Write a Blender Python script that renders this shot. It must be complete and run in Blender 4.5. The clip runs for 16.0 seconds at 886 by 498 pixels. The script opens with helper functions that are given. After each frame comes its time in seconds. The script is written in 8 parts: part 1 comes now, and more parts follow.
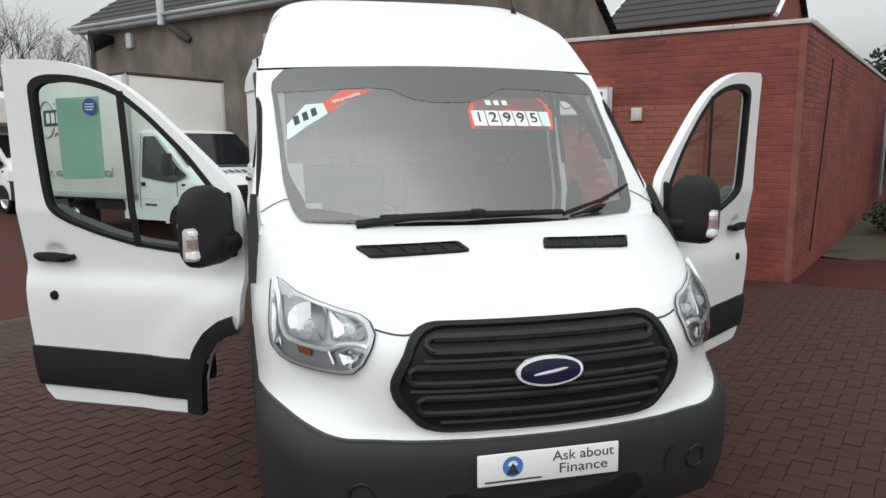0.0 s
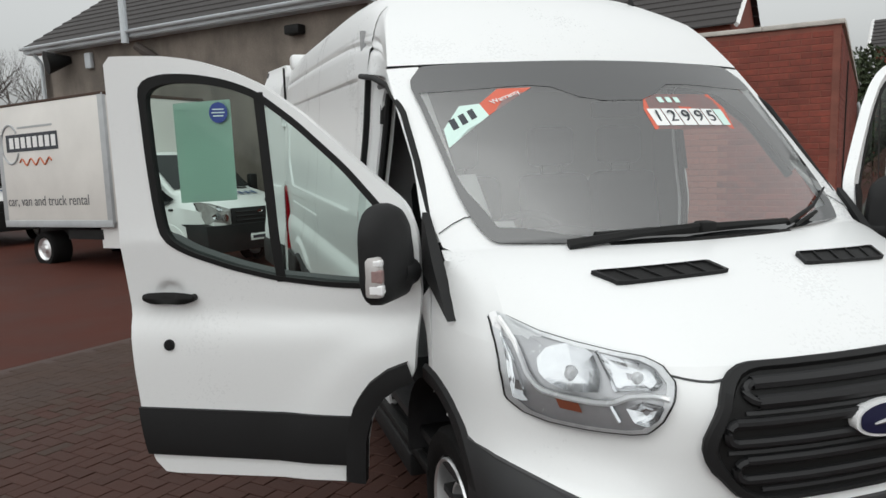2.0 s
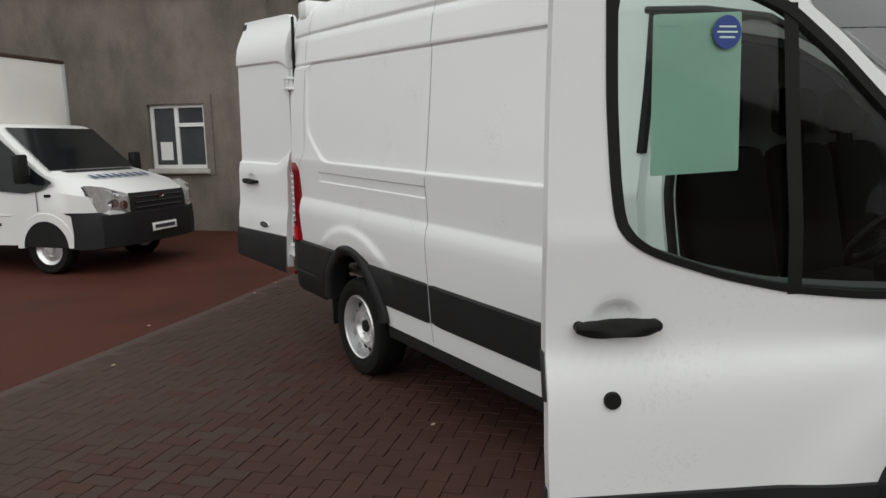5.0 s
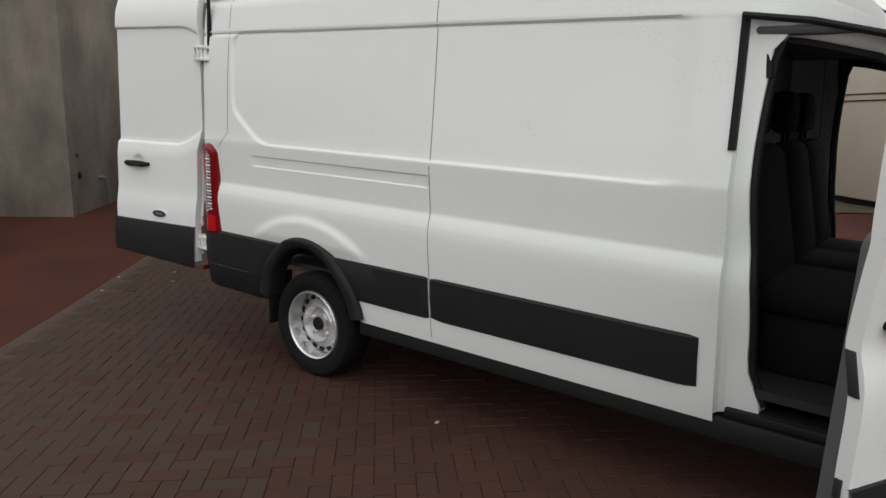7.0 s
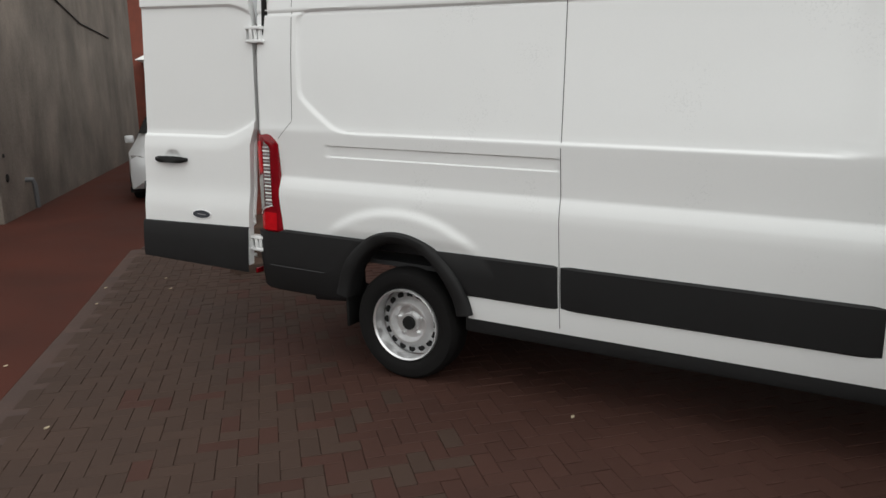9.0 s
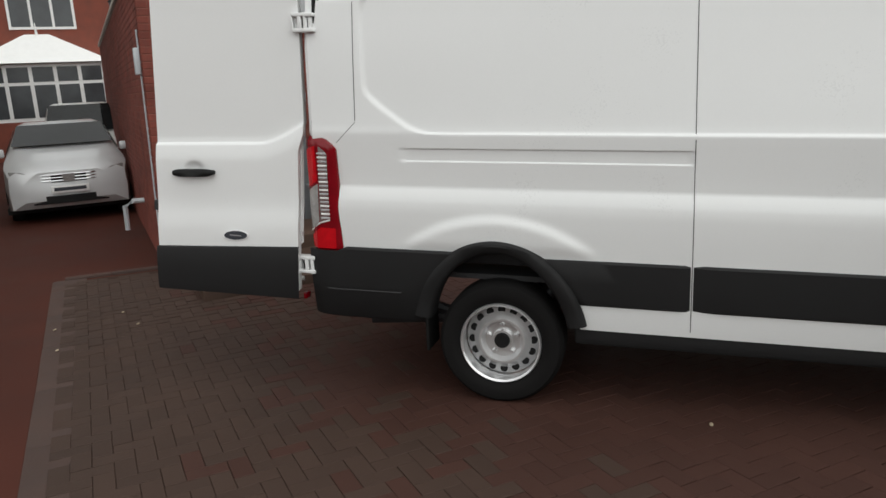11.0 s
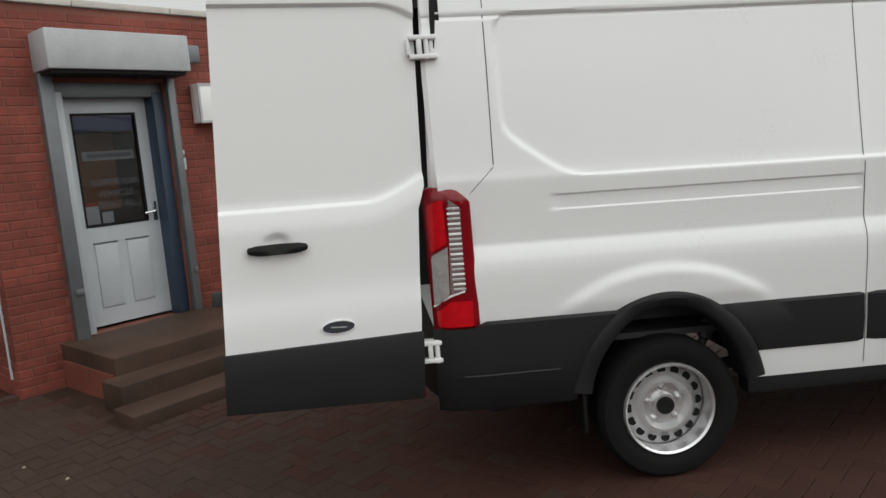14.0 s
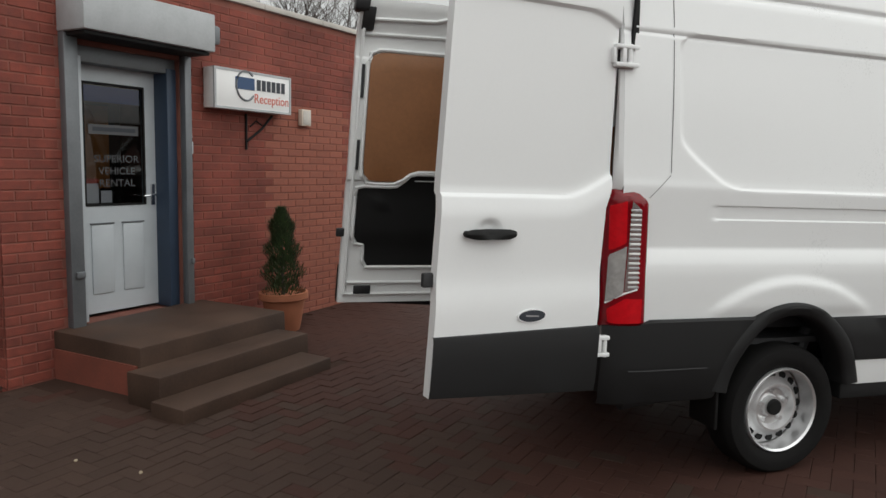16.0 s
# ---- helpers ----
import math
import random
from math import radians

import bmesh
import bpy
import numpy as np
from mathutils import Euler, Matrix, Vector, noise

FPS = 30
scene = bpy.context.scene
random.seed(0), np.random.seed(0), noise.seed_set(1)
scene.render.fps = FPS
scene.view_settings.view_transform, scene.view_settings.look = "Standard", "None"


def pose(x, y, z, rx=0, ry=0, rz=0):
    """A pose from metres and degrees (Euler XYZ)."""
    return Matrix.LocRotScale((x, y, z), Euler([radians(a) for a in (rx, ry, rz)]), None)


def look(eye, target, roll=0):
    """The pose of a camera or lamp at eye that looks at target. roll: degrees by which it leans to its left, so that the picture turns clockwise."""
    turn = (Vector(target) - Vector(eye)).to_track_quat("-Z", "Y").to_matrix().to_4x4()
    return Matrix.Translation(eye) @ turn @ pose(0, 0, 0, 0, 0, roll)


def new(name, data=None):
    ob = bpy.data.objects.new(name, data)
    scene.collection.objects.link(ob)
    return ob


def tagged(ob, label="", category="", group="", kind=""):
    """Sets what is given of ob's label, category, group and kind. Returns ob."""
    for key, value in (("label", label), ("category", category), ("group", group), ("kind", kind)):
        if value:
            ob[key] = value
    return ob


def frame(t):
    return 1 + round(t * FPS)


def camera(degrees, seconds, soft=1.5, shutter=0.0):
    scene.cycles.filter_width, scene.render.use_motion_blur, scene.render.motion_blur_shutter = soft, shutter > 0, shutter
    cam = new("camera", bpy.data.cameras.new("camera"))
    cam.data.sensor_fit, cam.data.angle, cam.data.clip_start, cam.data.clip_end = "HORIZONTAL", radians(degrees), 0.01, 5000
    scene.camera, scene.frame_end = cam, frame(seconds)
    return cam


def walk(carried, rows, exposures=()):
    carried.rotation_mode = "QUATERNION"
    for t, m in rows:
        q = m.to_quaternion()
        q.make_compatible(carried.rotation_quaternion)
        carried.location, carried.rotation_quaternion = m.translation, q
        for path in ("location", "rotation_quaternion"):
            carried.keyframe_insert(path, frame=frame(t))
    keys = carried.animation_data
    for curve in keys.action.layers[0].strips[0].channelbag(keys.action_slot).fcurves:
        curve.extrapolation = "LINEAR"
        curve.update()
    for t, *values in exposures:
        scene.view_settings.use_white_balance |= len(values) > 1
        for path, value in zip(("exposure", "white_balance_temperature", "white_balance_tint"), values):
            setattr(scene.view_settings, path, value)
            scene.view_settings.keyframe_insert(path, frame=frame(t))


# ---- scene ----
cam = camera(62.96, 16.0)
PATH = [
    (0, (-0.906, -2.276, 1.604), (-0.445, -0.348, 1.344), -0.7),
    (0.5, (-1.197, -2.365, 1.641), (-0.67, -0.457, 1.358), 0.3),
    (1, (-1.317, -2.098, 1.624), (-0.828, -0.178, 1.348), 0.3),
    (1.5, (-1.457, -1.797, 1.622), (-0.952, 0.118, 1.347), 0.4),
    (2, (-1.731, -1.499, 1.591), (-1.127, 0.396, 1.374), -2.4),
    (2.5, (-1.972, -1.209, 1.6), (-1.354, 0.676, 1.35), -2.8),
    (3, (-2.166, -0.829, 1.605), (-1.502, 1.05, 1.439), -5.2),
    (3.5, (-2.394, -0.563, 1.591), (-1.714, 1.306, 1.381), -5.0),
    (4, (-2.735, -0.306, 1.589), (-1.837, 1.464, 1.341), -3.1),
    (4.2, (-2.815, -0.181, 1.588), (-1.893, 1.576, 1.339), -3.7),
    (6.3, (-3.832, 0.908, 1.64), (-2.337, 2.199, 1.329), 1.1),
    (6.5, (-3.902, 1.043, 1.65), (-2.352, 2.27, 1.348), -0.1),
    (7, (-4.105, 1.329, 1.684), (-2.536, 2.517, 1.324), -0.3),
    (7.5, (-4.366, 1.58, 1.685), (-2.696, 2.626, 1.345), 1.9),
    (8, (-4.512, 1.859, 1.683), (-2.782, 2.766, 1.251), 3.6),
    (8.5, (-4.587, 2.213, 1.682), (-2.918, 3.263, 1.351), -2.7),
    (9, (-4.592, 2.532, 1.678), (-2.868, 3.465, 1.278), -1.8),
    (9.2, (-4.62, 2.67, 1.665), (-2.845, 3.516, 1.299), -2.3),
    (11.3, (-4.713, 4.196, 1.72), (-2.813, 4.66, 1.304), -3.7),
    (11.5, (-4.723, 4.345, 1.728), (-2.802, 4.727, 1.322), -4.2),
    (12, (-4.579, 4.735, 1.716), (-2.628, 4.943, 1.33), -5.0),
    (12.5, (-4.496, 5.053, 1.706), (-2.543, 5.218, 1.308), -2.1),
    (13, (-4.403, 5.459, 1.76), (-2.436, 5.269, 1.449), -0.2),
    (13.5, (-4.271, 5.792, 1.747), (-2.321, 5.49, 1.419), -1.0),
    (14, (-4.162, 6.083, 1.719), (-2.193, 5.891, 1.426), -6.1),
    (14.5, (-4.125, 6.491, 1.672), (-2.2, 6.014, 1.409), -3.6),
    (15, (-4.094, 6.902, 1.675), (-2.22, 6.242, 1.455), -0.2),
    (15.5, (-4.015, 7.26, 1.674), (-2.115, 6.681, 1.439), -4.7),
    (16, (-3.938, 7.584, 1.666), (-2.048, 6.979, 1.418), -0.2),
]
walk(cam, [(t, look(eye, target, roll)) for t, eye, target, roll in PATH],
     exposures=((0, 0.68, 6300, 10), (1.5, 0.65, 6320, 10), (2.3, 0.4, 6420, 10), (4.2, 0.35, 6500, 10), (6.3, 0.38, 6500, 10), (9.2, 0.52, 6500, 10), (16, 0.53, 6500, 10)))

# ---- light ----
world = bpy.data.worlds.new("overcast_sky")
scene.world = world
world.use_nodes = True
wn, wl = world.node_tree.nodes, world.node_tree.links
sky = wn.new("ShaderNodeTexSky")
sky.sky_type, sky.sun_disc = "NISHITA", False
sky.sun_elevation, sky.sun_rotation = radians(60), radians(215)
sky.air_density, sky.dust_density, sky.ozone_density = 1.0, 6.0, 1.0
soft_sky = wn.new("ShaderNodeHueSaturation")
soft_sky.inputs["Saturation"].default_value = 0.05
soft_sky.inputs["Value"].default_value = 1.0
veil = wn.new("ShaderNodeVectorMath")  # cloud evens out the glow round the sun
veil.operation = "MINIMUM"
veil.inputs[1].default_value = (7.0, 7.0, 7.0)
wl.new(sky.outputs[0], veil.inputs[0])
wl.new(veil.outputs[0], soft_sky.inputs["Color"])
tint = wn.new("ShaderNodeVectorMath")
tint.operation = "MULTIPLY"
tint.inputs[1].default_value = (0.985, 1.004, 0.975)
wl.new(soft_sky.outputs[0], tint.inputs[0])
wl.new(tint.outputs[0], wn["Background"].inputs[0])
wn["Background"].inputs[1].default_value = 0.15
sun_data = bpy.data.lights.new("sun", "SUN")
sun_data.energy, sun_data.angle, sun_data.color = 0.6, radians(178), (1.0, 1.0, 0.98)
sun = new("sun", sun_data)
sun.matrix_world = look((-7, -10, 22), (0, 0, 0))

# ---- helpers of this scene ----
def mat(name, col, rough=0.5, metal=0.0, vary=0.12, scale=6.0, fine=90.0, bump=0.0, spread=0.0, coat=0.0, col2=None, island=False, spec=0.5):
    """A principled surface: two scales of noise in the colour, fine relief, and a spread between objects."""
    m = bpy.data.materials.new(name)
    m.use_nodes = True
    n, l = m.node_tree.nodes, m.node_tree.links
    b = n["Principled BSDF"]
    tc = n.new("ShaderNodeTexCoord")
    big = n.new("ShaderNodeTexNoise")
    big.inputs["Scale"].default_value, big.inputs["Detail"].default_value = scale, 5
    small = n.new("ShaderNodeTexNoise")
    small.inputs["Scale"].default_value, small.inputs["Detail"].default_value = fine, 3
    for t in (big, small):
        l.new(tc.outputs["Object"], t.inputs["Vector"])
    mixn = n.new("ShaderNodeMath")
    mixn.operation = "MULTIPLY_ADD"
    l.new(small.outputs["Fac"], mixn.inputs[0])
    mixn.inputs[1].default_value = 0.5
    l.new(big.outputs["Fac"], mixn.inputs[2])
    ramp = n.new("ShaderNodeMapRange")
    l.new(mixn.outputs[0], ramp.inputs[0])
    ramp.inputs[1].default_value, ramp.inputs[2].default_value = 0.45, 1.05
    mix = n.new("ShaderNodeMix")
    mix.data_type = "RGBA"
    l.new(ramp.outputs[0], mix.inputs["Factor"])
    lo = tuple(c * (1 - vary) for c in col)
    hi = col2 if col2 else tuple(min(1, c * (1 + vary)) for c in col)
    mix.inputs["A"].default_value, mix.inputs["B"].default_value = (*lo, 1), (*hi, 1)
    out = mix.outputs["Result"]
    if spread or island:
        if island:
            info = n.new("ShaderNodeNewGeometry").outputs["Random Per Island"]
        else:
            info = n.new("ShaderNodeObjectInfo").outputs["Random"]
        val = n.new("ShaderNodeMapRange")
        l.new(info, val.inputs[0])
        val.inputs[3].default_value, val.inputs[4].default_value = 1 - spread, 1 + spread
        hsv = n.new("ShaderNodeHueSaturation")
        l.new(val.outputs[0], hsv.inputs["Value"])
        l.new(out, hsv.inputs["Color"])
        out = hsv.outputs[0]
    l.new(out, b.inputs["Base Color"])
    b.inputs["Metallic"].default_value = metal
    b.inputs["Specular IOR Level"].default_value = spec
    rr = n.new("ShaderNodeMapRange")
    l.new(ramp.outputs[0], rr.inputs[0])
    rr.inputs[3].default_value, rr.inputs[4].default_value = max(0.02, rough * 0.85), min(1, rough * 1.15)
    l.new(rr.outputs[0], b.inputs["Roughness"])
    b.inputs["Coat Weight"].default_value = coat
    b.inputs["Coat Roughness"].default_value = 0.06
    if bump:
        bp = n.new("ShaderNodeBump")
        bp.inputs["Strength"].default_value, bp.inputs["Distance"].default_value = min(1, bump), 0.004
        l.new(small.outputs["Fac"], bp.inputs["Height"])
        l.new(bp.outputs[0], b.inputs["Normal"])
    return m


def stains(m, size, low, high, tall=0.28):
    """Broad blotches drawn out downwards over a surface's colour."""
    n, l = m.node_tree.nodes, m.node_tree.links
    b = n["Principled BSDF"]
    src = b.inputs["Base Color"].links[0].from_socket
    mp, ns = n.new("ShaderNodeMapping"), n.new("ShaderNodeTexNoise")
    mp.inputs["Scale"].default_value = (1.0, 1.0, tall)
    ns.inputs["Scale"].default_value, ns.inputs["Detail"].default_value, ns.inputs["Roughness"].default_value = size, 6, 0.65
    rg = n.new("ShaderNodeMapRange")
    rg.inputs[1].default_value, rg.inputs[2].default_value, rg.inputs[3].default_value, rg.inputs[4].default_value = 0.35, 0.62, low, high
    hs = n.new("ShaderNodeHueSaturation")
    l.new(n.new("ShaderNodeNewGeometry").outputs["Position"], mp.inputs["Vector"])
    l.new(mp.outputs[0], ns.inputs["Vector"])
    l.new(ns.outputs["Fac"], rg.inputs[0])
    l.new(rg.outputs[0], hs.inputs["Value"])
    l.new(src, hs.inputs["Color"])
    l.new(hs.outputs[0], b.inputs["Base Color"])


def glass(name, tint=(0.9, 0.95, 0.93), ior=1.5, gain=1.0):
    """A thin pane: clear with a tint, and the sheen that Fresnel gives."""
    m = bpy.data.materials.new(name)
    m.use_nodes = True
    n, l = m.node_tree.nodes, m.node_tree.links
    n.remove(n["Principled BSDF"])
    tr, gl = n.new("ShaderNodeBsdfTransparent"), n.new("ShaderNodeBsdfGlossy")
    tr.inputs[0].default_value = (*tint, 1)
    gl.inputs["Roughness"].default_value = 0.03
    fr = n.new("ShaderNodeFresnel")
    fr.inputs[0].default_value = ior
    g = n.new("ShaderNodeMath")
    g.operation, g.use_clamp = "MULTIPLY", True
    g.inputs[1].default_value = gain
    l.new(fr.outputs[0], g.inputs[0])
    mx = n.new("ShaderNodeMixShader")
    l.new(g.outputs[0], mx.inputs[0])
    l.new(tr.outputs[0], mx.inputs[1])
    l.new(gl.outputs[0], mx.inputs[2])
    l.new(mx.outputs[0], n["Material Output"].inputs[0])
    return m


def smooth_by_angle(me, deg):
    for p in me.polygons:
        p.use_smooth = True
    bm = bmesh.new()
    bm.from_mesh(me)
    lim = radians(deg)
    for e in bm.edges:
        if len(e.link_faces) == 2 and e.calc_face_angle(0) > lim:
            e.smooth = False
    bm.to_mesh(me)
    bm.free()


def part(name, bm, material, parent=None, label="", smooth=35, warp=None, recalc=True):
    """Links a bmesh as one mesh object, under parent if given."""
    if recalc:
        bmesh.ops.recalc_face_normals(bm, faces=bm.faces)
    if warp:
        for v in bm.verts:
            v.co = warp(v.co)
    me = bpy.data.meshes.new(name)
    bm.to_mesh(me)
    bm.free()
    me.materials.append(material)
    if smooth:
        smooth_by_angle(me, smooth)
    ob = new(name, me)
    if parent:
        ob.parent = parent
    if label:
        ob["label"] = label
    return ob


def face_to(ob, way):
    """Turns a pane's faces towards a direction."""
    way = Vector(way)
    if sum((p.normal.dot(way) * p.area for p in ob.data.polygons), 0.0) < 0:
        ob.data.flip_normals()
    return ob


def root(name, label, category, group="", kind="", m=None):
    ob = new(name)
    ob.empty_display_size = 0.2
    if m is not None:
        ob.matrix_world = m
    return tagged(ob, label, category, group, kind)


def bx(bm, lo, hi, bevel=0.0, m=None):
    """Adds a box from corner to corner."""
    c = [(lo[i] + hi[i]) / 2 for i in range(3)]
    s = [max(1e-4, abs(hi[i] - lo[i])) for i in range(3)]
    r = bmesh.ops.create_cube(bm, size=1, matrix=Matrix.LocRotScale(c, None, s))
    vs = r["verts"]
    if bevel:
        es = list({e for v in vs for e in v.link_edges})
        r2 = bmesh.ops.bevel(bm, geom=es, offset=min(bevel, min(s) * 0.45), segments=2, affect="EDGES", profile=0.5)
        vs = list({v for f in r2["faces"] for v in f.verts} | {v for v in vs if v.is_valid})
    if m is not None:
        bmesh.ops.transform(bm, matrix=m, verts=vs)
    return vs


def cyl(bm, p, q, r, r2=None, seg=16, caps=True):
    """Adds a cylinder or cone from p to q."""
    p, q = Vector(p), Vector(q)
    d = q - p
    rot = d.to_track_quat("Z", "Y").to_matrix().to_4x4()
    return bmesh.ops.create_cone(bm, cap_ends=caps, segments=seg, radius1=r, radius2=r if r2 is None else r2, depth=d.length,
                                 matrix=Matrix.Translation((p + q) / 2) @ rot)["verts"]


def tube(bm, pts, r, seg=8, closed=False):
    """Adds a tube along points."""
    pts = [Vector(p) for p in pts]
    k, rings = len(pts), []
    for i, p in enumerate(pts):
        a = pts[(i - 1) % k] if closed or i else pts[0]
        b = pts[(i + 1) % k] if closed or i < k - 1 else pts[-1]
        d = (b - a).normalized()
        s = d.cross(Vector((0, 0, 1)) if abs(d.z) < 0.9 else Vector((1, 0, 0))).normalized()
        u = s.cross(d)
        rr = r[i] if isinstance(r, (list, tuple)) else r
        rings.append([bm.verts.new(p + rr * (math.cos(t) * s + math.sin(t) * u)) for t in (2 * math.pi * j / seg for j in range(seg))])
    for i in range(k if closed else k - 1):
        A, B = rings[i], rings[(i + 1) % k]
        for j in range(seg):
            bm.faces.new((A[j], A[(j + 1) % seg], B[(j + 1) % seg], B[j]))
    if not closed:
        bm.faces.new(rings[0][::-1]), bm.faces.new(rings[-1])


def lathe(bm, prof, c, axis="x", seg=32, sign=1):
    """Turns a profile of (radius, along) round an axis through c."""
    rings = []
    for r, h in prof:
        ring = []
        for j in range(seg):
            t = 2 * math.pi * j / seg
            a, b = r * math.cos(t), r * math.sin(t)
            v = (h * sign, a, b) if axis == "x" else (a, b, h * sign)
            ring.append(bm.verts.new(Vector(c) + Vector(v)))
        rings.append(ring)
    for A, B in zip(rings, rings[1:]):
        for j in range(seg):
            bm.faces.new((A[j], A[(j + 1) % seg], B[(j + 1) % seg], B[j]))
    return rings


def sheet(bm, P, skip=None):
    """Adds a grid of points as quads."""
    V = [[bm.verts.new(p) for p in row] for row in P]
    for i in range(len(P) - 1):
        for j in range(len(P[0]) - 1):
            if skip and skip(i, j):
                continue
            bm.faces.new((V[i][j], V[i + 1][j], V[i + 1][j + 1], V[i][j + 1]))
    return V


def resample(loop, n, closed=True):
    """n points evenly along a polyline."""
    pts = [np.array(p, float) for p in loop]
    if closed:
        pts = pts + [pts[0]]
    d = [0.0]
    for a, b in zip(pts, pts[1:]):
        d.append(d[-1] + float(np.linalg.norm(b - a)))
    s = np.linspace(0, d[-1], n, endpoint=not closed)
    A = np.array(pts)
    return [tuple(np.interp(x, d, A[:, k]) for k in range(A.shape[1])) for x in s]


def rounded(loop, r, n=4):
    """A closed polygon with its corners rounded."""
    out, k = [], len(loop)
    for i in range(k):
        p, a, b = np.array(loop[i], float), np.array(loop[i - 1], float), np.array(loop[(i + 1) % k], float)
        ra = min(r if not isinstance(r, (list, tuple)) else r[i], np.linalg.norm(a - p) * 0.49, np.linalg.norm(b - p) * 0.49)
        s, e = p + (a - p) / np.linalg.norm(a - p) * ra, p + (b - p) / np.linalg.norm(b - p) * ra
        for t in np.linspace(0, 1, n + 1):
            out.append(tuple((1 - t) ** 2 * s + 2 * t * (1 - t) * p + t * t * e))
    return out


def fill(bm, loop, to3, rings=4, center=None, thick=0.0, back=None):
    """Fills a star-shaped outline with rings of quads, each point mapped into space; back maps its far side."""
    L = [np.array(p, float) for p in loop]
    c = np.array(center, float) if center is not None else sum(L) / len(L)
    rows = []
    for k in range(rings):
        f = 1 - k / rings
        rows.append([bm.verts.new(to3(*(c + (p - c) * f))) for p in L])
    mid = bm.verts.new(to3(*c))
    n = len(L)
    for A, B in zip(rows, rows[1:]):
        for j in range(n):
            bm.faces.new((A[j], A[(j + 1) % n], B[(j + 1) % n], B[j]))
    for j in range(n):
        bm.faces.new((rows[-1][j], rows[-1][(j + 1) % n], mid))
    if back:
        R = [bm.verts.new(back(*p)) for p in L]
        for j in range(n):
            bm.faces.new((rows[0][(j + 1) % n], rows[0][j], R[j], R[(j + 1) % n]))
        bm.faces.new(R[::-1])
    return rows


def band(bm, outer, inner, to3, back=None, rings=1):
    """Fills the strip between two outlines of as many points each, with the far side as back maps it."""
    n = len(outer)
    rows = []
    for k in range(rings + 1):
        f = k / rings
        rows.append([bm.verts.new(to3(*[(1 - f) * a + f * b for a, b in zip(p, q)])) for p, q in zip(outer, inner)])
    for A, B in zip(rows, rows[1:]):
        for j in range(n):
            bm.faces.new((A[j], A[(j + 1) % n], B[(j + 1) % n], B[j]))
    if back:
        O = [bm.verts.new(back(*p)) for p in outer]
        I = [bm.verts.new(back(*p)) for p in inner]
        for j in range(n):
            j2 = (j + 1) % n
            bm.faces.new((O[j], O[j2], rows[0][j2], rows[0][j]))
            bm.faces.new((rows[-1][j], rows[-1][j2], I[j2], I[j]))
            bm.faces.new((I[j], I[j2], O[j2], O[j]))


def words(text, size, material, m, parent, name="lettering", depth=0.001, width=None):
    """Raised letters: x along the line, y up, lying in the plane of m."""
    cu = bpy.data.curves.new(name, "FONT")
    cu.body, cu.size, cu.extrude = text, size, depth
    cu.align_x, cu.align_y = "CENTER", "CENTER"
    tmp = bpy.data.objects.new(name, cu)
    scene.collection.objects.link(tmp)
    bpy.context.view_layer.update()
    me = bpy.data.meshes.new_from_object(tmp.evaluated_get(bpy.context.evaluated_depsgraph_get()))
    bpy.data.objects.remove(tmp)
    xs = [v.co.x for v in me.vertices]
    f = width / (max(xs) - min(xs)) if width and xs else 1.0
    for v in me.vertices:
        v.co.x *= f
    me.transform(m)
    me.materials.clear()
    me.materials.append(material)
    ob = new(name, me)
    ob.parent = parent
    return ob


def frame_of(o, right, up):
    """A matrix with its x along right, y along up and z out of that plane."""
    r, u = Vector(right).normalized(), Vector(up).normalized()
    n = r.cross(u)
    m = Matrix((r, u, n)).transposed().to_4x4()
    m.translation = o
    return m


# ---- materials ----
PAINT = mat("white_van_paint", (0.80, 0.81, 0.81), 0.30, vary=0.015, scale=1.5, coat=0.3)
PAINT.node_tree.nodes["Principled BSDF"].inputs["Coat Roughness"].default_value = 0.2
PAINT_IN = mat("white_inner_paint", (0.78, 0.79, 0.785), 0.45, vary=0.04, scale=3)
BLACK = mat("black_grained_plastic", (0.009, 0.009, 0.0095), 0.62, vary=0.15, fine=500, bump=0.25, spec=0.35)
BUMPER = mat("dark_grey_bumper_plastic", (0.018, 0.0183, 0.0195), 0.50, vary=0.15, fine=500, bump=0.25, spec=0.5)
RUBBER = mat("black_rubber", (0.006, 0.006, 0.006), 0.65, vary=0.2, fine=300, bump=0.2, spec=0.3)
TYRE = mat("tyre_rubber", (0.0065, 0.006, 0.006), 0.8, vary=0.25, fine=120, bump=0.3, spec=0.2)
STEEL = mat("silver_wheel_paint", (0.76, 0.76, 0.765), 0.32, 0.75, vary=0.06)
CHROME = mat("chrome", (0.62, 0.63, 0.645), 0.08, 1.0, vary=0.03)
DARKMETAL = mat("dark_underbody_metal", (0.03, 0.03, 0.032), 0.6, 0.3, vary=0.4)
CABIN = mat("dark_grey_cab_plastic", (0.014, 0.014, 0.015), 0.55, vary=0.12, fine=400, bump=0.2)
CABIN2 = mat("mid_grey_cab_plastic", (0.11, 0.11, 0.114), 0.6, vary=0.08, fine=400, bump=0.2)
CLOTH = mat("black_seat_cloth", (0.0075, 0.0075, 0.008), 0.9, vary=0.3, fine=250, bump=0.5, spec=0.12)
BULKHEAD = mat("grey_bulkhead_panel", (0.34, 0.345, 0.35), 0.6, vary=0.05)
PLY = mat("plywood_lining", (0.25, 0.105, 0.040), 0.55, vary=0.18, scale=2.5, fine=40, bump=0.1)
REDLIT = mat("bright_red_lens", (0.52, 0.004, 0.010), 0.12, vary=0.15, scale=30, fine=90, spec=0.5)
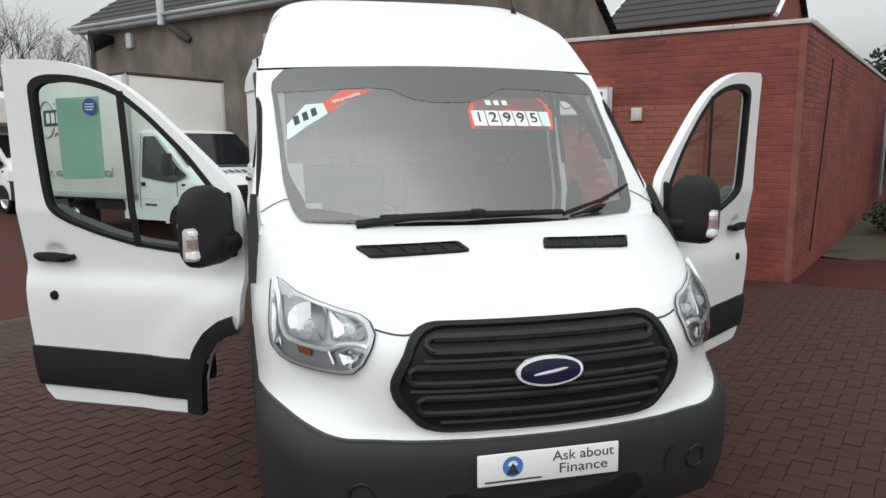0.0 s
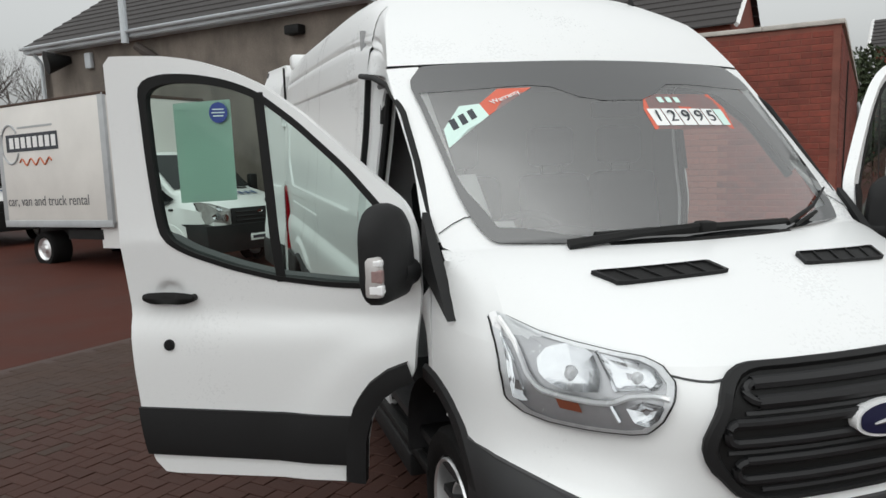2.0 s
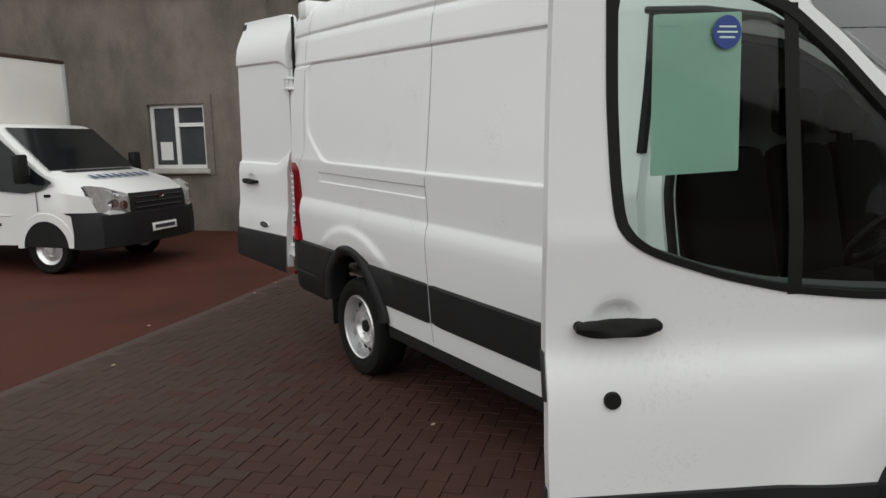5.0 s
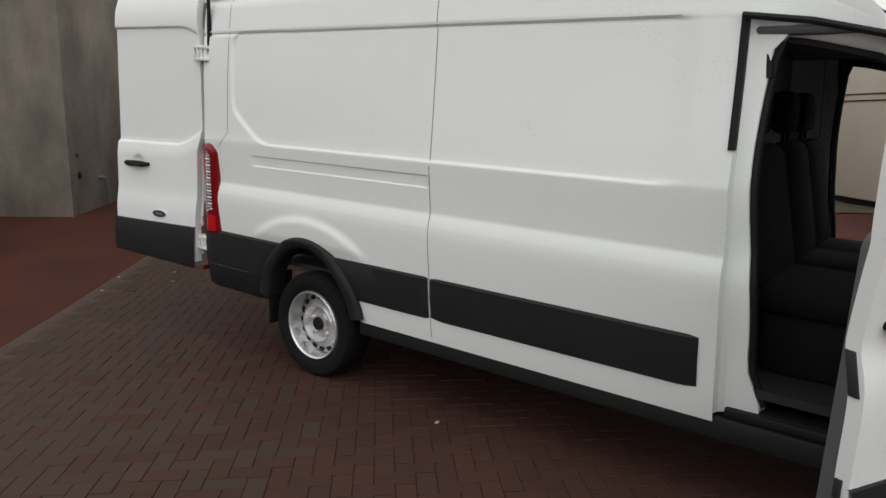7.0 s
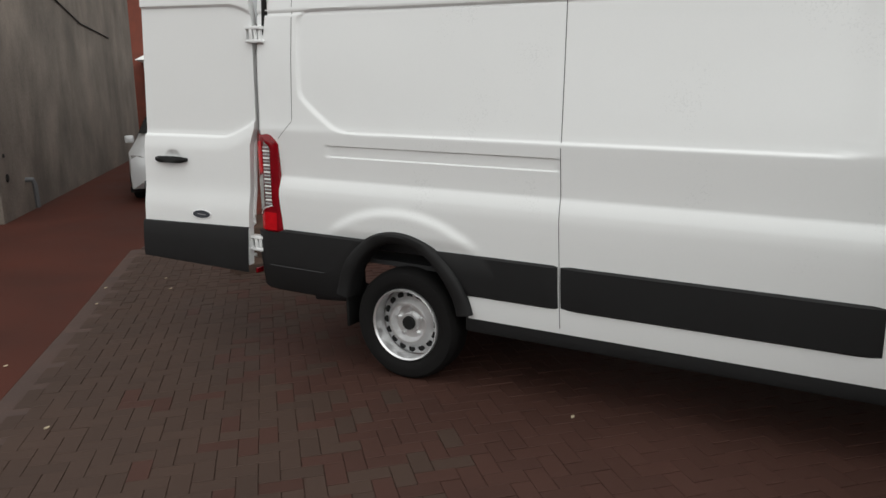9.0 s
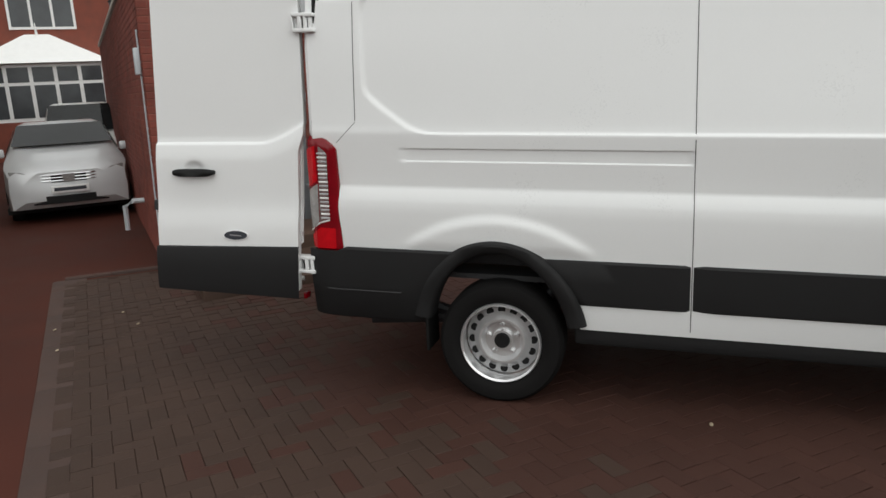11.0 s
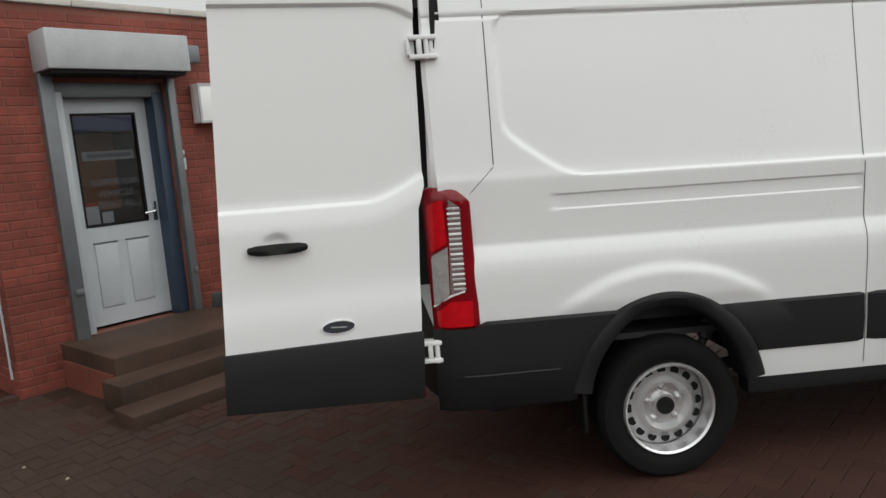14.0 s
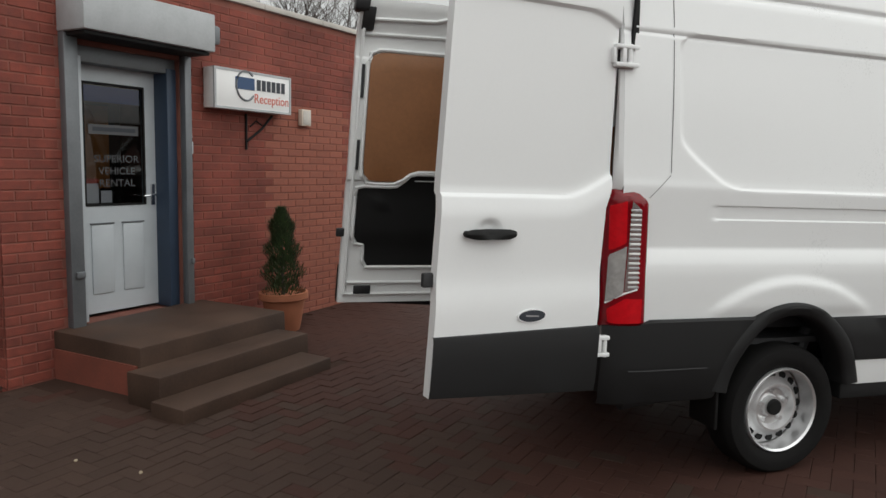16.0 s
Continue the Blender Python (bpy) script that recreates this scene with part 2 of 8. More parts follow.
REDLENS = mat("red_lamp_lens", (0.20, 0.002, 0.007), 0.10, vary=0.25, scale=9, coat=0.0, spec=0.45)
CLEARLENS = mat("clear_lamp_lens", (0.36, 0.355, 0.345), 0.15, 0.1, vary=0.25, scale=18, fine=60, coat=0.6)
LAMPSILVER = mat("lamp_reflector", (0.66, 0.67, 0.68), 0.12, 0.9, vary=0.1, fine=40)
LAMPBRIGHT = mat("bright_lamp_housing", (0.86, 0.865, 0.87), 0.28, 0.05, vary=0.12, fine=30)
LAMPGREY = mat("lamp_housing", (0.52, 0.52, 0.53), 0.25, 0.35, vary=0.15)
AMBER = mat("amber_bulb", (0.35, 0.10, 0.05), 0.25, vary=0.1)
PANE = glass("window_glass", (0.72, 0.85, 0.80))
SCREEN_GLASS = glass("windscreen_glass", (0.93, 0.955, 0.945), 2.65, 1.2)
MIRRORLENS = mat("ribbed_mirror_lens", (0.50, 0.48, 0.47), 0.18, 0.1, vary=0.12, scale=25, fine=120, coat=0.5)
ROSE = mat("dull_rose_bulb", (0.30, 0.20, 0.19), 0.3, vary=0.2)
LENS_GLASS = glass("lamp_cover", (0.92, 0.93, 0.94), 1.45, 1.0)
GAP = mat("shut_line", (0.05, 0.05, 0.052), 0.8, vary=0.1)
FRIT = mat("black_screen_border", (0.022, 0.023, 0.024), 0.05, vary=0.1, spec=0.5)
FRIT.node_tree.nodes["Principled BSDF"].inputs["IOR"].default_value = 2.15
GRILLE = mat("grille_plastic", (0.014, 0.014, 0.015), 0.5, vary=0.15, spec=0.35)
PAPER_GREEN = mat("green_paper", (0.70, 0.88, 0.79), 0.7, vary=0.06)
BLUE = mat("blue_sticker", (0.02, 0.05, 0.24), 0.4, vary=0.1)
WHITE = mat("white_print", (0.82, 0.82, 0.81), 0.5, vary=0.03)
RED = mat("red_print", (0.60, 0.12, 0.07), 0.5, vary=0.08)
MINT = mat("pale_mint_print", (0.62, 0.80, 0.74), 0.5, vary=0.04)
INK = mat("dark_print", (0.03, 0.035, 0.045), 0.5, vary=0.1)
NAVY = mat("navy_print", (0.03, 0.07, 0.16), 0.5, vary=0.1)
MIRROR = mat("mirror_glass", (0.85, 0.86, 0.87), 0.03, 1.0, vary=0.01)

# ---- the van: x across, y from the nose (0) to the tail, z up, raked nose-down on its springs ----
RAKE, LEAN, AXLE_R, AXLE_F, FALL = 0.0445, 0.012, 4.77, 1.02, 0.026


def sstep(a, b, x):
    t = min(1, max(0, (x - a) / (b - a)))
    return t * t * (3 - 2 * t)


def rk(p):
    """From the body's own measures to its stance: nose down, leaning back."""
    x, y, z = p[0], p[1], p[2]
    return Vector((x, y - LEAN * (z - 0.8), z + RAKE * (y - AXLE_R)))


SIDE_Z = [0.40, 0.46, 0.52, 0.60, 0.72, 0.85, 0.92, 1.00, 1.075, 1.105, 1.13, 1.155, 1.18, 1.203, 1.235, 1.28, 1.36, 1.42, 1.470, 1.486, 1.497, 1.508, 1.53, 1.70, 1.90, 2.10, 2.19, 2.205, 2.215, 2.30, 2.425, 2.437, 2.45, 2.52, 2.58, 2.62, 2.65]
SIDE_W = [0.950, 0.975, 0.985, 0.992, 0.999, 1.006, 1.012, 1.018, 1.021, 1.0195, 1.0165, 1.0105, 1.0025, 0.9935, 0.9945, 0.9968, 1.002, 1.006, 1.0095, 1.010, 1.0097, 1.0085, 1.005, 0.988, 0.969, 0.951, 0.943, 0.943, 0.942, 0.929, 0.910, 0.905, 0.905, 0.890, 0.870, 0.848, 0.818]


def box_sd(y, z, y0, y1, z0, z1, r):
    qy, qz = abs(y - (y0 + y1) / 2) - (y1 - y0) / 2 + r, abs(z - (z0 + z1) / 2) - (z1 - z0) / 2 + r
    return math.hypot(max(qy, 0), max(qz, 0)) + min(max(qy, qz), 0) - r


def side_w(y, z):
    """Half the body's width at a place on the side."""
    w = float(np.interp(z, SIDE_Z, SIDE_W)) + 0.012 * sstep(1.45, 2.0, z) * (min(max(y, 2.0), 5.8) - 3.9)
    b_, c_ = box_sd(y, z, 2.425, 5.475, 1.49, 2.205, 0.09), -(z - 1.50) * 0.80 + (y - 5.20) * 0.60
    cut = (b_ + c_ + math.sqrt((b_ - c_) ** 2 + 0.0016)) / 2 - 0.004 * sstep(4.7, 5.2, y)
    w -= 0.013 * sstep(0.006, -0.008, cut)
    if 3.78 < y < 5.30:
        w -= 0.010 * sstep(1.341, 1.349, z) * sstep(1.415, 1.407, z) * sstep(5.30, 5.22, y) * sstep(3.78, 3.80, y)
    gz = float(np.interp(y, [1.90, 1.98, 2.06, 2.18, 2.40, 2.80, 3.6, 4.7], [2.26, 2.305, 2.342, 2.366, 2.386, 2.410, 2.420, 2.428]))
    w -= 0.014 * math.exp(-((z - gz) / 0.013) ** 2) * sstep(1.90, 2.02, y) + 0.008 * sstep(gz - 0.06, gz, z) * sstep(1.95, 2.5, y)
    gz = 2.170 + 0.018 * min(3.6, y) / 3.6 + 0.014
    w -= 0.009 * math.exp(-((z - gz) / 0.009) ** 2) * sstep(2.42, 2.5, y)
    r = math.hypot((y - AXLE_R) * 0.93, z - 0.33)
    w += 0.020 * sstep(0.748, 0.688, r) * sstep(2.45, 1.0, z) * sstep(0.82, 0.92, z)
    return w


def roof_edge(y):
    """Height of the line where the side turns into the roof."""
    return float(np.interp(y, [1.70, 1.80, 1.90, 2.02, 2.20, 2.40, 2.62, 2.95, 3.3, 5.5, 5.7, 5.8], [2.175, 2.270, 2.365, 2.455, 2.545, 2.600, 2.628, 2.642, 2.648, 2.645, 2.635, 2.62]))


def side_z(y, z):
    return z if z < 2.30 else 2.30 + (z - 2.30) / 0.35 * (roof_edge(y) - 2.30)


def arch_hole(y, z, cy, cz, ry, rz):
    return ((y - cy) / ry) ** 2 + ((z - cz) / rz) ** 2 < 1


van = root("panel_van", "white high-roof panel van with open front and rear doors", "van")


def vp(name, bm, material, parent=van, label="", smooth=35):
    return part(name, bm, material, parent, label, smooth, rk)


ZROWS = sorted(set([0.46, 0.52, 0.60, 0.66, 0.72, 0.78, 0.85, 0.875, 0.90, 0.92, 0.94, 0.96, 0.98, 1.0, 1.016, 1.032, 1.048, 1.064, 1.08, 1.10, 1.12, 1.14, 1.13, 1.142, 1.155, 1.168, 1.18, 1.192, 1.203, 1.215, 1.235, 1.26, 1.28, 1.31, 1.330, 1.341, 1.349, 1.36, 1.38, 1.397, 1.407, 1.415, 1.425, 1.44, 1.46, 1.474, 1.482, 1.488, 1.494, 1.50, 1.508, 1.52, 1.532, 1.545, 1.558, 1.571, 1.584, 1.597, 1.61, 1.623, 1.636, 1.65, 1.664, 1.678, 1.692, 1.71, 1.73, 1.75, 1.82, 1.90, 1.98, 2.06, 2.12, 2.16, 2.18, 2.190, 2.197, 2.203, 2.210, 2.22, 2.172, 2.184, 2.23, 2.25, 2.28, 2.30, 2.315, 2.33, 2.34, 2.347, 2.354, 2.36, 2.366, 2.372, 2.378, 2.384, 2.39, 2.396, 2.402, 2.408, 2.414, 2.42, 2.426, 2.432, 2.438, 2.444, 2.45, 2.46, 2.475, 2.50, 2.54, 2.58, 2.62, 2.65]))
YCOLS = sorted(set([round(v, 3) for v in list(np.arange(2.20, 4.0, 0.045)) + list(np.arange(4.0, 5.0, 0.022)) + list(np.arange(5.0, 5.50, 0.014)) + list(np.arange(5.5, 5.76, 0.045)) + [2.345, 2.352, 2.36, 2.366, 2.372, 2.38, 3.765, 3.775, 3.79, 3.80, 5.44, 5.48, 5.49, 5.50, 5.51]] + [5.78]))
for s in (-1, 1):
    bm = bmesh.new()
    P = [[(s * side_w(y, z), y, side_z(y, z)) for y in YCOLS] for z in ZROWS]

    def hole(i, j):
        if (ZROWS[i] + ZROWS[i + 1]) / 2 < 0.60 and YCOLS[j] > 4.9:
            return True
        return arch_hole((YCOLS[j] + YCOLS[j + 1]) / 2, (ZROWS[i] + ZROWS[i + 1]) / 2, AXLE_R, 0.40, 0.44, 0.49)
    sheet(bm, P, hole)
    vp("side_panel", bm, PAINT)
    # shut lines
    for line in ([(3.775, z) for z in np.linspace(0.49, 2.62, 60)],
                 [(5.515 - 0.02 * (z - 2.0), z) for z in np.linspace(1.56, 2.60, 30)] ,
                 [(5.525 + 0.115 * t, 1.55 - 0.11 * t) for t in np.linspace(0, 1, 8)],
                 ):
        bm = bmesh.new()
        sheet(bm, [[(s * (side_w(y, z) + 0.0012), y + d, z) for d in (-0.002, 0.002)] for y, z in line])
        vp("shut_line", bm, GAP, smooth=0)
    # black moulding, in two lengths, and the rear quarter
    for y0, y1, z0, z1 in ((2.275, 3.768, 0.600, 0.845), (3.782, 4.40, 0.600, 0.845), (5.10, 5.86, 0.62, 0.862)):
        ys, zs = list(np.linspace(y0, y1, 16)), [z0 - 0.0, z0, z0 + 0.012, (z0 + z1) / 2, z1 - 0.012, z1, z1]
        out = [-0.004, 0.006, 0.016, 0.019, 0.016, 0.006, -0.004]
        bm = bmesh.new()
        if y0 > 5:
            zs = [0.445, 0.445, 0.46, 0.66, z1 - 0.012, z1, z1]
        def meet(y, z):
            r_ = 0.455 * math.sqrt(max(0.0, 1 - ((z - 0.36) / 0.548) ** 2))
            if y1 == 4.40:
                return y0 + (y - y0) / (y1 - y0) * (AXLE_R - r_ - y0)
            return y1 - (y1 - y) / (y1 - y0) * (y1 - AXLE_R - r_) if y0 > 5 else y
        sheet(bm, [[(s * ((side_w(min(meet(y, z), 5.7), max(0.6, z)) + 0.012 * (y1 == 4.40) * sstep(4.3, 4.6, meet(y, z)) if y0 < 5 else max(1.024, side_w(min(meet(y, z), 5.66), 0.86) + 0.006) - 0.5 * max(0, y - 5.66) ** 1.6 - 0.14 * max(0, 0.62 - z)) + o - (0.012 if y in (ys[0], ys[-1]) else 0)), meet(y, z), min(z, 0.836) if y0 > 5 and meet(y, z) > 5.64 else z) for y in ys] for z, o in zip(zs, out)])
        vp("side_moulding" if y0 < 5 else "rear_bumper_corner", bm, BLACK, label="black plastic side moulding")
    bm = bmesh.new()
    sheet(bm, [[(s * (1.052 - 0.5 * max(0, y - 5.66) ** 1.6), y, z) for y in (5.30, 5.5, 5.66, 5.74)] for z in (0.618, 0.624)])
    vp("bumper_crease", bm, GAP, smooth=0)
    # black wheel-arch trim
    bm = bmesh.new()
    prof = [(0.385, 0.500, -0.10), (0.385, 0.500, 0.012), (0.392, 0.507, 0.026), (0.405, 0.518, 0.035), (0.450, 0.548, 0.038), (0.474, 0.562, 0.032), (0.486, 0.570, 0.020), (0.490, 0.572, 0.0)]
    rows = []
    for t in np.linspace(radians(13), radians(167), 48):
        cz = 0.36
        row = []
        for r, h, o in prof:
            y = AXLE_R - math.cos(t) * r
            z = cz + math.sin(t) * h
            row.append((s * (side_w(y, max(0.86, z)) - 0.002 + o - 0.020 * sstep(0.74, 0.52, z)), y, z))
        rows.append(row)
    sheet(bm, rows)
    vp("wheel_arch_trim", bm, BLACK)
    bm = bmesh.new()  # wheel housing
    rows = [[(s * xx, AXLE_R - math.cos(t) * 0.43, 0.36 + math.sin(t) * 0.535) for xx in (1.0, 0.62)] for t in np.linspace(radians(46), radians(134), 20)]
    sheet(bm, rows)
    bx(bm, (min(s * 0.62, s * 0.80), AXLE_R - 0.42, 0.745), (max(s * 0.62, s * 0.80), AXLE_R + 0.42, 0.91), 0.012)
    vp("wheel_housing", bm, DARKMETAL)
    bm = bmesh.new()
    tube(bm, [(s * 0.74, AXLE_R + d, 0.60 - 0.20 * (1 - (d / 0.75) ** 2)) for d in np.linspace(-0.75, 0.75, 13)], 0.030, 8)
    vp("leaf_spring", bm, DARKMETAL)
    bm = bmesh.new()
    tube(bm, [(s * 0.80, AXLE_R - 0.16, 0.40), (s * 0.80, AXLE_R - 0.27, 0.62), (s * 0.80, AXLE_R - 0.275, 0.63), (s * 0.80, AXLE_R - 0.33, 0.76)], [0.022, 0.022, 0.036, 0.036], 10)
    vp("shock_absorber", bm, DARKMETAL)
    # rocker under the doors
    bm = bmesh.new()
    bx(bm, (min(s * 0.86, s * 0.965), 1.52, 0.372), (max(s * 0.86, s * 0.965), 4.36, 0.482), 0.015)
    vp("sill", bm, BLACK)
    bm = bmesh.new()
    bx(bm, (min(s * 0.78, s * 0.99), 5.17, 0.27), (max(s * 0.78, s * 0.99), 5.19, 0.62), 0.008)
    vp("mud_flap", bm, RUBBER)
    # B-pillar, seal and striker
    bm = bmesh.new()
    P = []
    for z in np.linspace(0.50, 2.20, 26):
        yb = 2.11 + 0.025 * math.sin((z - 1.2) * 4.0) - 0.08 * sstep(0.75, 0.52, z) - 0.08 * sstep(2.07, 2.17, z)
        w = side_w(2.25, z)
        P.append([(s * w, 2.20, z), (s * (w - 0.035), 2.19, z), (s * (w - 0.055), 2.165, z), (s * (w - 0.06), yb, z), (s * (w - 0.13), yb - 0.01, z)])
    sheet(bm, P)
    vp("door_pillar", bm, PAINT)
    bm = bmesh.new()
    tube(bm, [(s * (side_w(2.25, z) - 0.09), 2.10 + 0.025 * math.sin((z - 1.2) * 4.0) - 0.08 * sstep(0.75, 0.52, z) - 0.08 * sstep(2.07, 2.17, z), z) for z in np.linspace(0.56, 2.10, 24)], 0.02)
    vp("door_seal", bm, RUBBER)
    bm = bmesh.new()
    sheet(bm, [[(s * (side_w(2.25, z) + o), y, z) for o, y in ((-0.02, 2.190), (0.007, 2.190), (0.009, 2.196), (0.009, 2.214), (0.007, 2.220), (-0.02, 2.220))] for z in np.linspace(1.655, 2.205, 14)])
    tube(bm, [(s * 0.955, 2.21, 2.195), (s * 0.952, 1.95, 2.165), (s * 0.945, 1.70, 2.11), (s * 0.935, 1.48, 1.98), (s * 0.94, 1.28, 1.78), (s * 0.955, 1.1, 1.58)], 0.014)
    vp("door_frame_seal", bm, RUBBER)
    bm = bmesh.new()
    bx(bm, (min(s * 0.90, s * 0.945), 2.135, 1.14), (max(s * 0.90, s * 0.945), 2.155, 1.17), 0.004)
    tube(bm, [(s * 0.945, 2.15, 1.13), (s * 0.95, 2.16, 1.06), (s * 0.945, 2.15, 1.0)], 0.012)
    vp("door_striker", bm, DARKMETAL)
# roof, from over the screen to the tail
PLAN1 = [(0, 0), (0.12, 0.003), (0.25, 0.012), (0.38, 0.03), (0.5, 0.055), (0.58, 0.095), (0.66, 0.155), (0.74, 0.23), (0.80, 0.30), (0.85, 0.365), (0.89, 0.43), (0.925, 0.50), (0.95, 0.57), (0.972, 0.66), (0.985, 0.76), (0.993, 0.87), (1.0, 1.03)]
ROWS_F = [(0.14, 0.42), (0.03, 0.47), (-0.005, 0.55), (-0.02, 0.64), (-0.022, 0.72), (-0.02, 0.80), (-0.005, 0.840), (0.010, 0.862), (0.014, 0.89), (0.005, 1.0), (0.0, 1.08), (0.012, 1.15), (0.035, 1.19), (0.075, 1.235), (0.14, 1.285), (0.25, 1.345), (0.40, 1.410), (0.55, 1.455), (0.68, 1.485)]


def centre_y(z):
    return float(np.interp(z, [p[1] for p in ROWS_F], [p[0] for p in ROWS_F]))


def plan_y(x):
    return float(np.interp(abs(x), [p[0] for p in PLAN1], [p[1] for p in PLAN1]))


def plan_off(x, z):
    """How far the skin falls back from the middle; the bumper keeps squarer corners than the lamps above it."""
    a = abs(x)
    return plan_y(x) - 0.135 * sstep(0.95, 0.84, z) * sstep(0.52, 0.86, a) * (1 - 0.35 * sstep(0.94, 1.0, a))


def nose(x, z, out=0.0):
    """A place on the nose, by its breadth and height, pushed out of the skin."""
    d = 0.01
    y = centre_y(z) + plan_off(x, z)
    ty = (plan_off(x + d, z) - plan_off(x - d, z)) / (2 * d)
    tz = (centre_y(z + d) - centre_y(z - d)) / (2 * d)
    n = Vector((ty, -1, tz)).normalized()
    return Vector((x, y, z)) + n * out


def bonnet(x, k):
    """A place on the bonnet; k runs from its front edge to the screen."""
    yc, zc = np.interp(k, range(len(ROWS_F)), [p[0] for p in ROWS_F]), np.interp(k, range(len(ROWS_F)), [p[1] for p in ROWS_F])
    f = sstep(13, 18, k)
    off = plan_y(x) * (1 - f) + f * 0.30 * x * x
    return Vector((x, yc + off, zc - 0.012 * abs(x) ** 3))


XS = sorted(set([-p[0] for p in PLAN1] + [p[0] for p in PLAN1]))


def front_rows(a, b):
    out = []
    for k in range(a, b + 1):
        yc, zc = ROWS_F[k]
        f = sstep(13, 18, k)
        row = []
        for x in XS:
            xe = x * (1 - 0.05 * f) * (1.012 if 1 <= k <= 5 else 1.0)
            lift = 0.055 * sstep(0.66, 0.97, abs(x)) * max(0.0, 1 - abs(k - 6) / 3)
            off = plan_off(x, zc + lift) * (1 - f) + f * 0.30 * x * x
            row.append((xe, (centre_y(zc + lift) if lift else yc) + off, zc + lift - 0.012 * abs(x) ** 3 * f))
        out.append(row)
    return out


def arch_front(P):
    return lambda i, j: abs(P[i][j][0]) > 0.93 and arch_hole((P[i][j][1] + P[i + 1][j + 1][1]) / 2, (P[i][j][2] + P[i + 1][j + 1][2]) / 2, 1.03, 0.62, 0.43, 0.36)


bm = bmesh.new()
P = front_rows(0, 6)
sheet(bm, P, arch_front(P))
vp("front_bumper", bm, BUMPER, label="dark grey textured plastic front bumper")
bm = bmesh.new()
P = front_rows(6, 13)
sheet(bm, P, arch_front(P))
P = front_rows(13, 18)
sheet(bm, P, lambda i, j: XS[j] > -0.90 and XS[j + 1] < 0.90)
vp("front_wing", bm, PAINT)
bm = bmesh.new()
P = front_rows(13, 18)
P = [[q for q, x in zip(row, XS) if abs(x) < 0.92] for row in P]
sheet(bm, P)
vp("bonnet", bm, PAINT)
for s in (-1, 1):  # fender sides back to the door hinges and the black corner trim
    bm = bmesh.new()
    tri = [(0.775, 1.262), (1.045, 1.38), (1.085, 1.61), (1.03, 1.555)]
    fill(bm, resample(tri, 24), lambda y, z: (s * (1.003 - 0.02 * sstep(1.4, 1.7, z)), y, z), 2, back=lambda y, z: (s * 0.96, y, z))
    vp("pillar_corner_trim", bm, BLACK, label="black plastic corner trim")
    bm = bmesh.new()
    P = [[(s * (1.001 if y < 1 else 0.965), y, z) for y in (0.98, 1.02, 1.05)] for z in np.linspace(0.95, 1.40, 8)]
    sheet(bm, P)
    vp("hinge_pillar", bm, PAINT)
    bm = bmesh.new()  # front wheel arch trim
    rows = []
    for t in np.linspace(radians(5), radians(178), 26):
        row = []
        for r, o in ((0.40, -0.10), (0.40, 0.004), (0.42, 0.014), (0.47, 0.014), (0.485, 0.0)):
            y, z = 1.03 - math.cos(t) * r * 1.0, 0.62 + math.sin(t) * r * 0.86
            xw = float(np.interp(y, [plan_off(p[0], z) for p in PLAN1], [p[0] for p in PLAN1]))
            row.append((s * (xw + o), y, z))
        if row[3][1] < 1.10:
            rows.append(row)
    sheet(bm, rows)
    vp("front_arch_trim", bm, BLACK)
    bm = bmesh.new()
    sheet(bm, [[(s * xx, 1.03 - math.cos(t) * 0.42, 0.60 + math.sin(t) * 0.37) for xx in (0.985, 0.6)] for t in np.linspace(radians(-10), radians(190), 18)])
    fill(bm, [(-math.cos(t) * 0.42, math.sin(t) * 0.37) for t in np.linspace(-0.3, math.pi + 0.3, 16)], lambda a, b: (s * 0.6, 1.03 + a, 0.60 + b), 1)
    vp("front_wheel_housing", bm, DARKMETAL)

# windscreen, its black border, the pillars and the roof cap
SCREEN = [(0.69, 1.485), (0.74, 1.505), (0.90, 1.655), (1.10, 1.84), (1.30, 2.015), (1.44, 2.13), (1.535, 2.205)]


def screen(x, k, out=0.0):
    yc, zc = np.interp(k, range(7), [p[0] for p in SCREEN]), np.interp(k, range(7), [p[1] for p in SCREEN])
    n = Vector((0.35 * x, -0.66, 0.75)).normalized()
    return Vector((x, yc + 0.28 * x * x * (1 - 0.28 * k / 6), zc - 0.022 * x * x)) + n * out


SX = list(np.linspace(-0.962, 0.962, 29))
for side in (-1, 1):
    bm = bmesh.new()
    sheet(bm, [[screen(x * 0.955, 0, -0.004) + Vector((0, -0.02, -0.09)) for x in SX]] + [[screen(x * (0.955 + 0.045 * sstep(0, 1.6, k) - 0.02 * k / 6), k, -0.004) for x in SX] for k in np.linspace(0, 6, 13)], lambda i, j: abs((SX[j] + SX[j + 1]) / 2) < (0.80 if i > 5 else 0.75 if i > 3 else 0.66 if i == 3 else 0.42) or (SX[j] + SX[j + 1]) * side < 0)
    bmesh.ops.delete(bm, geom=[v for v in bm.verts if not v.link_faces], context="VERTS")
    vp("windscreen_pillar", bm, PAINT)
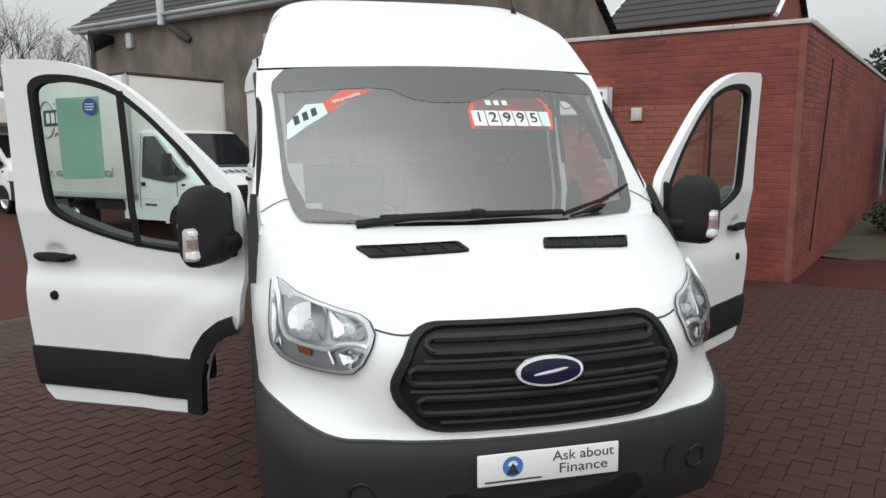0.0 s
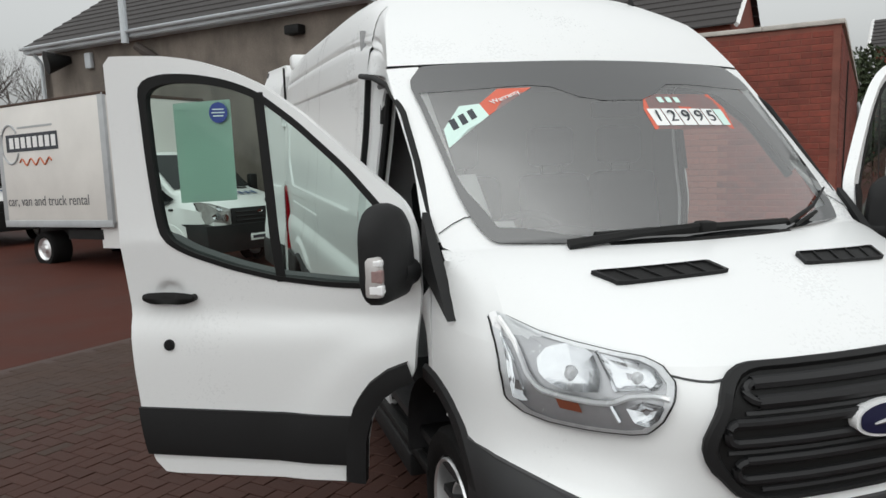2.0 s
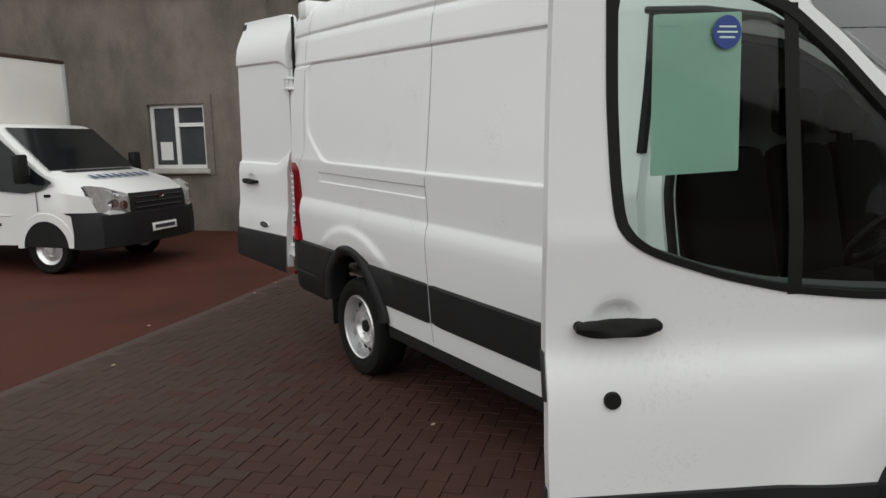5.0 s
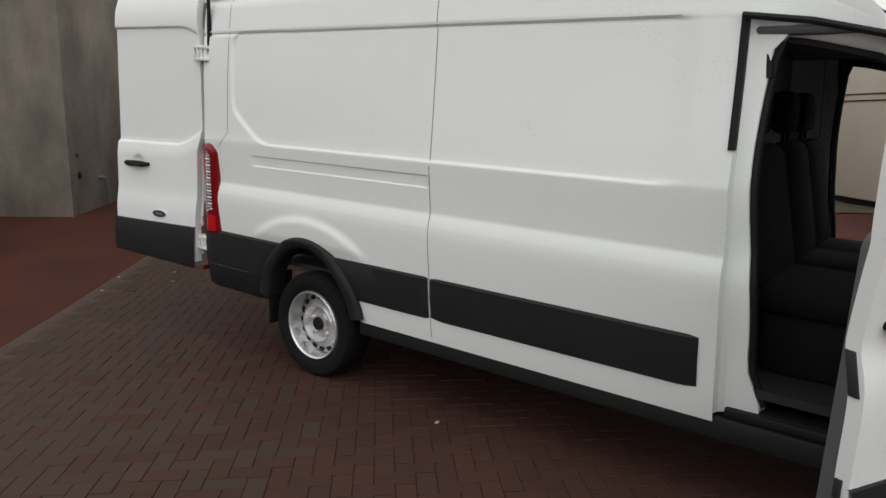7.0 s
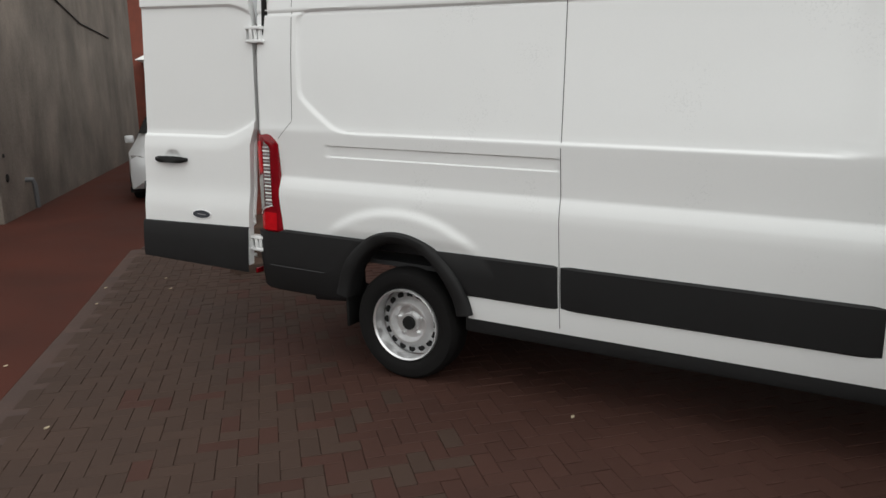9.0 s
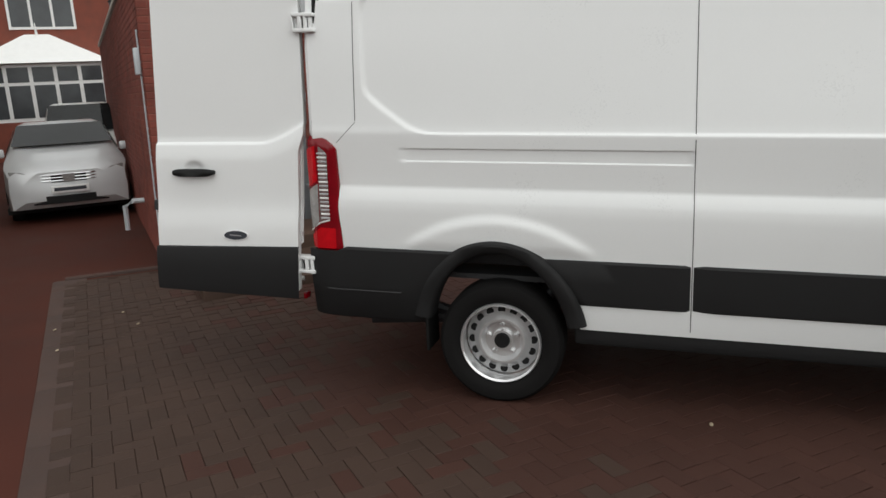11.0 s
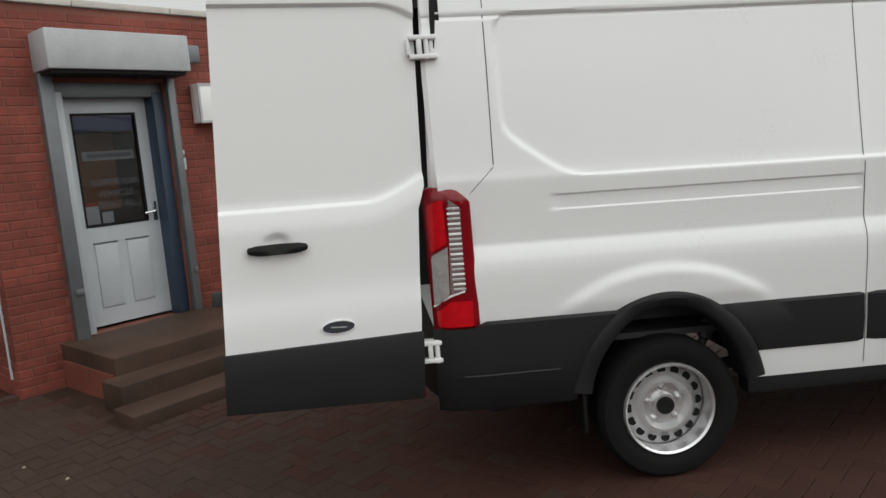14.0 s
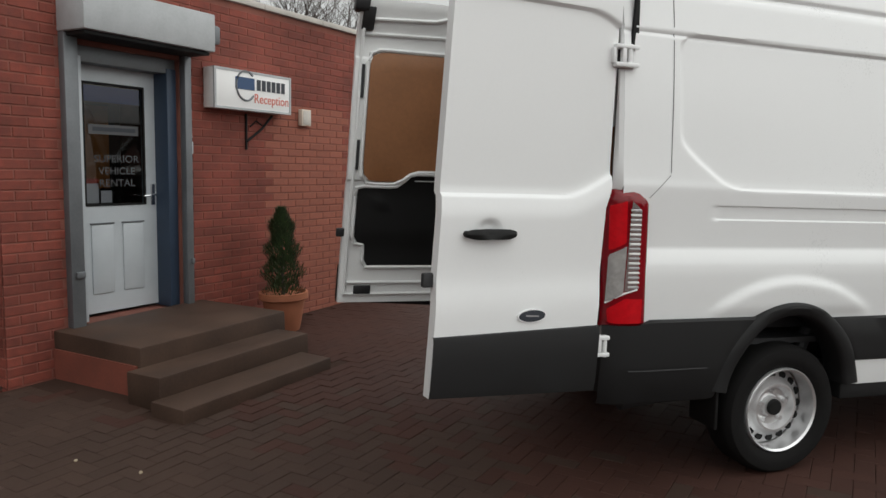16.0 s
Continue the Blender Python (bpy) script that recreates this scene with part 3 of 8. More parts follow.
# line where wing and pillar meet
for s in (-1, 1):
    bm = bmesh.new()
    tube(bm, [screen(s * x, k, 0.0) for x, k in ((0.818, 1.62), (0.845, 1.60), (0.89, 1.48), (0.945, 1.28))], 0.002, 5)
    vp("wing_shut_line", bm, GAP, smooth=0)
half = [(0.30, 0.20), (0.50, 0.45), (0.66, 0.74), (0.765, 0.95), (0.806, 1.26), (0.826, 1.65), (0.840, 2.1), (0.872, 4.75), (0.862, 5.1), (0.80, 5.93)]
edge = rounded([(-x, k) for x, k in half[::-1]] + half, 0.10)
edge = resample(edge, 140)
bm = bmesh.new()
fill(bm, edge, lambda x, k: screen(x, k, 0.006), 18, (0, 3))
face_to(vp("windscreen", bm, SCREEN_GLASS, label="grey-reflecting laminated windscreen"), (0, -1, 0.8))


def frit_in(x, k):
    """Inner edge of the black border: deeper above, with a dip round the mirror, and below."""
    k2 = min(k, 4.62 - 0.10 * sstep(0.35, 0.75, abs(x)))
    k2 = min(k2, 4.62 - 0.66 * sstep(0.34, 0.12, abs(x + 0.02)))
    return x * (0.972 - 0.050 * sstep(2.5, 1.5, k)), max(k2, 1.02 + 0.30 * sstep(0.45, 0.80, abs(x)))


bm = bmesh.new()
band(bm, edge, [frit_in(x, k) for x, k in edge], lambda x, k: screen(x, k, 0.0078), rings=12)
vp("screen_border", bm, FRIT, label="dark dotted border baked onto the glass")
ROOF = [(1.535, 2.205), (1.56, 2.235), (1.63, 2.300), (1.75, 2.395), (1.92, 2.495), (2.10, 2.580), (2.32, 2.650), (2.6, 2.695), (3.0, 2.715), (4.0, 2.725), (5.0, 2.725), (5.55, 2.715), (5.70, 2.68), (5.74, 2.645)]


def roof_half(y):
    return float(np.interp(y, [1.70, 1.80, 1.92, 2.05, 2.20], [0.940, 0.916, 0.886, 0.848, side_w(2.2, 2.65)])) if y < 2.2 else side_w(min(y, 5.78), 2.65)


bm = bmesh.new()
P, EDGES = [], []
for yc in sorted(set([1.535, 1.55] + [round(v, 3) for v in np.arange(1.58, 2.7, 0.06)] + [2.8, 3.0, 3.4, 4.0, 4.6, 5.0, 5.4, 5.55, 5.65, 5.70, 5.74])):
    zc = float(np.interp(yc, [p[0] for p in ROOF], [p[1] for p in ROOF]))
    f = sstep(1.535, 2.3, yc)
    ye = yc + 0.186 * (1 - sstep(1.535, 3.0, yc)) + 0.03 * sstep(1.535, 1.7, yc) * sstep(3.0, 2.2, yc)
    we, ze = roof_half(ye), roof_edge(ye) if yc < 5.6 else zc - 0.06
    EDGES.append((ye, we, ze))
    row = []
    for t in np.linspace(-1, 1, 49):
        a = abs(t)
        row.append((t * we, yc + (ye - yc) * (a * a * (1 - f) + f * (0.4 * a * a + 0.6 * a ** 4)), zc + (ze - zc) * ((1 - f) * a * a + f * (0.12 * a * a + 0.88 * a ** 9))))
    P.append(row)
sheet(bm, P)
vp("high_roof", bm, PAINT)
for s in (-1, 1):  # pillar side and the cheek between door opening and roof
    bm = bmesh.new()
    tops = []
    for k in np.linspace(1.2, 6.0, 12):
        q = screen(0.962 * (1 - 0.02 * k / 6), k, -0.004)
        tops.append((q.y, q.x, q.z))
    tops += [e for e in EDGES if e[0] > tops[-1][0] + 0.01 and e[0] < 2.2] + [(2.2, side_w(2.2, 2.65), roof_edge(2.2)), (2.203, side_w(2.2, 2.65) - 0.002, roof_edge(2.2))]
    Pq = []
    for y, xt, zt in tops:
        z0 = min(zt - 0.012, float(np.interp(y, [0.95, 1.10, 1.28, 1.48, 1.70, 1.95, 2.21], [1.45, 1.575, 1.775, 1.985, 2.118, 2.175, 2.205])))
        wt, xb = side_w(2.2, 2.65), max(side_w(y, z0) - 0.012 * (y < 2.1), xt + 0.004)
        row = [(s * (xb - 0.06), y, z0 - 0.004), (s * (xb - 0.012), y, z0 - 0.002)]
        for v in np.linspace(0, 1, 34):
            z = z0 + (zt - z0) * v
            zq = z0 + (2.65 - z0) * v
            wq = side_w(2.2, zq)
            prof = (wq - wt) / max(1e-3, side_w(2.2, z0) - wt)
            g = side_w(y, z) - float(np.interp(z, SIDE_Z, SIDE_W))
            row.append((s * (xt + (xb - xt) * prof + (min(0, g + 0.021) if y > 1.9 and v < 0.9 else 0) * (1 if y < 2.19 else 0)), y, z))
        Pq.append(row)
    sheet(bm, Pq)
    vp("roof_cheek", bm, PAINT)
    bm = bmesh.new()
    rail = [(y, float(np.interp(y, [1.10, 1.28, 1.48, 1.70, 1.95, 2.21], [1.575, 1.775, 1.985, 2.118, 2.175, 2.205]))) for y in np.linspace(1.25, 2.10, 14)]
    sheet(bm, [[(s * (side_w(y, z) - d), y + 0.02 * f, z - f * 0.075) for f, d in ((0.0, 0.055), (0.35, 0.060), (0.8, 0.075), (1.0, 0.10))] for y, z in rail])
    vp("door_frame_top", bm, PAINT_IN)
    bm = bmesh.new()
    tube(bm, [(s * (side_w(y, z) - 0.10), y + 0.02, z - 0.085) for y, z in rail] + [(s * 0.86, 2.12, 2.04), (s * 0.87, 2.11, 1.95)], 0.020, 7)
    vp("door_seal", bm, RUBBER)
bm = bmesh.new()
cyl(bm, (0.645, 2.24, 2.588), (0.645, 2.25, 2.625), 0.02, 0.012)
cyl(bm, (0.645, 2.25, 2.62), (0.645, 2.42, 2.85), 0.006, 0.003, 6)
vp("aerial", bm, RUBBER)

# grille
GR = rounded([(-0.46, 1.205), (-0.40, 1.235), (0.40, 1.235), (0.46, 1.205), (0.537, 1.05), (0.52, 0.985), (0.43, 0.885), (0.36, 0.872), (-0.36, 0.872), (-0.43, 0.885), (-0.52, 0.985), (-0.537, 1.05)], 0.05)
GR = resample(GR, 80)


def gin(f, dz=0.0):
    return [(x * f, 1.055 + (z - 1.055) * (f - dz)) for x, z in GR]


bm = bmesh.new()
fill(bm, gin(0.95), lambda x, z: nose(x, z, 0.012), 9, (0, 1.055))
grille = vp("grille", bm, RUBBER, label="black radiator grille with horizontal bars")
bm = bmesh.new()
outer, inn = gin(1.0), gin(0.93, 0.03)
rows = []
for f, dz, o in ((1.0, 0.0, 0.0), (1.0, 0.0, 0.018), (0.985, 0.005, 0.026), (0.945, 0.03, 0.026), (0.93, 0.04, 0.012), (0.93, 0.04, 0.0)):
    rows.append([nose(x, z, o) for x, z in gin(f, dz)])
    rows[-1].append(rows[-1][0])
sheet(bm, rows)
vp("grille_surround", bm, BLACK, grille)
for z0, z1, hw in ((1.150, 1.190, 0.385), (1.050, 1.100, 0.45), (0.945, 1.000, 0.42)):  # bars joined in rounded loops
    for zc in (z0, z1):
        bm = bmesh.new()
        sheet(bm, [[nose(x, zc + dz, o) for dz, o in ((-0.013, 0.012), (-0.013, 0.024), (-0.004, 0.031), (0.006, 0.031), (0.013, 0.022), (0.013, 0.012))] for x in np.linspace(-hw, hw, 25)])
        vp("grille_bar", bm, GRILLE, grille)
    for s in (-1, 1):
        bm = bmesh.new()
        tube(bm, [nose(s * (hw - 0.005 + 0.030 * math.cos(t)), (z0 + z1) / 2 + (z1 - z0) / 2 * math.sin(t), 0.018) for t in np.linspace(-math.pi / 2, math.pi / 2, 10)], 0.013, 7)
        vp("bar_loop", bm, GRILLE, grille)
for zc, hw in ((1.125, 0.42), (1.025, 0.47), (0.913, 0.37)):  # thin blades set deeper between them
    bm = bmesh.new()
    sheet(bm, [[nose(x, zc + dz, o) for dz, o in ((-0.006, 0.012), (-0.004, 0.020), (0.005, 0.016), (0.006, 0.012))] for x in np.linspace(-hw, hw, 21)])
    vp("grille_blade", bm, GRILLE, grille)
bm = bmesh.new()
OV = [(0.118 * math.cos(t), 1.080 + 0.048 * math.sin(t)) for t in np.linspace(0, 2 * math.pi, 40, endpoint=False)]
fill(bm, OV, lambda x, z: nose(x, z, 0.040), 2, back=lambda x, z: nose(x, z, 0.01))
vp("badge_rim", bm, LAMPBRIGHT, grille, "oval chrome badge rim")
bm = bmesh.new()
fill(bm, [(x * 0.91, 1.080 + (z - 1.080) * 0.80) for x, z in OV], lambda x, z: nose(x, z, 0.044), 2)
vp("badge_field", bm, mat("badge_blue", (0.012, 0.014, 0.045), 0.3), grille, "dark blue oval badge")
bm = bmesh.new()
tube(bm, [nose(0.060 * t, 1.080 + 0.006 * t, 0.0445) for t in np.linspace(-1, 1, 9)], [0.003, 0.005, 0.006, 0.0065, 0.006, 0.0065, 0.006, 0.005, 0.003], 6)
vp("badge_script_bar", bm, LAMPGREY, grille)

# number plate panel
bm = bmesh.new()
bx(bm, (-0.26, -0.040, 0.692), (0.26, -0.028, 0.804), 0.004)
plate = vp("show_plate", bm, WHITE, label="white showroom plate on the bumper")
for txt, x, z, sz in (("Ask about", 0.125, 0.776, 0.05), ("Finance", 0.125, 0.730, 0.05)):
    o = words(txt, sz, INK, frame_of(rk((x, -0.0405, z)), (1, 0, 0), (0, 0.02, 1)), plate, width=0.23 if txt[0] == "A" else 0.18)
bm = bmesh.new()
fill(bm, [(-0.135 + 0.037 * math.cos(t), 0.757 + 0.037 * math.sin(t)) for t in np.linspace(0, 2 * math.pi, 28, endpoint=False)], lambda x, z: (x, -0.0412, z), 1)
vp("plate_disc", bm, mat("blue_print", (0.05, 0.2, 0.5), 0.5), plate, smooth=0)
bm = bmesh.new()
fill(bm, [(-0.135, 0.771), (-0.110, 0.728), (-0.160, 0.728)], lambda x, z: (x, -0.0418, z), 1)
vp("plate_peak", bm, INK, plate, smooth=0)
bm = bmesh.new()
fill(bm, [(-0.135 + 0.018 * math.cos(t), 0.76 + 0.018 * math.sin(t)) for t in np.linspace(0, math.pi, 12)], lambda x, z: (x, -0.0415, z), 1)
vp("plate_crescent", bm, WHITE, plate, smooth=0)
bm = bmesh.new()
bx(bm, (-0.235, -0.0412, 0.704), (-0.03, -0.040, 0.710))
vp("plate_small_print", bm, INK, plate, smooth=0)

# bumper details
for s in (-1, 1):
    bm = bmesh.new()
    SC = resample(rounded([(0.50, 0.735), (0.74, 0.72), (0.80, 0.66), (0.76, 0.60), (0.56, 0.585), (0.47, 0.64)], 0.05), 36)
    SCI = [(0.635 + (x - 0.635) * 0.62, 0.655 + (z - 0.655) * 0.66) for x, z in SC]
    band(bm, [(s * x, z) for x, z in SC], [(s * x, z) for x, z in SCI], lambda x, z: nose(x, z, 0.003 + 0.010 * min(1, 6 * abs(z - 0.655))), rings=3)
    scoop = vp("fog_lamp_surround", bm, BUMPER, label="moulded surround of the lower lamp")
    # dark patch on the skin, its colour standing for the scoop's shade
    bm = bmesh.new()
    fill(bm, [(s * x, z) for x, z in SCI], lambda x, z: nose(x, z, 0.0022), 3)
    vp("fog_recess", bm, RUBBER, scoop)
    bm = bmesh.new()
    tube(bm, [nose(s * (0.64 + 0.042 * math.cos(t)), 0.655 + 0.042 * math.sin(t), 0.004) for t in np.linspace(0, 2 * math.pi, 18, endpoint=False)], 0.008, 6, True)
    vp("fog_lamp_blank", bm, BLACK, scoop)
bm = bmesh.new()
fill(bm, rounded([(-0.36, 0.66), (0.36, 0.66), (0.44, 0.50), (-0.44, 0.50)], 0.03), lambda x, z: nose(x, z, 0.004), 3)
vp("lower_intake", bm, RUBBER)
bm = bmesh.new()
P = []
for x in np.linspace(-0.98, 0.98, 60):
    zt = 0.839 + 0.055 * sstep(0.66, 0.97, abs(x))
    P.append([nose(x, zt - 0.005, 0.002), nose(x, zt + 0.002, 0.0065), nose(x, zt + 0.008, 0.002)])
sheet(bm, P)
vp("bumper_shut_line", bm, GAP)

# headlights
for s in (-1, 1):
    HL = [(0.901, 1.350), (0.866, 1.311), (0.815, 1.287), (0.747, 1.272), (0.68, 1.260), (0.613, 1.251), (0.582, 1.236), (0.569, 1.198), (0.582, 1.160), (0.612, 1.100), (0.645, 1.066), (0.681, 1.056), (0.769, 1.051), (0.838, 1.052), (0.886, 1.063), (0.917, 1.090), (0.921, 1.166), (0.914, 1.260)]
    HL = resample([(s * x, z) for x, z in HL], 90)
    hc = (s * 0.75, 1.165)

    def hsc(f):
        return [(hc[0] + (x - hc[0]) * f, hc[1] + (z - hc[1]) * f) for x, z in HL]

    def bowl(name, loop, depth, material, rings=5, smooth=0):
        """A faceted reflector: an outline drawn in and sunk towards its middle."""
        L = resample([(s * x, z) for x, z in loop], 22)
        cx, cz = np.mean(np.array(L), axis=0)
        b = bmesh.new()
        rows = [[nose(x, z, 0.004) for x, z in L]]
        for k in range(rings):
            f = 1 - k / rings
            rows.append([nose(cx + (x - cx) * f, cz + (z - cz) * f, 0.004 + depth * f * f) for x, z in L])
        for r in rows:
            r.append(r[0])
        sheet(b, rows)
        return vp(name, b, material, lamp, smooth=smooth)
    bm = bmesh.new()
    fill(bm, hsc(0.985), lambda x, z: nose(x, z, 0.003), 5, hc)
    lamp = vp("headlight", bm, LAMPGREY, label="clear headlight with chrome reflectors")
    bm = bmesh.new()
    fill(bm, HL, lambda x, z: nose(x, z, 0.030 - 0.020 * min(1, (((x - hc[0]) / 0.19) ** 2 + ((z - hc[1]) / 0.15) ** 2) ** 2)), 8, hc)
    face_to(vp("lamp_cover", bm, LENS_GLASS, lamp), (s * 0.5, -1, 0.3))
    bm = bmesh.new()
    band(bm, hsc(1.006), hsc(0.984), lambda x, z: nose(x, z, 0.009))
    vp("lamp_seal", bm, RUBBER, lamp)
    bm = bmesh.new()
    band(bm, hsc(0.975), hsc(0.885), lambda x, z: nose(x, z, 0.010), rings=2)
    vp("lamp_bezel", bm, LAMPBRIGHT, lamp, "pale silver inner bezel")
    bowl("main_reflector", [(0.765, 1.262), (0.81, 1.248), (0.838, 1.222), (0.846, 1.19), (0.832, 1.163), (0.795, 1.150), (0.735, 1.158), (0.722, 1.20), (0.722, 1.250)], 0.016, LAMPSILVER)
    bowl("high_beam_reflector", [(0.705, 1.246), (0.64, 1.236), (0.606, 1.226), (0.596, 1.195), (0.615, 1.176), (0.665, 1.172), (0.706, 1.164)], 0.014, LAMPSILVER)
    bowl("indicator_reflector", [(0.685, 1.128), (0.672, 1.092), (0.645, 1.084), (0.622, 1.105), (0.606, 1.142), (0.65, 1.150)], 0.012, LAMPSILVER)
    bowl("side_reflector", [(0.896, 1.270), (0.886, 1.20), (0.882, 1.12), (0.872, 1.098), (0.900, 1.098), (0.905, 1.16)], 0.010, LAMPSILVER, 3)
    for path, r in (([(0.886, 1.300), (0.874, 1.250), (0.868, 1.175), (0.852, 1.143), (0.81, 1.135), (0.756, 1.133), (0.715, 1.136), (0.673, 1.158), (0.618, 1.163), (0.594, 1.158)], 0.009), ([(0.712, 1.250), (0.700, 1.165)], 0.006), ([(0.715, 1.13), (0.70, 1.09)], 0.007)):
        bm = bmesh.new()
        tube(bm, [nose(s * x, z, 0.016) for x, z in resample(path, 26, False)], r, 6)
        vp("chrome_strip", bm, LAMPBRIGHT if r > 0.008 else CHROME, lamp)
    for x, z, r in ((0.785, 1.195, 0.020), (0.65, 1.205, 0.016)):
        bm = bmesh.new()
        lathe(bm, [(r, 0.0), (r, 0.012), (r * 0.7, 0.018), (0.0, 0.018)], (0, 0, 0), "z", 14)
        q = nose(s * x, z, 0.002)
        for v in bm.verts:
            v.co = q + Vector((v.co.x, -v.co.z, v.co.y))
        vp("bulb_cap", bm, LAMPBRIGHT, lamp)
    bm = bmesh.new()
    fill(bm, resample([(s * x, z) for x, z in ((0.822, 1.126), (0.778, 1.122), (0.772, 1.098), (0.815, 1.100))], 16), lambda x, z: nose(x, z, 0.012), 2)
    vp("indicator_bulb", bm, AMBER, lamp)
    # bonnet shut line from lamp to grille, and down from the screen
    bm = bmesh.new()
    sheet(bm, [[nose(s * x, z + d, 0.0015) for d in (-0.003, 0.003)] for x, z in ((0.572, 1.214), (0.54, 1.207), (0.51, 1.203), (0.48, 1.201), (0.44, 1.205))])
    vp("bonnet_shut_line", bm, GAP, smooth=0)
    # bonnet vents
    V = [(s * 0.54, 15.9), (s * 0.155, 16.15), (s * 0.18, 16.65), (s * 0.585, 16.42)]
    bm = bmesh.new()
    loop = resample(rounded(V, 0.015, 2), 40)
    fill(bm, loop, lambda x, k: bonnet(x, k) + Vector((0, -0.002, 0.006)), 2)
    vent = vp("bonnet_vent", bm, RUBBER)
    bm = bmesh.new()
    vc = np.mean(np.array(loop), axis=0)
    inn = [tuple(vc + (np.array(p) - vc) * 0.93) for p in loop]
    band(bm, loop, inn, lambda x, k: bonnet(x, k) + Vector((0, -0.004, 0.013)), back=lambda x, k: bonnet(x, k))
    vp("vent_frame", bm, BLACK, vent)
    for f in (0.2, 0.4, 0.6, 0.8):
        a = np.array(V[0]) * (1 - f) + np.array(V[1]) * f
        b = np.array(V[3]) * (1 - f) + np.array(V[2]) * f
        bm = bmesh.new()
        tube(bm, [bonnet(*a) + Vector((0, -0.002, 0.010)), bonnet(*b) + Vector((0, -0.002, 0.010))], 0.004, 5)
        vp("vent_rib", bm, BLACK, vent)

# wipers
for piv, tip, arm in (((-0.08, 0.38), (-0.42, 0.42), (0.30, 0.52)),):
    bm = bmesh.new()
    tube(bm, [screen(x, k, 0.035) for x, k in ((-0.45, 0.62), (-0.1, 0.70), (0.36, 0.74))], [0.014, 0.019, 0.012], 6)
    tube(bm, [screen(-0.55, -0.1, 0.02), screen(-0.33, 0.42, 0.04), screen(-0.04, 0.68, 0.05)], [0.020, 0.016, 0.014], 6)
    bx(bm, (-0.03, -0.03, -0.018), (0.03, 0.03, 0.018), 0.008, Matrix.Translation(screen(-0.04, 0.70, 0.045)))
    vp("wiper", bm, RUBBER)
bm = bmesh.new()
tube(bm, [screen(0.36, 0.5, 0.03), screen(0.60, 1.26, 0.030), screen(0.815, 1.72, 0.020)], [0.010, 0.008, 0.005], 6)
tube(bm, [screen(0.40, 0.3, 0.02), screen(0.62, 1.16, 0.018)], 0.007, 6)
vp("wiper", bm, RUBBER)

# stickers on the screen
st = bmesh.new()
fill(st, [(-0.806, 3.43), (-0.713, 3.96), (-0.63, 3.99), (-0.612, 3.70), (-0.812, 3.01)], lambda x, k: screen(x, k, 0.0075), 2)
mint = vp("warranty_sticker", st, MINT, label="mint and red slanted warranty sticker", smooth=0)
st = bmesh.new()
fill(st, [(-0.63, 3.99), (-0.530, 4.52), (-0.385, 4.52), (-0.612, 3.70)], lambda x, k: screen(x, k, 0.0075), 2)
vp("red_stripe", st, RED, mint, smooth=0)


def on_screen(text, x, k, size, dx, dk, material, parent, width=None):
    o = screen(x, k, 0.0085)
    r = screen(x + dx * 0.1, k + dk * 0.1, 0.0085) - o
    u = screen(x, k + 0.1, 0.0085) - o
    o, r, u = rk(o), r.normalized(), u.normalized()
    u = (u - r * u.dot(r)).normalized()
    return words(text, size, material, frame_of(o, r, u), parent, width=width)


for d in (-1, 0, 1):
    bar = bmesh.new()
    fill(bar, [(-0.715 + 0.042 * d - 0.013, 3.50 + 0.11 * d), (-0.715 + 0.042 * d + 0.013, 3.56 + 0.11 * d), (-0.722 + 0.042 * d + 0.013, 3.78 + 0.10 * d), (-0.722 + 0.042 * d - 0.013, 3.72 + 0.10 * d)], lambda x, k: screen(x, k, 0.0082), 1)
    vp("logo_bar", bar, INK, mint, smooth=0)
on_screen("Warranty", -0.515, 4.18, 0.042, 1.0, 2.9, WHITE, mint, 0.15)
st = bmesh.new()
fill(st, [(0.055, 3.22), (0.50, 3.22), (0.535, 3.77), (0.50, 4.21), (0.115, 4.19), (0.065, 3.72)], lambda x, k: screen(x, k, 0.0070), 1)
board = vp("price_board", st, RED, label="red price board with black figures", smooth=0)
for i, ch in enumerate("12995"):
    st = bmesh.new()
    x0 = 0.078 + 0.074 * i
    fill(st, [(x0, 3.31), (x0 + 0.068, 3.31), (x0 + 0.070, 3.73), (x0 + 0.002, 3.73)], lambda x, k: screen(x, k, 0.0078), 1)
    vp("price_card", st, WHITE, board, smooth=0)
    o = screen(x0 + 0.035, 3.52, 0.0108)
    words(ch, 0.095, INK, frame_of(rk(o), (1, 0.12, 0), (0, 0.64, 0.77)), board)
st = bmesh.new()
fill(st, [(0.448, 3.31), (0.495, 3.31), (0.505, 3.73), (0.45, 3.73)], lambda x, k: screen(x, k, 0.0078), 1)
vp("price_card", st, MINT, board, smooth=0)
for d in (-1, 0, 1):
    bar = bmesh.new()
    fill(bar, [(0.23 + 0.045 * d - 0.014, 3.89), (0.23 + 0.045 * d + 0.014, 3.89), (0.23 + 0.045 * d + 0.014, 4.05), (0.23 + 0.045 * d - 0.014, 4.05)], lambda x, k: screen(x, k, 0.0078), 1)
    vp("logo_bar", bar, MINT, board, smooth=0)

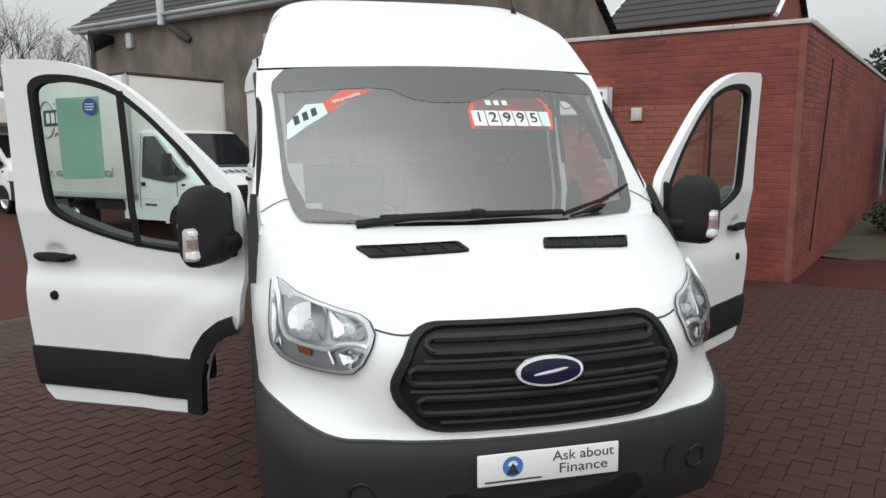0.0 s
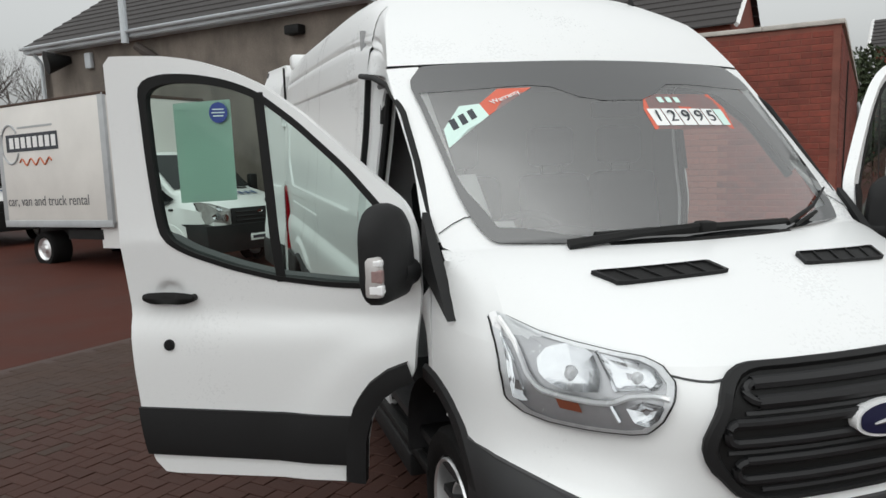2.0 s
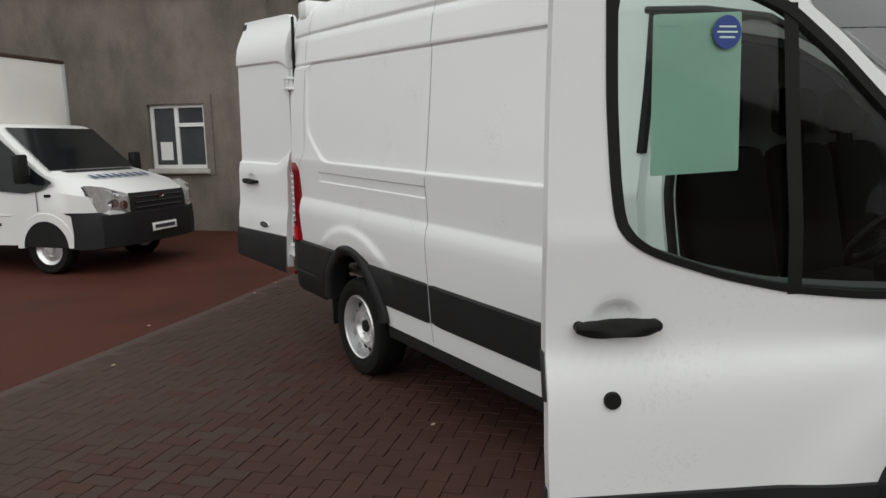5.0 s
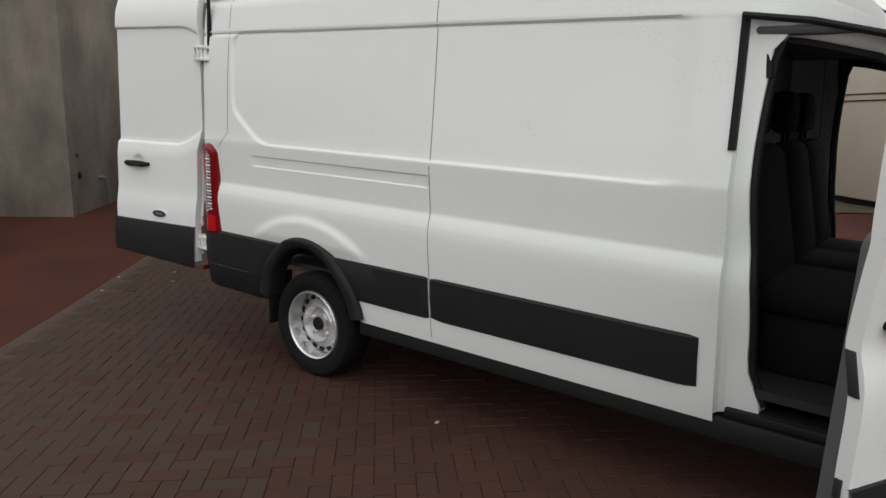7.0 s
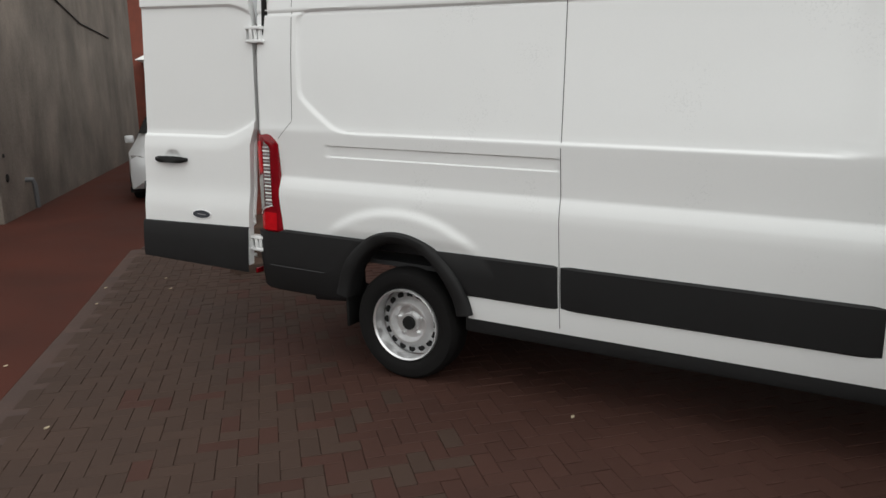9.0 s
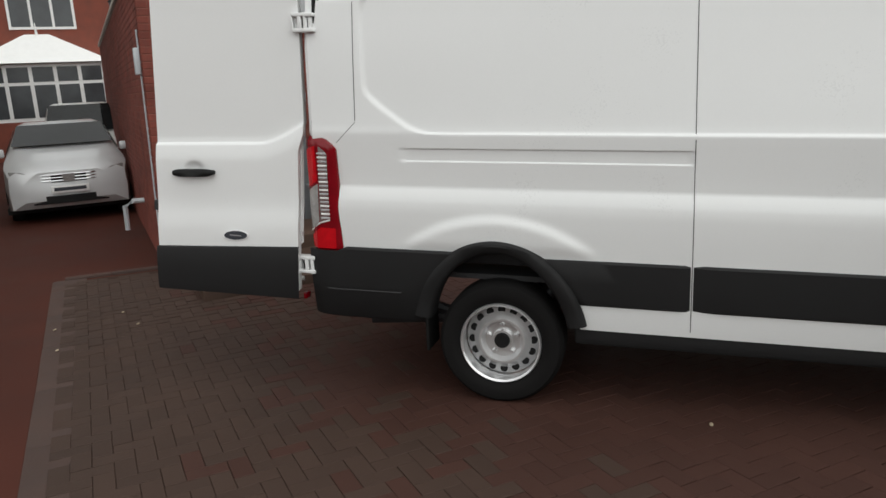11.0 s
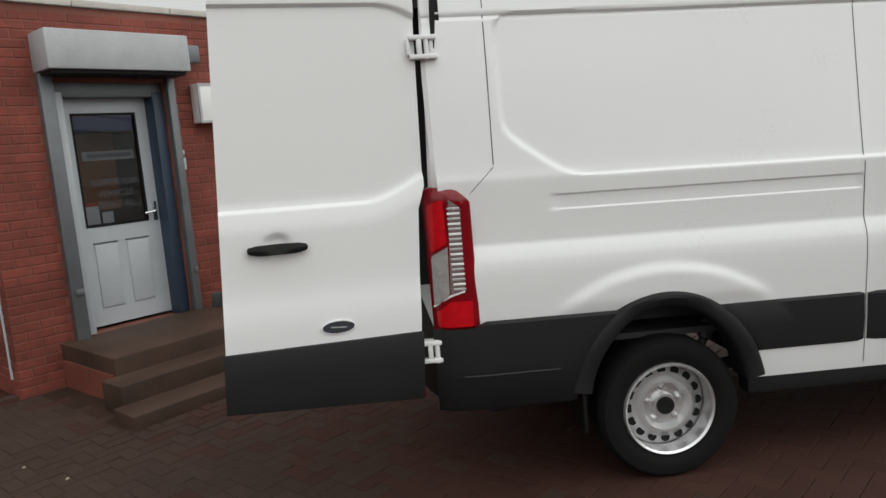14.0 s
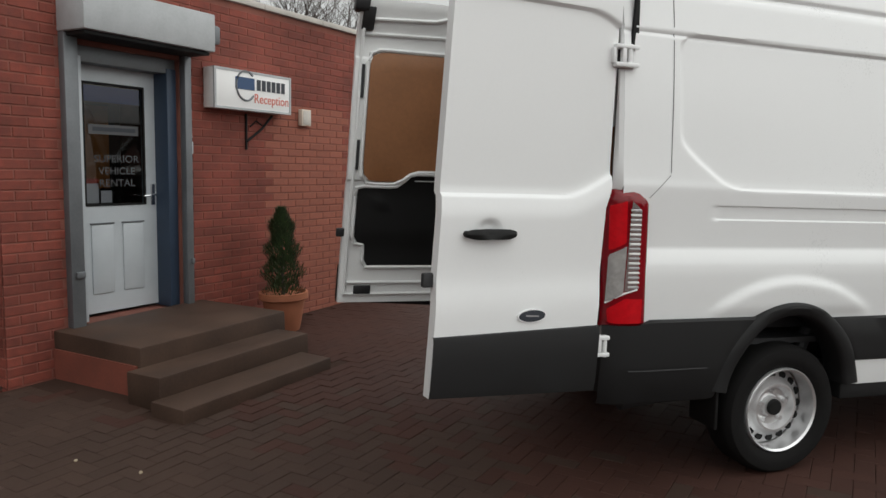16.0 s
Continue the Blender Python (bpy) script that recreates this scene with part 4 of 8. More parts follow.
# wheels
def wheel(cx, cy, cz, s):
    bm = bmesh.new()
    lathe(bm, [(0.225, -0.02), (0.24, 0.0), (0.285, 0.012), (0.325, 0.006), (0.345, -0.018), (0.350, -0.05), (0.350, -0.17), (0.335, -0.2), (0.26, -0.21), (0.22, -0.2)], (cx, cy, cz), "x", 48, s)
    ob = part("wheel", bm, TYRE, van, "steel wheel with worn black tyre", 40)
    bm = bmesh.new()
    lathe(bm, [(0.222, -0.19), (0.214, -0.05), (0.212, -0.004), (0.222, 0.004), (0.228, -0.004), (0.228, -0.02)], (cx, cy, cz), "x", 48, s)
    part("rim", bm, STEEL, ob, "silver steel rim", 40)
    bm = bmesh.new()
    lathe(bm, [(0.213, -0.112), (0.203, -0.106), (0.196, -0.096), (0.152, -0.074), (0.142, -0.058), (0.130, -0.042), (0.118, -0.042), (0.100, -0.082), (0.060, -0.086), (0.055, -0.062), (0.0, -0.062)], (cx, cy, cz), "x", 48, s)
    part("wheel_disc", bm, STEEL, ob, "", 40)
    for k in range(16):
        t = 2 * math.pi * k / 16
        p = Vector((cx, cy + 0.173 * math.cos(t), cz + 0.173 * math.sin(t)))
        bm = bmesh.new()
        cyl(bm, p + Vector((s * -0.11, 0, 0)), p + Vector((s * -0.0795, 0, 0)), 0.0215, seg=12)
        part("rim_hole", bm, RUBBER, ob, "", 0)
    bm = bmesh.new()
    lathe(bm, [(0.044, -0.072), (0.043, -0.050), (0.038, -0.044), (0.0, -0.044)], (cx, cy, cz), "x", 24, s)
    part("hub_cap", bm, RUBBER, ob, "black centre cap", 40)
    for k in range(5):
        t = 2 * math.pi * k / 5 + 0.3
        p = Vector((cx, cy + 0.082 * math.cos(t), cz + 0.082 * math.sin(t)))
        bm = bmesh.new()
        cyl(bm, p + Vector((s * -0.09, 0, 0)), p + Vector((s * -0.058, 0, 0)), 0.016, 0.012, 6)
        part("wheel_nut", bm, STEEL, ob, "", 0)
    return ob


for s in (-1, 1):
    wheel(s * 0.985, AXLE_R, 0.345, s)
    wheel(s * 0.935, AXLE_F, 0.345 - FALL * (AXLE_R - AXLE_F) ** 2 / (AXLE_R - AXLE_F + 0.8), s)
bm = bmesh.new()
cyl(bm, (-0.8, AXLE_R, 0.345), (0.8, AXLE_R, 0.345), 0.06)
lathe(bm, [(0.0, -0.17), (0.14, -0.12), (0.17, 0.0), (0.14, 0.12), (0.0, 0.17)], (0, AXLE_R, 0.345), "x", 20)
for s in (-1, 1):
    bx(bm, (min(s * 0.42, s * 0.52), 1.6, 0.42), (max(s * 0.42, s * 0.52), 4.1, 0.56), 0.01)
    bx(bm, (min(s * 0.42, s * 0.52), 4.1, 0.60), (max(s * 0.42, s * 0.52), 5.7, 0.68), 0.01)
part("rear_axle", bm, DARKMETAL, van)
bm = bmesh.new()
bx(bm, (-0.9, 0.5, 0.44), (0.9, 4.2, 0.47))
bx(bm, (-0.88, 4.2, 0.68), (0.88, 5.6, 0.71))
vp("underfloor", bm, DARKMETAL, smooth=0)
bm = bmesh.new()
tube(bm, [(-0.3, 3.0, 0.36), (-0.35, 4.0, 0.36), (-0.6, 4.35, 0.40), (-0.7, 5.2, 0.38), (-0.75, 5.6, 0.36)], 0.035)
vp("exhaust", bm, DARKMETAL)


# front doors; a runs from the hinge along the door, o out of its outer face
def front_door(s, hinge, opened, paper):
    D = Vector((s * math.sin(opened), math.cos(opened), 0))
    N = Vector((s * math.cos(opened), -math.sin(opened), 0))
    H = Vector((s * hinge[0], hinge[1], 0.026))

    def at(a, z, o=0.0):
        w = float(np.interp(z, SIDE_Z, SIDE_W)) - 1.003
        w += 0.016 * sstep(0.66, 0.52, math.hypot(a + 0.06, (z - 0.60) * 1.05)) * sstep(0.0, 0.12, a)
        lean = (max(0.0, z - 1.15) / 0.85) ** 1.3 * max(0.0, a) / 1.17
        w -= 0.020 * sstep(1.0, 0.35, math.hypot((a - 0.985) / 0.066, (z - 1.285) / 0.052))  # finger cup behind the handle
        o2 = o + w * (1.0 if z < 1.5 else 0.8) - 0.05 * max(0, 0.3 - a) ** 2 + 0.084 * lean
        return H + D * (a - 0.024 * lean) + N * o2 + Vector((0, 0, z))

    OUT = [(1.175, 2.178), (0.95, 2.172), (0.83, 2.155), (0.70, 2.115), (0.57, 2.055), (0.43, 1.955), (0.25, 1.80), (0.04, 1.615), (0.0, 1.50), (0.0, 1.28), (0.02, 1.12), (0.035, 0.965), (0.09, 0.945), (0.15, 0.90), (0.20, 0.83), (0.228, 0.74), (0.242, 0.56), (0.40, 0.557), (0.75, 0.55), (1.09, 0.545), (1.13, 0.62), (1.150, 0.75), (1.158, 0.95), (1.160, 1.22), (1.168, 1.45), (1.172, 1.75)]
    WIN = [(1.035, 2.062), (0.95, 2.09), (0.82, 2.085), (0.70, 2.062), (0.59, 2.02), (0.45, 1.915), (0.27, 1.75), (0.10, 1.555), (0.085, 1.47), (0.085, 1.37), (0.10, 1.312), (0.35, 1.322), (0.55, 1.345), (0.72, 1.385), (0.90, 1.445), (0.985, 1.50), (1.005, 1.62), (1.022, 1.80)]
    c = np.array((0.62, 1.62))

    def by_angle(loop, n):
        L = resample(loop, 720)
        ang = [math.atan2(p[1] - c[1], p[0] - c[0]) for p in L]
        out = []
        for t in np.linspace(-math.pi, math.pi, n, endpoint=False):
            out.append(L[int(np.argmin([abs((a - t + math.pi) % (2 * math.pi) - math.pi) for a in ang]))])
        return out
    o_l, w_l = by_angle(rounded(OUT, 0.03, 2), 140), by_angle(rounded(WIN, 0.05, 3), 140)
    bm = bmesh.new()
    band(bm, o_l, w_l, lambda a, z: at(a, z, 0.0), back=lambda a, z: at(a, z, -0.045), rings=22)
    door = vp("front_door", bm, PAINT, label="open white front door with half-tinted window")
    bm = bmesh.new()
    rim = lambda f: [(c[0] + (a - c[0]) * f, c[1] + (z - c[1]) * f) for a, z in w_l]
    band(bm, rim(1.04), rim(0.968), lambda a, z: at(a, z, 0.004), back=lambda a, z: at(a, z, -0.03))
    vp("window_seal", bm, RUBBER, door)
    bm = bmesh.new()
    fill(bm, rim(0.98), lambda a, z: at(a, z, -0.012), 5, c)
    face_to(vp("window_glass", bm, PANE, door), N)
    bm = bmesh.new()
    sheet(bm, [[at(0.585 - 0.055 * t + d, 2.03 - 0.70 * t, 0.001) for d in (-0.02, 0.018)] for t in np.linspace(0, 1, 5)])
    vp("window_divider", bm, RUBBER, door)
    # black lower moulding, with the arch lip
    bm = bmesh.new()
    P = []
    for z, o in ((0.626, -0.004), (0.628, 0.012), (0.66, 0.017), (0.72, 0.019), (0.78, 0.017), (0.822, 0.012), (0.824, -0.004)):
        a0 = float(np.interp(z, [0.56, 0.74, 0.83, 0.90], [0.25, 0.235, 0.212, 0.16]))
        P.append([at(a, z, o) for a in np.linspace(a0, 1.138 + 0.1 * (z - 0.626), 14)])
    sheet(bm, P)
    vp("door_moulding", bm, BLACK, door)
    bm = bmesh.new()
    lip = [(0.03, 0.97), (0.09, 0.95), (0.15, 0.905), (0.20, 0.835), (0.228, 0.74), (0.242, 0.56)]
    lip = resample(lip, 16, False)
    P = []
    for i, (a, z) in enumerate(lip):
        dx, dz = (np.array(lip[min(i + 1, 15)]) - np.array(lip[max(i - 1, 0)]))
        L = math.hypot(dx, dz)
        n2 = (-dz / L, dx / L)
        P.append([at(a + n2[0] * f, z + n2[1] * f, o) for f, o in ((-0.002, -0.03), (-0.004, 0.02), (0.03, 0.024), (0.072, 0.02), (0.076, 0.0))])
    sheet(bm, P)
    vp("arch_lip", bm, BLACK, door)
    # handle, cup, lock
    bm = bmesh.new()
    P = []
    for t in np.linspace(0, 1, 14):
        a, o = 0.882 + 0.208 * t, 0.022 + 0.02 * math.sin(t * math.pi)
        hh = 0.023 * (0.55 + 0.45 * math.sin(min(1, t * 5, (1 - t) * 5) * math.pi / 2))
        P.append([at(a, 1.268 + hh * math.sin(q), o + 0.010 * math.cos(q)) for q in np.linspace(0, 2 * math.pi, 11)])
    sheet(bm, P)
    for a in (0.89, 1.08):
        cyl(bm, at(a, 1.268, -0.02), at(a, 1.268, 0.028), 0.014, seg=10)
    vp("door_handle", bm, RUBBER, door, "black plastic pull handle")
    bm = bmesh.new()
    fill(bm, [(0.985 + 0.066 * math.cos(t), 1.285 + 0.052 * math.sin(t)) for t in np.linspace(0, 2 * math.pi, 28, endpoint=False)], lambda a, z: at(a, z, 0.0022), 6)
    vp("handle_cup", bm, PAINT, door)
    bm = bmesh.new()
    cyl(bm, at(0.998, 1.082, -0.01), at(0.998, 1.082, 0.008), 0.024, 0.021, 20)
    cyl(bm, at(0.998, 1.082, 0.008), at(0.998, 1.082, 0.011), 0.009, 0.009, 12)
    vp("door_lock", bm, RUBBER, door)
    # inner trim
    bm = bmesh.new()
    lo = [(a, z) for a, z in rounded([(0.10, 1.318), (0.30, 1.328), (0.55, 1.352), (0.72, 1.392), (0.90, 1.455), (0.99, 1.51), (1.10, 1.50), (1.10, 0.66), (0.28, 0.66), (0.24, 0.82), (0.12, 0.98)], 0.04)]
    fill(bm, lo, lambda a, z: at(a, z, -0.115 - 0.02 * math.sin((z - 0.6) * 4)), 4, (0.65, 1.0), back=lambda a, z: at(a, z, -0.043))
    vp("door_trim", bm, CABIN2, door, "grey moulded inner door trim")
    bm = bmesh.new()
    bx(bm, (0.35, -0.17, 1.05), (1.0, -0.11, 1.11), 0.02)
    bx(bm, (0.25, -0.17, 0.68), (1.02, -0.11, 0.84), 0.03)
    for v in bm.verts:
        v.co = at(v.co.x, v.co.z, v.co.y)
    vp("door_pocket", bm, CABIN, door)
    for lo, hi in (((1.156, -0.042, 1.08), (1.165, -0.012, 1.20)), ((1.152, -0.042, 0.78), (1.160, -0.02, 0.84))):
        bm = bmesh.new()
        bx(bm, lo, hi, 0.002)
        for v in bm.verts:
            v.co = at(v.co.x, v.co.z, v.co.y)
        vp("door_latch", bm, DARKMETAL, door)
    # mirror: stands off the door's front corner and turns with it
    def mir(o, z, d):
        return H + N * (o * 1.08) + D * (0.056 + 0.42 * o - 0.62 * d) + Vector((0, 0, z - 0.010))
    MO = resample(rounded([(0.035, 1.305), (0.20, 1.295), (0.235, 1.36), (0.235, 1.56), (0.20, 1.635), (0.10, 1.645), (0.05, 1.60), (0.03, 1.45)], 0.045), 40)
    bm = bmesh.new()
    rows = []
    for f, d in ((0.97, 0.0), (1.0, 0.012), (1.0, 0.05), (0.93, 0.09), (0.78, 0.118), (0.5, 0.132), (0.1, 0.137), (0.002, 0.1372)):
        rows.append([mir(0.135 + (o - 0.135) * f, 1.47 + (z - 1.47) * f, d) for o, z in MO + MO[:1]])
    sheet(bm, rows)
    vp("mirror_housing", bm, BLACK, door, "black door mirror housing")
    bm = bmesh.new()
    fill(bm, [(0.135 + (o - 0.135) * 0.95, 1.47 + (z - 1.47) * 0.96) for o, z in MO], lambda o, z: mir(o, z, -0.001), 2)
    vp("mirror_glass", bm, MIRROR, door)
    bm = bmesh.new()
    tube(bm, [at(0.10, 1.385, -0.03), at(0.075, 1.385, 0.03), mir(0.035, 1.39, 0.055), mir(0.10, 1.40, 0.06)], [0.075, 0.060, 0.052, 0.050], 16)
    fill(bm, rounded([(0.03, 1.30), (0.16, 1.31), (0.13, 1.56), (0.05, 1.60)], 0.03), lambda a, z: at(a, z, 0.010), 1, back=lambda a, z: at(a, z, -0.04))
    vp("mirror_arm", bm, BLACK, door)
    bm = bmesh.new()
    vs = bx(bm, (-0.046, -0.032, -0.072), (0.034, 0.032, 0.072), 0.018)
    for v in bm.verts:
        v.co = H + N * (0.224 + v.co.x) + D * (0.106 + v.co.y) + Vector((0, 0, 1.394 + v.co.z))
    vp("mirror_lamp", bm, MIRRORLENS, door, "clear indicator lamp in the mirror")
    for k, (mt, h0, h1) in enumerate(((LAMPBRIGHT, -0.058, -0.024), (ROSE, -0.018, 0.028), (LAMPBRIGHT, 0.036, 0.060))):
        bm = bmesh.new()
        bx(bm, (-0.034, -0.0332, h0), (0.0348, 0.016 - 0.008 * k, h1), 0.006)
        for v in bm.verts:
            v.co = H + N * (0.224 + v.co.x) + D * (0.106 + v.co.y) + Vector((0, 0, 1.394 + v.co.z))
        vp("lamp_bulb", bm, mt, door, smooth=0)
    if paper:
        bm = bmesh.new()
        fill(bm, rounded([(0.690, 1.640), (0.915, 1.630), (0.925, 2.0), (0.700, 2.01)], 0.004, 1), lambda a, z: at(a, z, -0.018), 1)
        vp("window_notice", bm, PAPER_GREEN, door, "pale green paper stuck behind the window", 0)
        bm = bmesh.new()
        fill(bm, [(0.742 + 0.036 * math.cos(t), 1.962 + 0.038 * math.sin(t)) for t in np.linspace(0, 2 * math.pi, 28, endpoint=False)], lambda a, z: at(a, z, -0.005), 1)
        vp("round_sticker", bm, BLUE, door, "round blue sticker", 0)
        for a_, z, w, o in ((0.742, 1.974, 0.022, -0.0035), (0.742, 1.962, 0.026, -0.0035), (0.742, 1.950, 0.020, -0.0035), (0.885, 1.975, 0.028, -0.015)):
            bm = bmesh.new()
            sheet(bm, [[at(a_ + d * w, z + e, o) for d in (-1, 1)] for e in (-0.002, 0.002)])
            vp("sticker_print", bm, MINT, door, "", 0)
    return door


front_door(-1, (1.026, 1.010), radians(62.4), True)
front_door(1, (1.004, 1.026), radians(57.0), False)

# tail: frame, lamps, bumper
for s in (-1, 1):
    bm = bmesh.new()
    P = []
    for z in np.linspace(0.60, 2.66, 24):
        yr = 5.87 - 0.055 * (z - 0.7)
        w = side_w(5.7, z) - 0.055 * sstep(1.48, 1.44, z)
        P.append([(s * w, 5.78, z), (s * (w - 0.012), min(yr, 5.80), z), (s * (w - 0.04), min(yr, 5.83) - 0.01, z), (s * (w - 0.10), yr - 0.04, z), (s * (w - 0.13), yr - 0.09, z), (s * (w - 0.13), 5.6, z)])
    sheet(bm, [r[:3] for r in P])
    vp("rear_pillar", bm, PAINT)
    bm = bmesh.new()
    sheet(bm, [r[2:] for r in P])
    vp("aperture_seal", bm, RUBBER)
    # lamp: a lens over the corner, by place along the body and height

    def lens(y, z, o=0.0):
        x = float(np.interp(y, [5.64, 5.655, 5.67, 5.70, 5.74, 5.78, 5.81, 5.835, 5.85], [1.009, 1.024, 1.030, 1.032, 1.030, 1.022, 1.006, 0.982, 0.952]))
        x -= 0.03 * sstep(1.43, 1.48, z) ** 2 + 0.02 * sstep(0.845, 0.825, z)
        return (s * (x + o), y + (o * 0.7 if y > 5.78 else 0.0), z)
    bm = bmesh.new()
    ys = [5.645, 5.655, 5.67, 5.70, 5.74, 5.76, 5.78, 5.80, 5.81, 5.825, 5.84, 5.85]
    P = []
    for k in np.linspace(0, 1, 26):
        P.append([lens(y, 0.826 + k * (float(np.interp(y, [5.645, 5.66, 5.71, 5.80, 5.85], [1.405, 1.425, 1.468, 1.480, 1.462])) - 0.826)) for y in ys])
    P = [[(q[0] * 0.96, q[1], q[2] - 0.004) for q in P[0]]] + P + [[(q[0] * 0.955, q[1], q[2] + 0.003) for q in P[-1]]]
    P = [[(r[0][0] * 0.965, r[0][1] - 0.004, r[0][2])] + r + [(r[-1][0] * 0.95, r[-1][1] - 0.05, r[-1][2])] for r in P]
    sheet(bm, P)
    lamp = vp("tail_lamp", bm, REDLENS, label="tall red and clear tail lamp")
    bm = bmesh.new()
    fill(bm, resample([(5.742, 1.425), (5.692, 1.385), (5.703, 1.012), (5.768, 0.995), (5.756, 1.20)], 40), lambda y, z: lens(y, z, 0.004), 4, (5.725, 1.2))
    vp("clear_column", bm, LAMPSILVER, lamp, "clear ribbed lens column")
    bm = bmesh.new()
    fill(bm, resample([(5.762, 1.215), (5.772, 0.992), (5.838, 0.945), (5.832, 1.172)], 32), lambda y, z: lens(y, z, 0.004), 4)
    vp("clear_segment", bm, CLEARLENS, lamp)
    for loop_ in ([(5.766, 1.425), (5.764, 1.23), (5.832, 1.19), (5.834, 1.40)], [(5.672, 0.965), (5.676, 0.850), (5.828, 0.848), (5.834, 0.915), (5.765, 0.968)]):
        bm = bmesh.new()
        fill(bm, resample(loop_, 32), lambda y, z: lens(y, z, 0.003), 4)
        vp("red_segment", bm, REDLIT, lamp, "bright red lamp segment")
    for k in range(17):
        z = 1.018 + 0.0225 * k
        bm = bmesh.new()
        sheet(bm, [[lens(y, z + dz, o) for dz, o in ((0.0, 0.004), (0.002, 0.009), (0.008, 0.009), (0.010, 0.004))] for y in np.linspace(5.697, 5.752, 4)])
        vp("lens_rib", bm, WHITE if k % 2 else LAMPGREY, lamp, smooth=0)
    bm = bmesh.new()
    tube(bm, [lens(y, z, 0.004) for y, z in ((5.703, 1.012), (5.768, 0.992), (5.838, 0.942))], 0.005, 5)
    vp("lens_lip", bm, WHITE, lamp)
    # black channel and seal between body and door
    bm = bmesh.new()
    sheet(bm, [[(s * 0.962, y, z) for y in (5.70, 5.842 - 0.070 * (z - 0.7))] for z in np.linspace(0.86, 2.60, 12)])
    vp("door_channel", bm, RUBBER)
    bm = bmesh.new()
    tube(bm, [(s * 0.965, 5.838 - 0.072 * (z - 0.7), z) for z in np.linspace(0.90, 2.58, 14)], 0.012, 6)
    vp("door_seal", bm, RUBBER)
    # hinges: a bracket of two leaves with a web, over a dark slot
    for zc, yc in ((0.740, 5.878), (2.078, 5.800)):
        bm = bmesh.new()
        for dz in (-0.040, 0.040):
            bx(bm, (min(s * 0.95, s * 1.018), yc - (0.052 if zc < 1 else 0.075), zc + dz - 0.010), (max(s * 0.95, s * 1.018), yc + (0.070 if zc < 1 else 0.045), zc + dz + 0.010), 0.005)
        bx(bm, (min(s * 0.99, s * 1.016), yc - 0.010, zc - 0.036), (max(s * 0.99, s * 1.016), yc + 0.012, zc + 0.036), 0.003)
        bx(bm, (min(s * 0.96, s * 1.0), yc - 0.060, zc - 0.034), (max(s * 0.96, s * 1.0), yc - 0.042, zc + 0.034), 0.004)
        bx(bm, (min(s * 0.96, s * 1.010), yc + 0.040, zc - 0.034), (max(s * 0.96, s * 1.010), yc + 0.056, zc + 0.034), 0.004)
        cyl(bm, (s * 1.005, yc - 0.030, zc - 0.052), (s * 1.005, yc - 0.030, zc + 0.052), 0.011, seg=10)
        hinge = vp("door_hinge", bm, PAINT)
        bm = bmesh.new()
        bx(bm, (min(s * 0.95, s * 0.982), yc - 0.040, zc - 0.030), (max(s * 0.95, s * 0.982), yc + 0.038, zc + 0.030))
        vp("hinge_slot", bm, DARKMETAL, hinge, smooth=0)
bm = bmesh.new()
bx(bm, (-0.90, 5.60, 2.56), (0.90, 5.76, 2.70), 0.03)
vp("rear_header", bm, PAINT)
bm = bmesh.new()
bx(bm, (-0.90, 5.60, 0.62), (0.90, 5.82, 0.70), 0.01)
vp("rear_sill", bm, PAINT)
bm = bmesh.new()
P = []
for x in np.linspace(-0.99, 0.99, 40):
    yb = 5.93 - 0.10 * abs(x) ** 6
    P.append([(x, yb - 0.12, 0.50), (x, yb - 0.01, 0.50), (x, yb, 0.53), (x, yb, 0.68), (x, yb - 0.01, 0.70), (x, yb - 0.12, 0.705)])
sheet(bm, P)
vp("rear_bumper", bm, BLACK)
for s in (-1, 1):
    bm = bmesh.new()
    bx(bm, (min(s * 0.86, s * 0.99), 5.82, 0.71), (max(s * 0.86, s * 0.99), 5.84, 0.73))
    bx(bm, (min(s * 0.92, s * 0.985), 5.915, 0.525), (max(s * 0.92, s * 0.985), 5.932, 0.56), 0.004)
    vp("rear_reflector", bm, REDLENS)
# cargo hold
bm = bmesh.new()
bx(bm, (-0.60, 2.45, 0.66), (0.60, 5.82, 0.69))
for s in (-1, 1):
    for y0, y1 in ((2.45, 4.27), (5.27, 5.82)):
        bx(bm, (min(s * 0.602, s * 0.88), y0, 0.66), (max(s * 0.602, s * 0.88), y1, 0.69))
vp("load_floor", bm, PLY, smooth=0)
for s in (-1, 1):
    bm = bmesh.new()
    bx(bm, (min(s * 0.88, s * 0.90), 2.45, 0.96), (max(s * 0.88, s * 0.90), 5.6, 1.9))
    vp("side_lining", bm, PLY, smooth=0)
bm = bmesh.new()
bx(bm, (-0.90, 2.40, 0.60), (0.90, 2.44, 2.45))
vp("bulkhead", bm, BULKHEAD, label="grey steel bulkhead behind the seats")


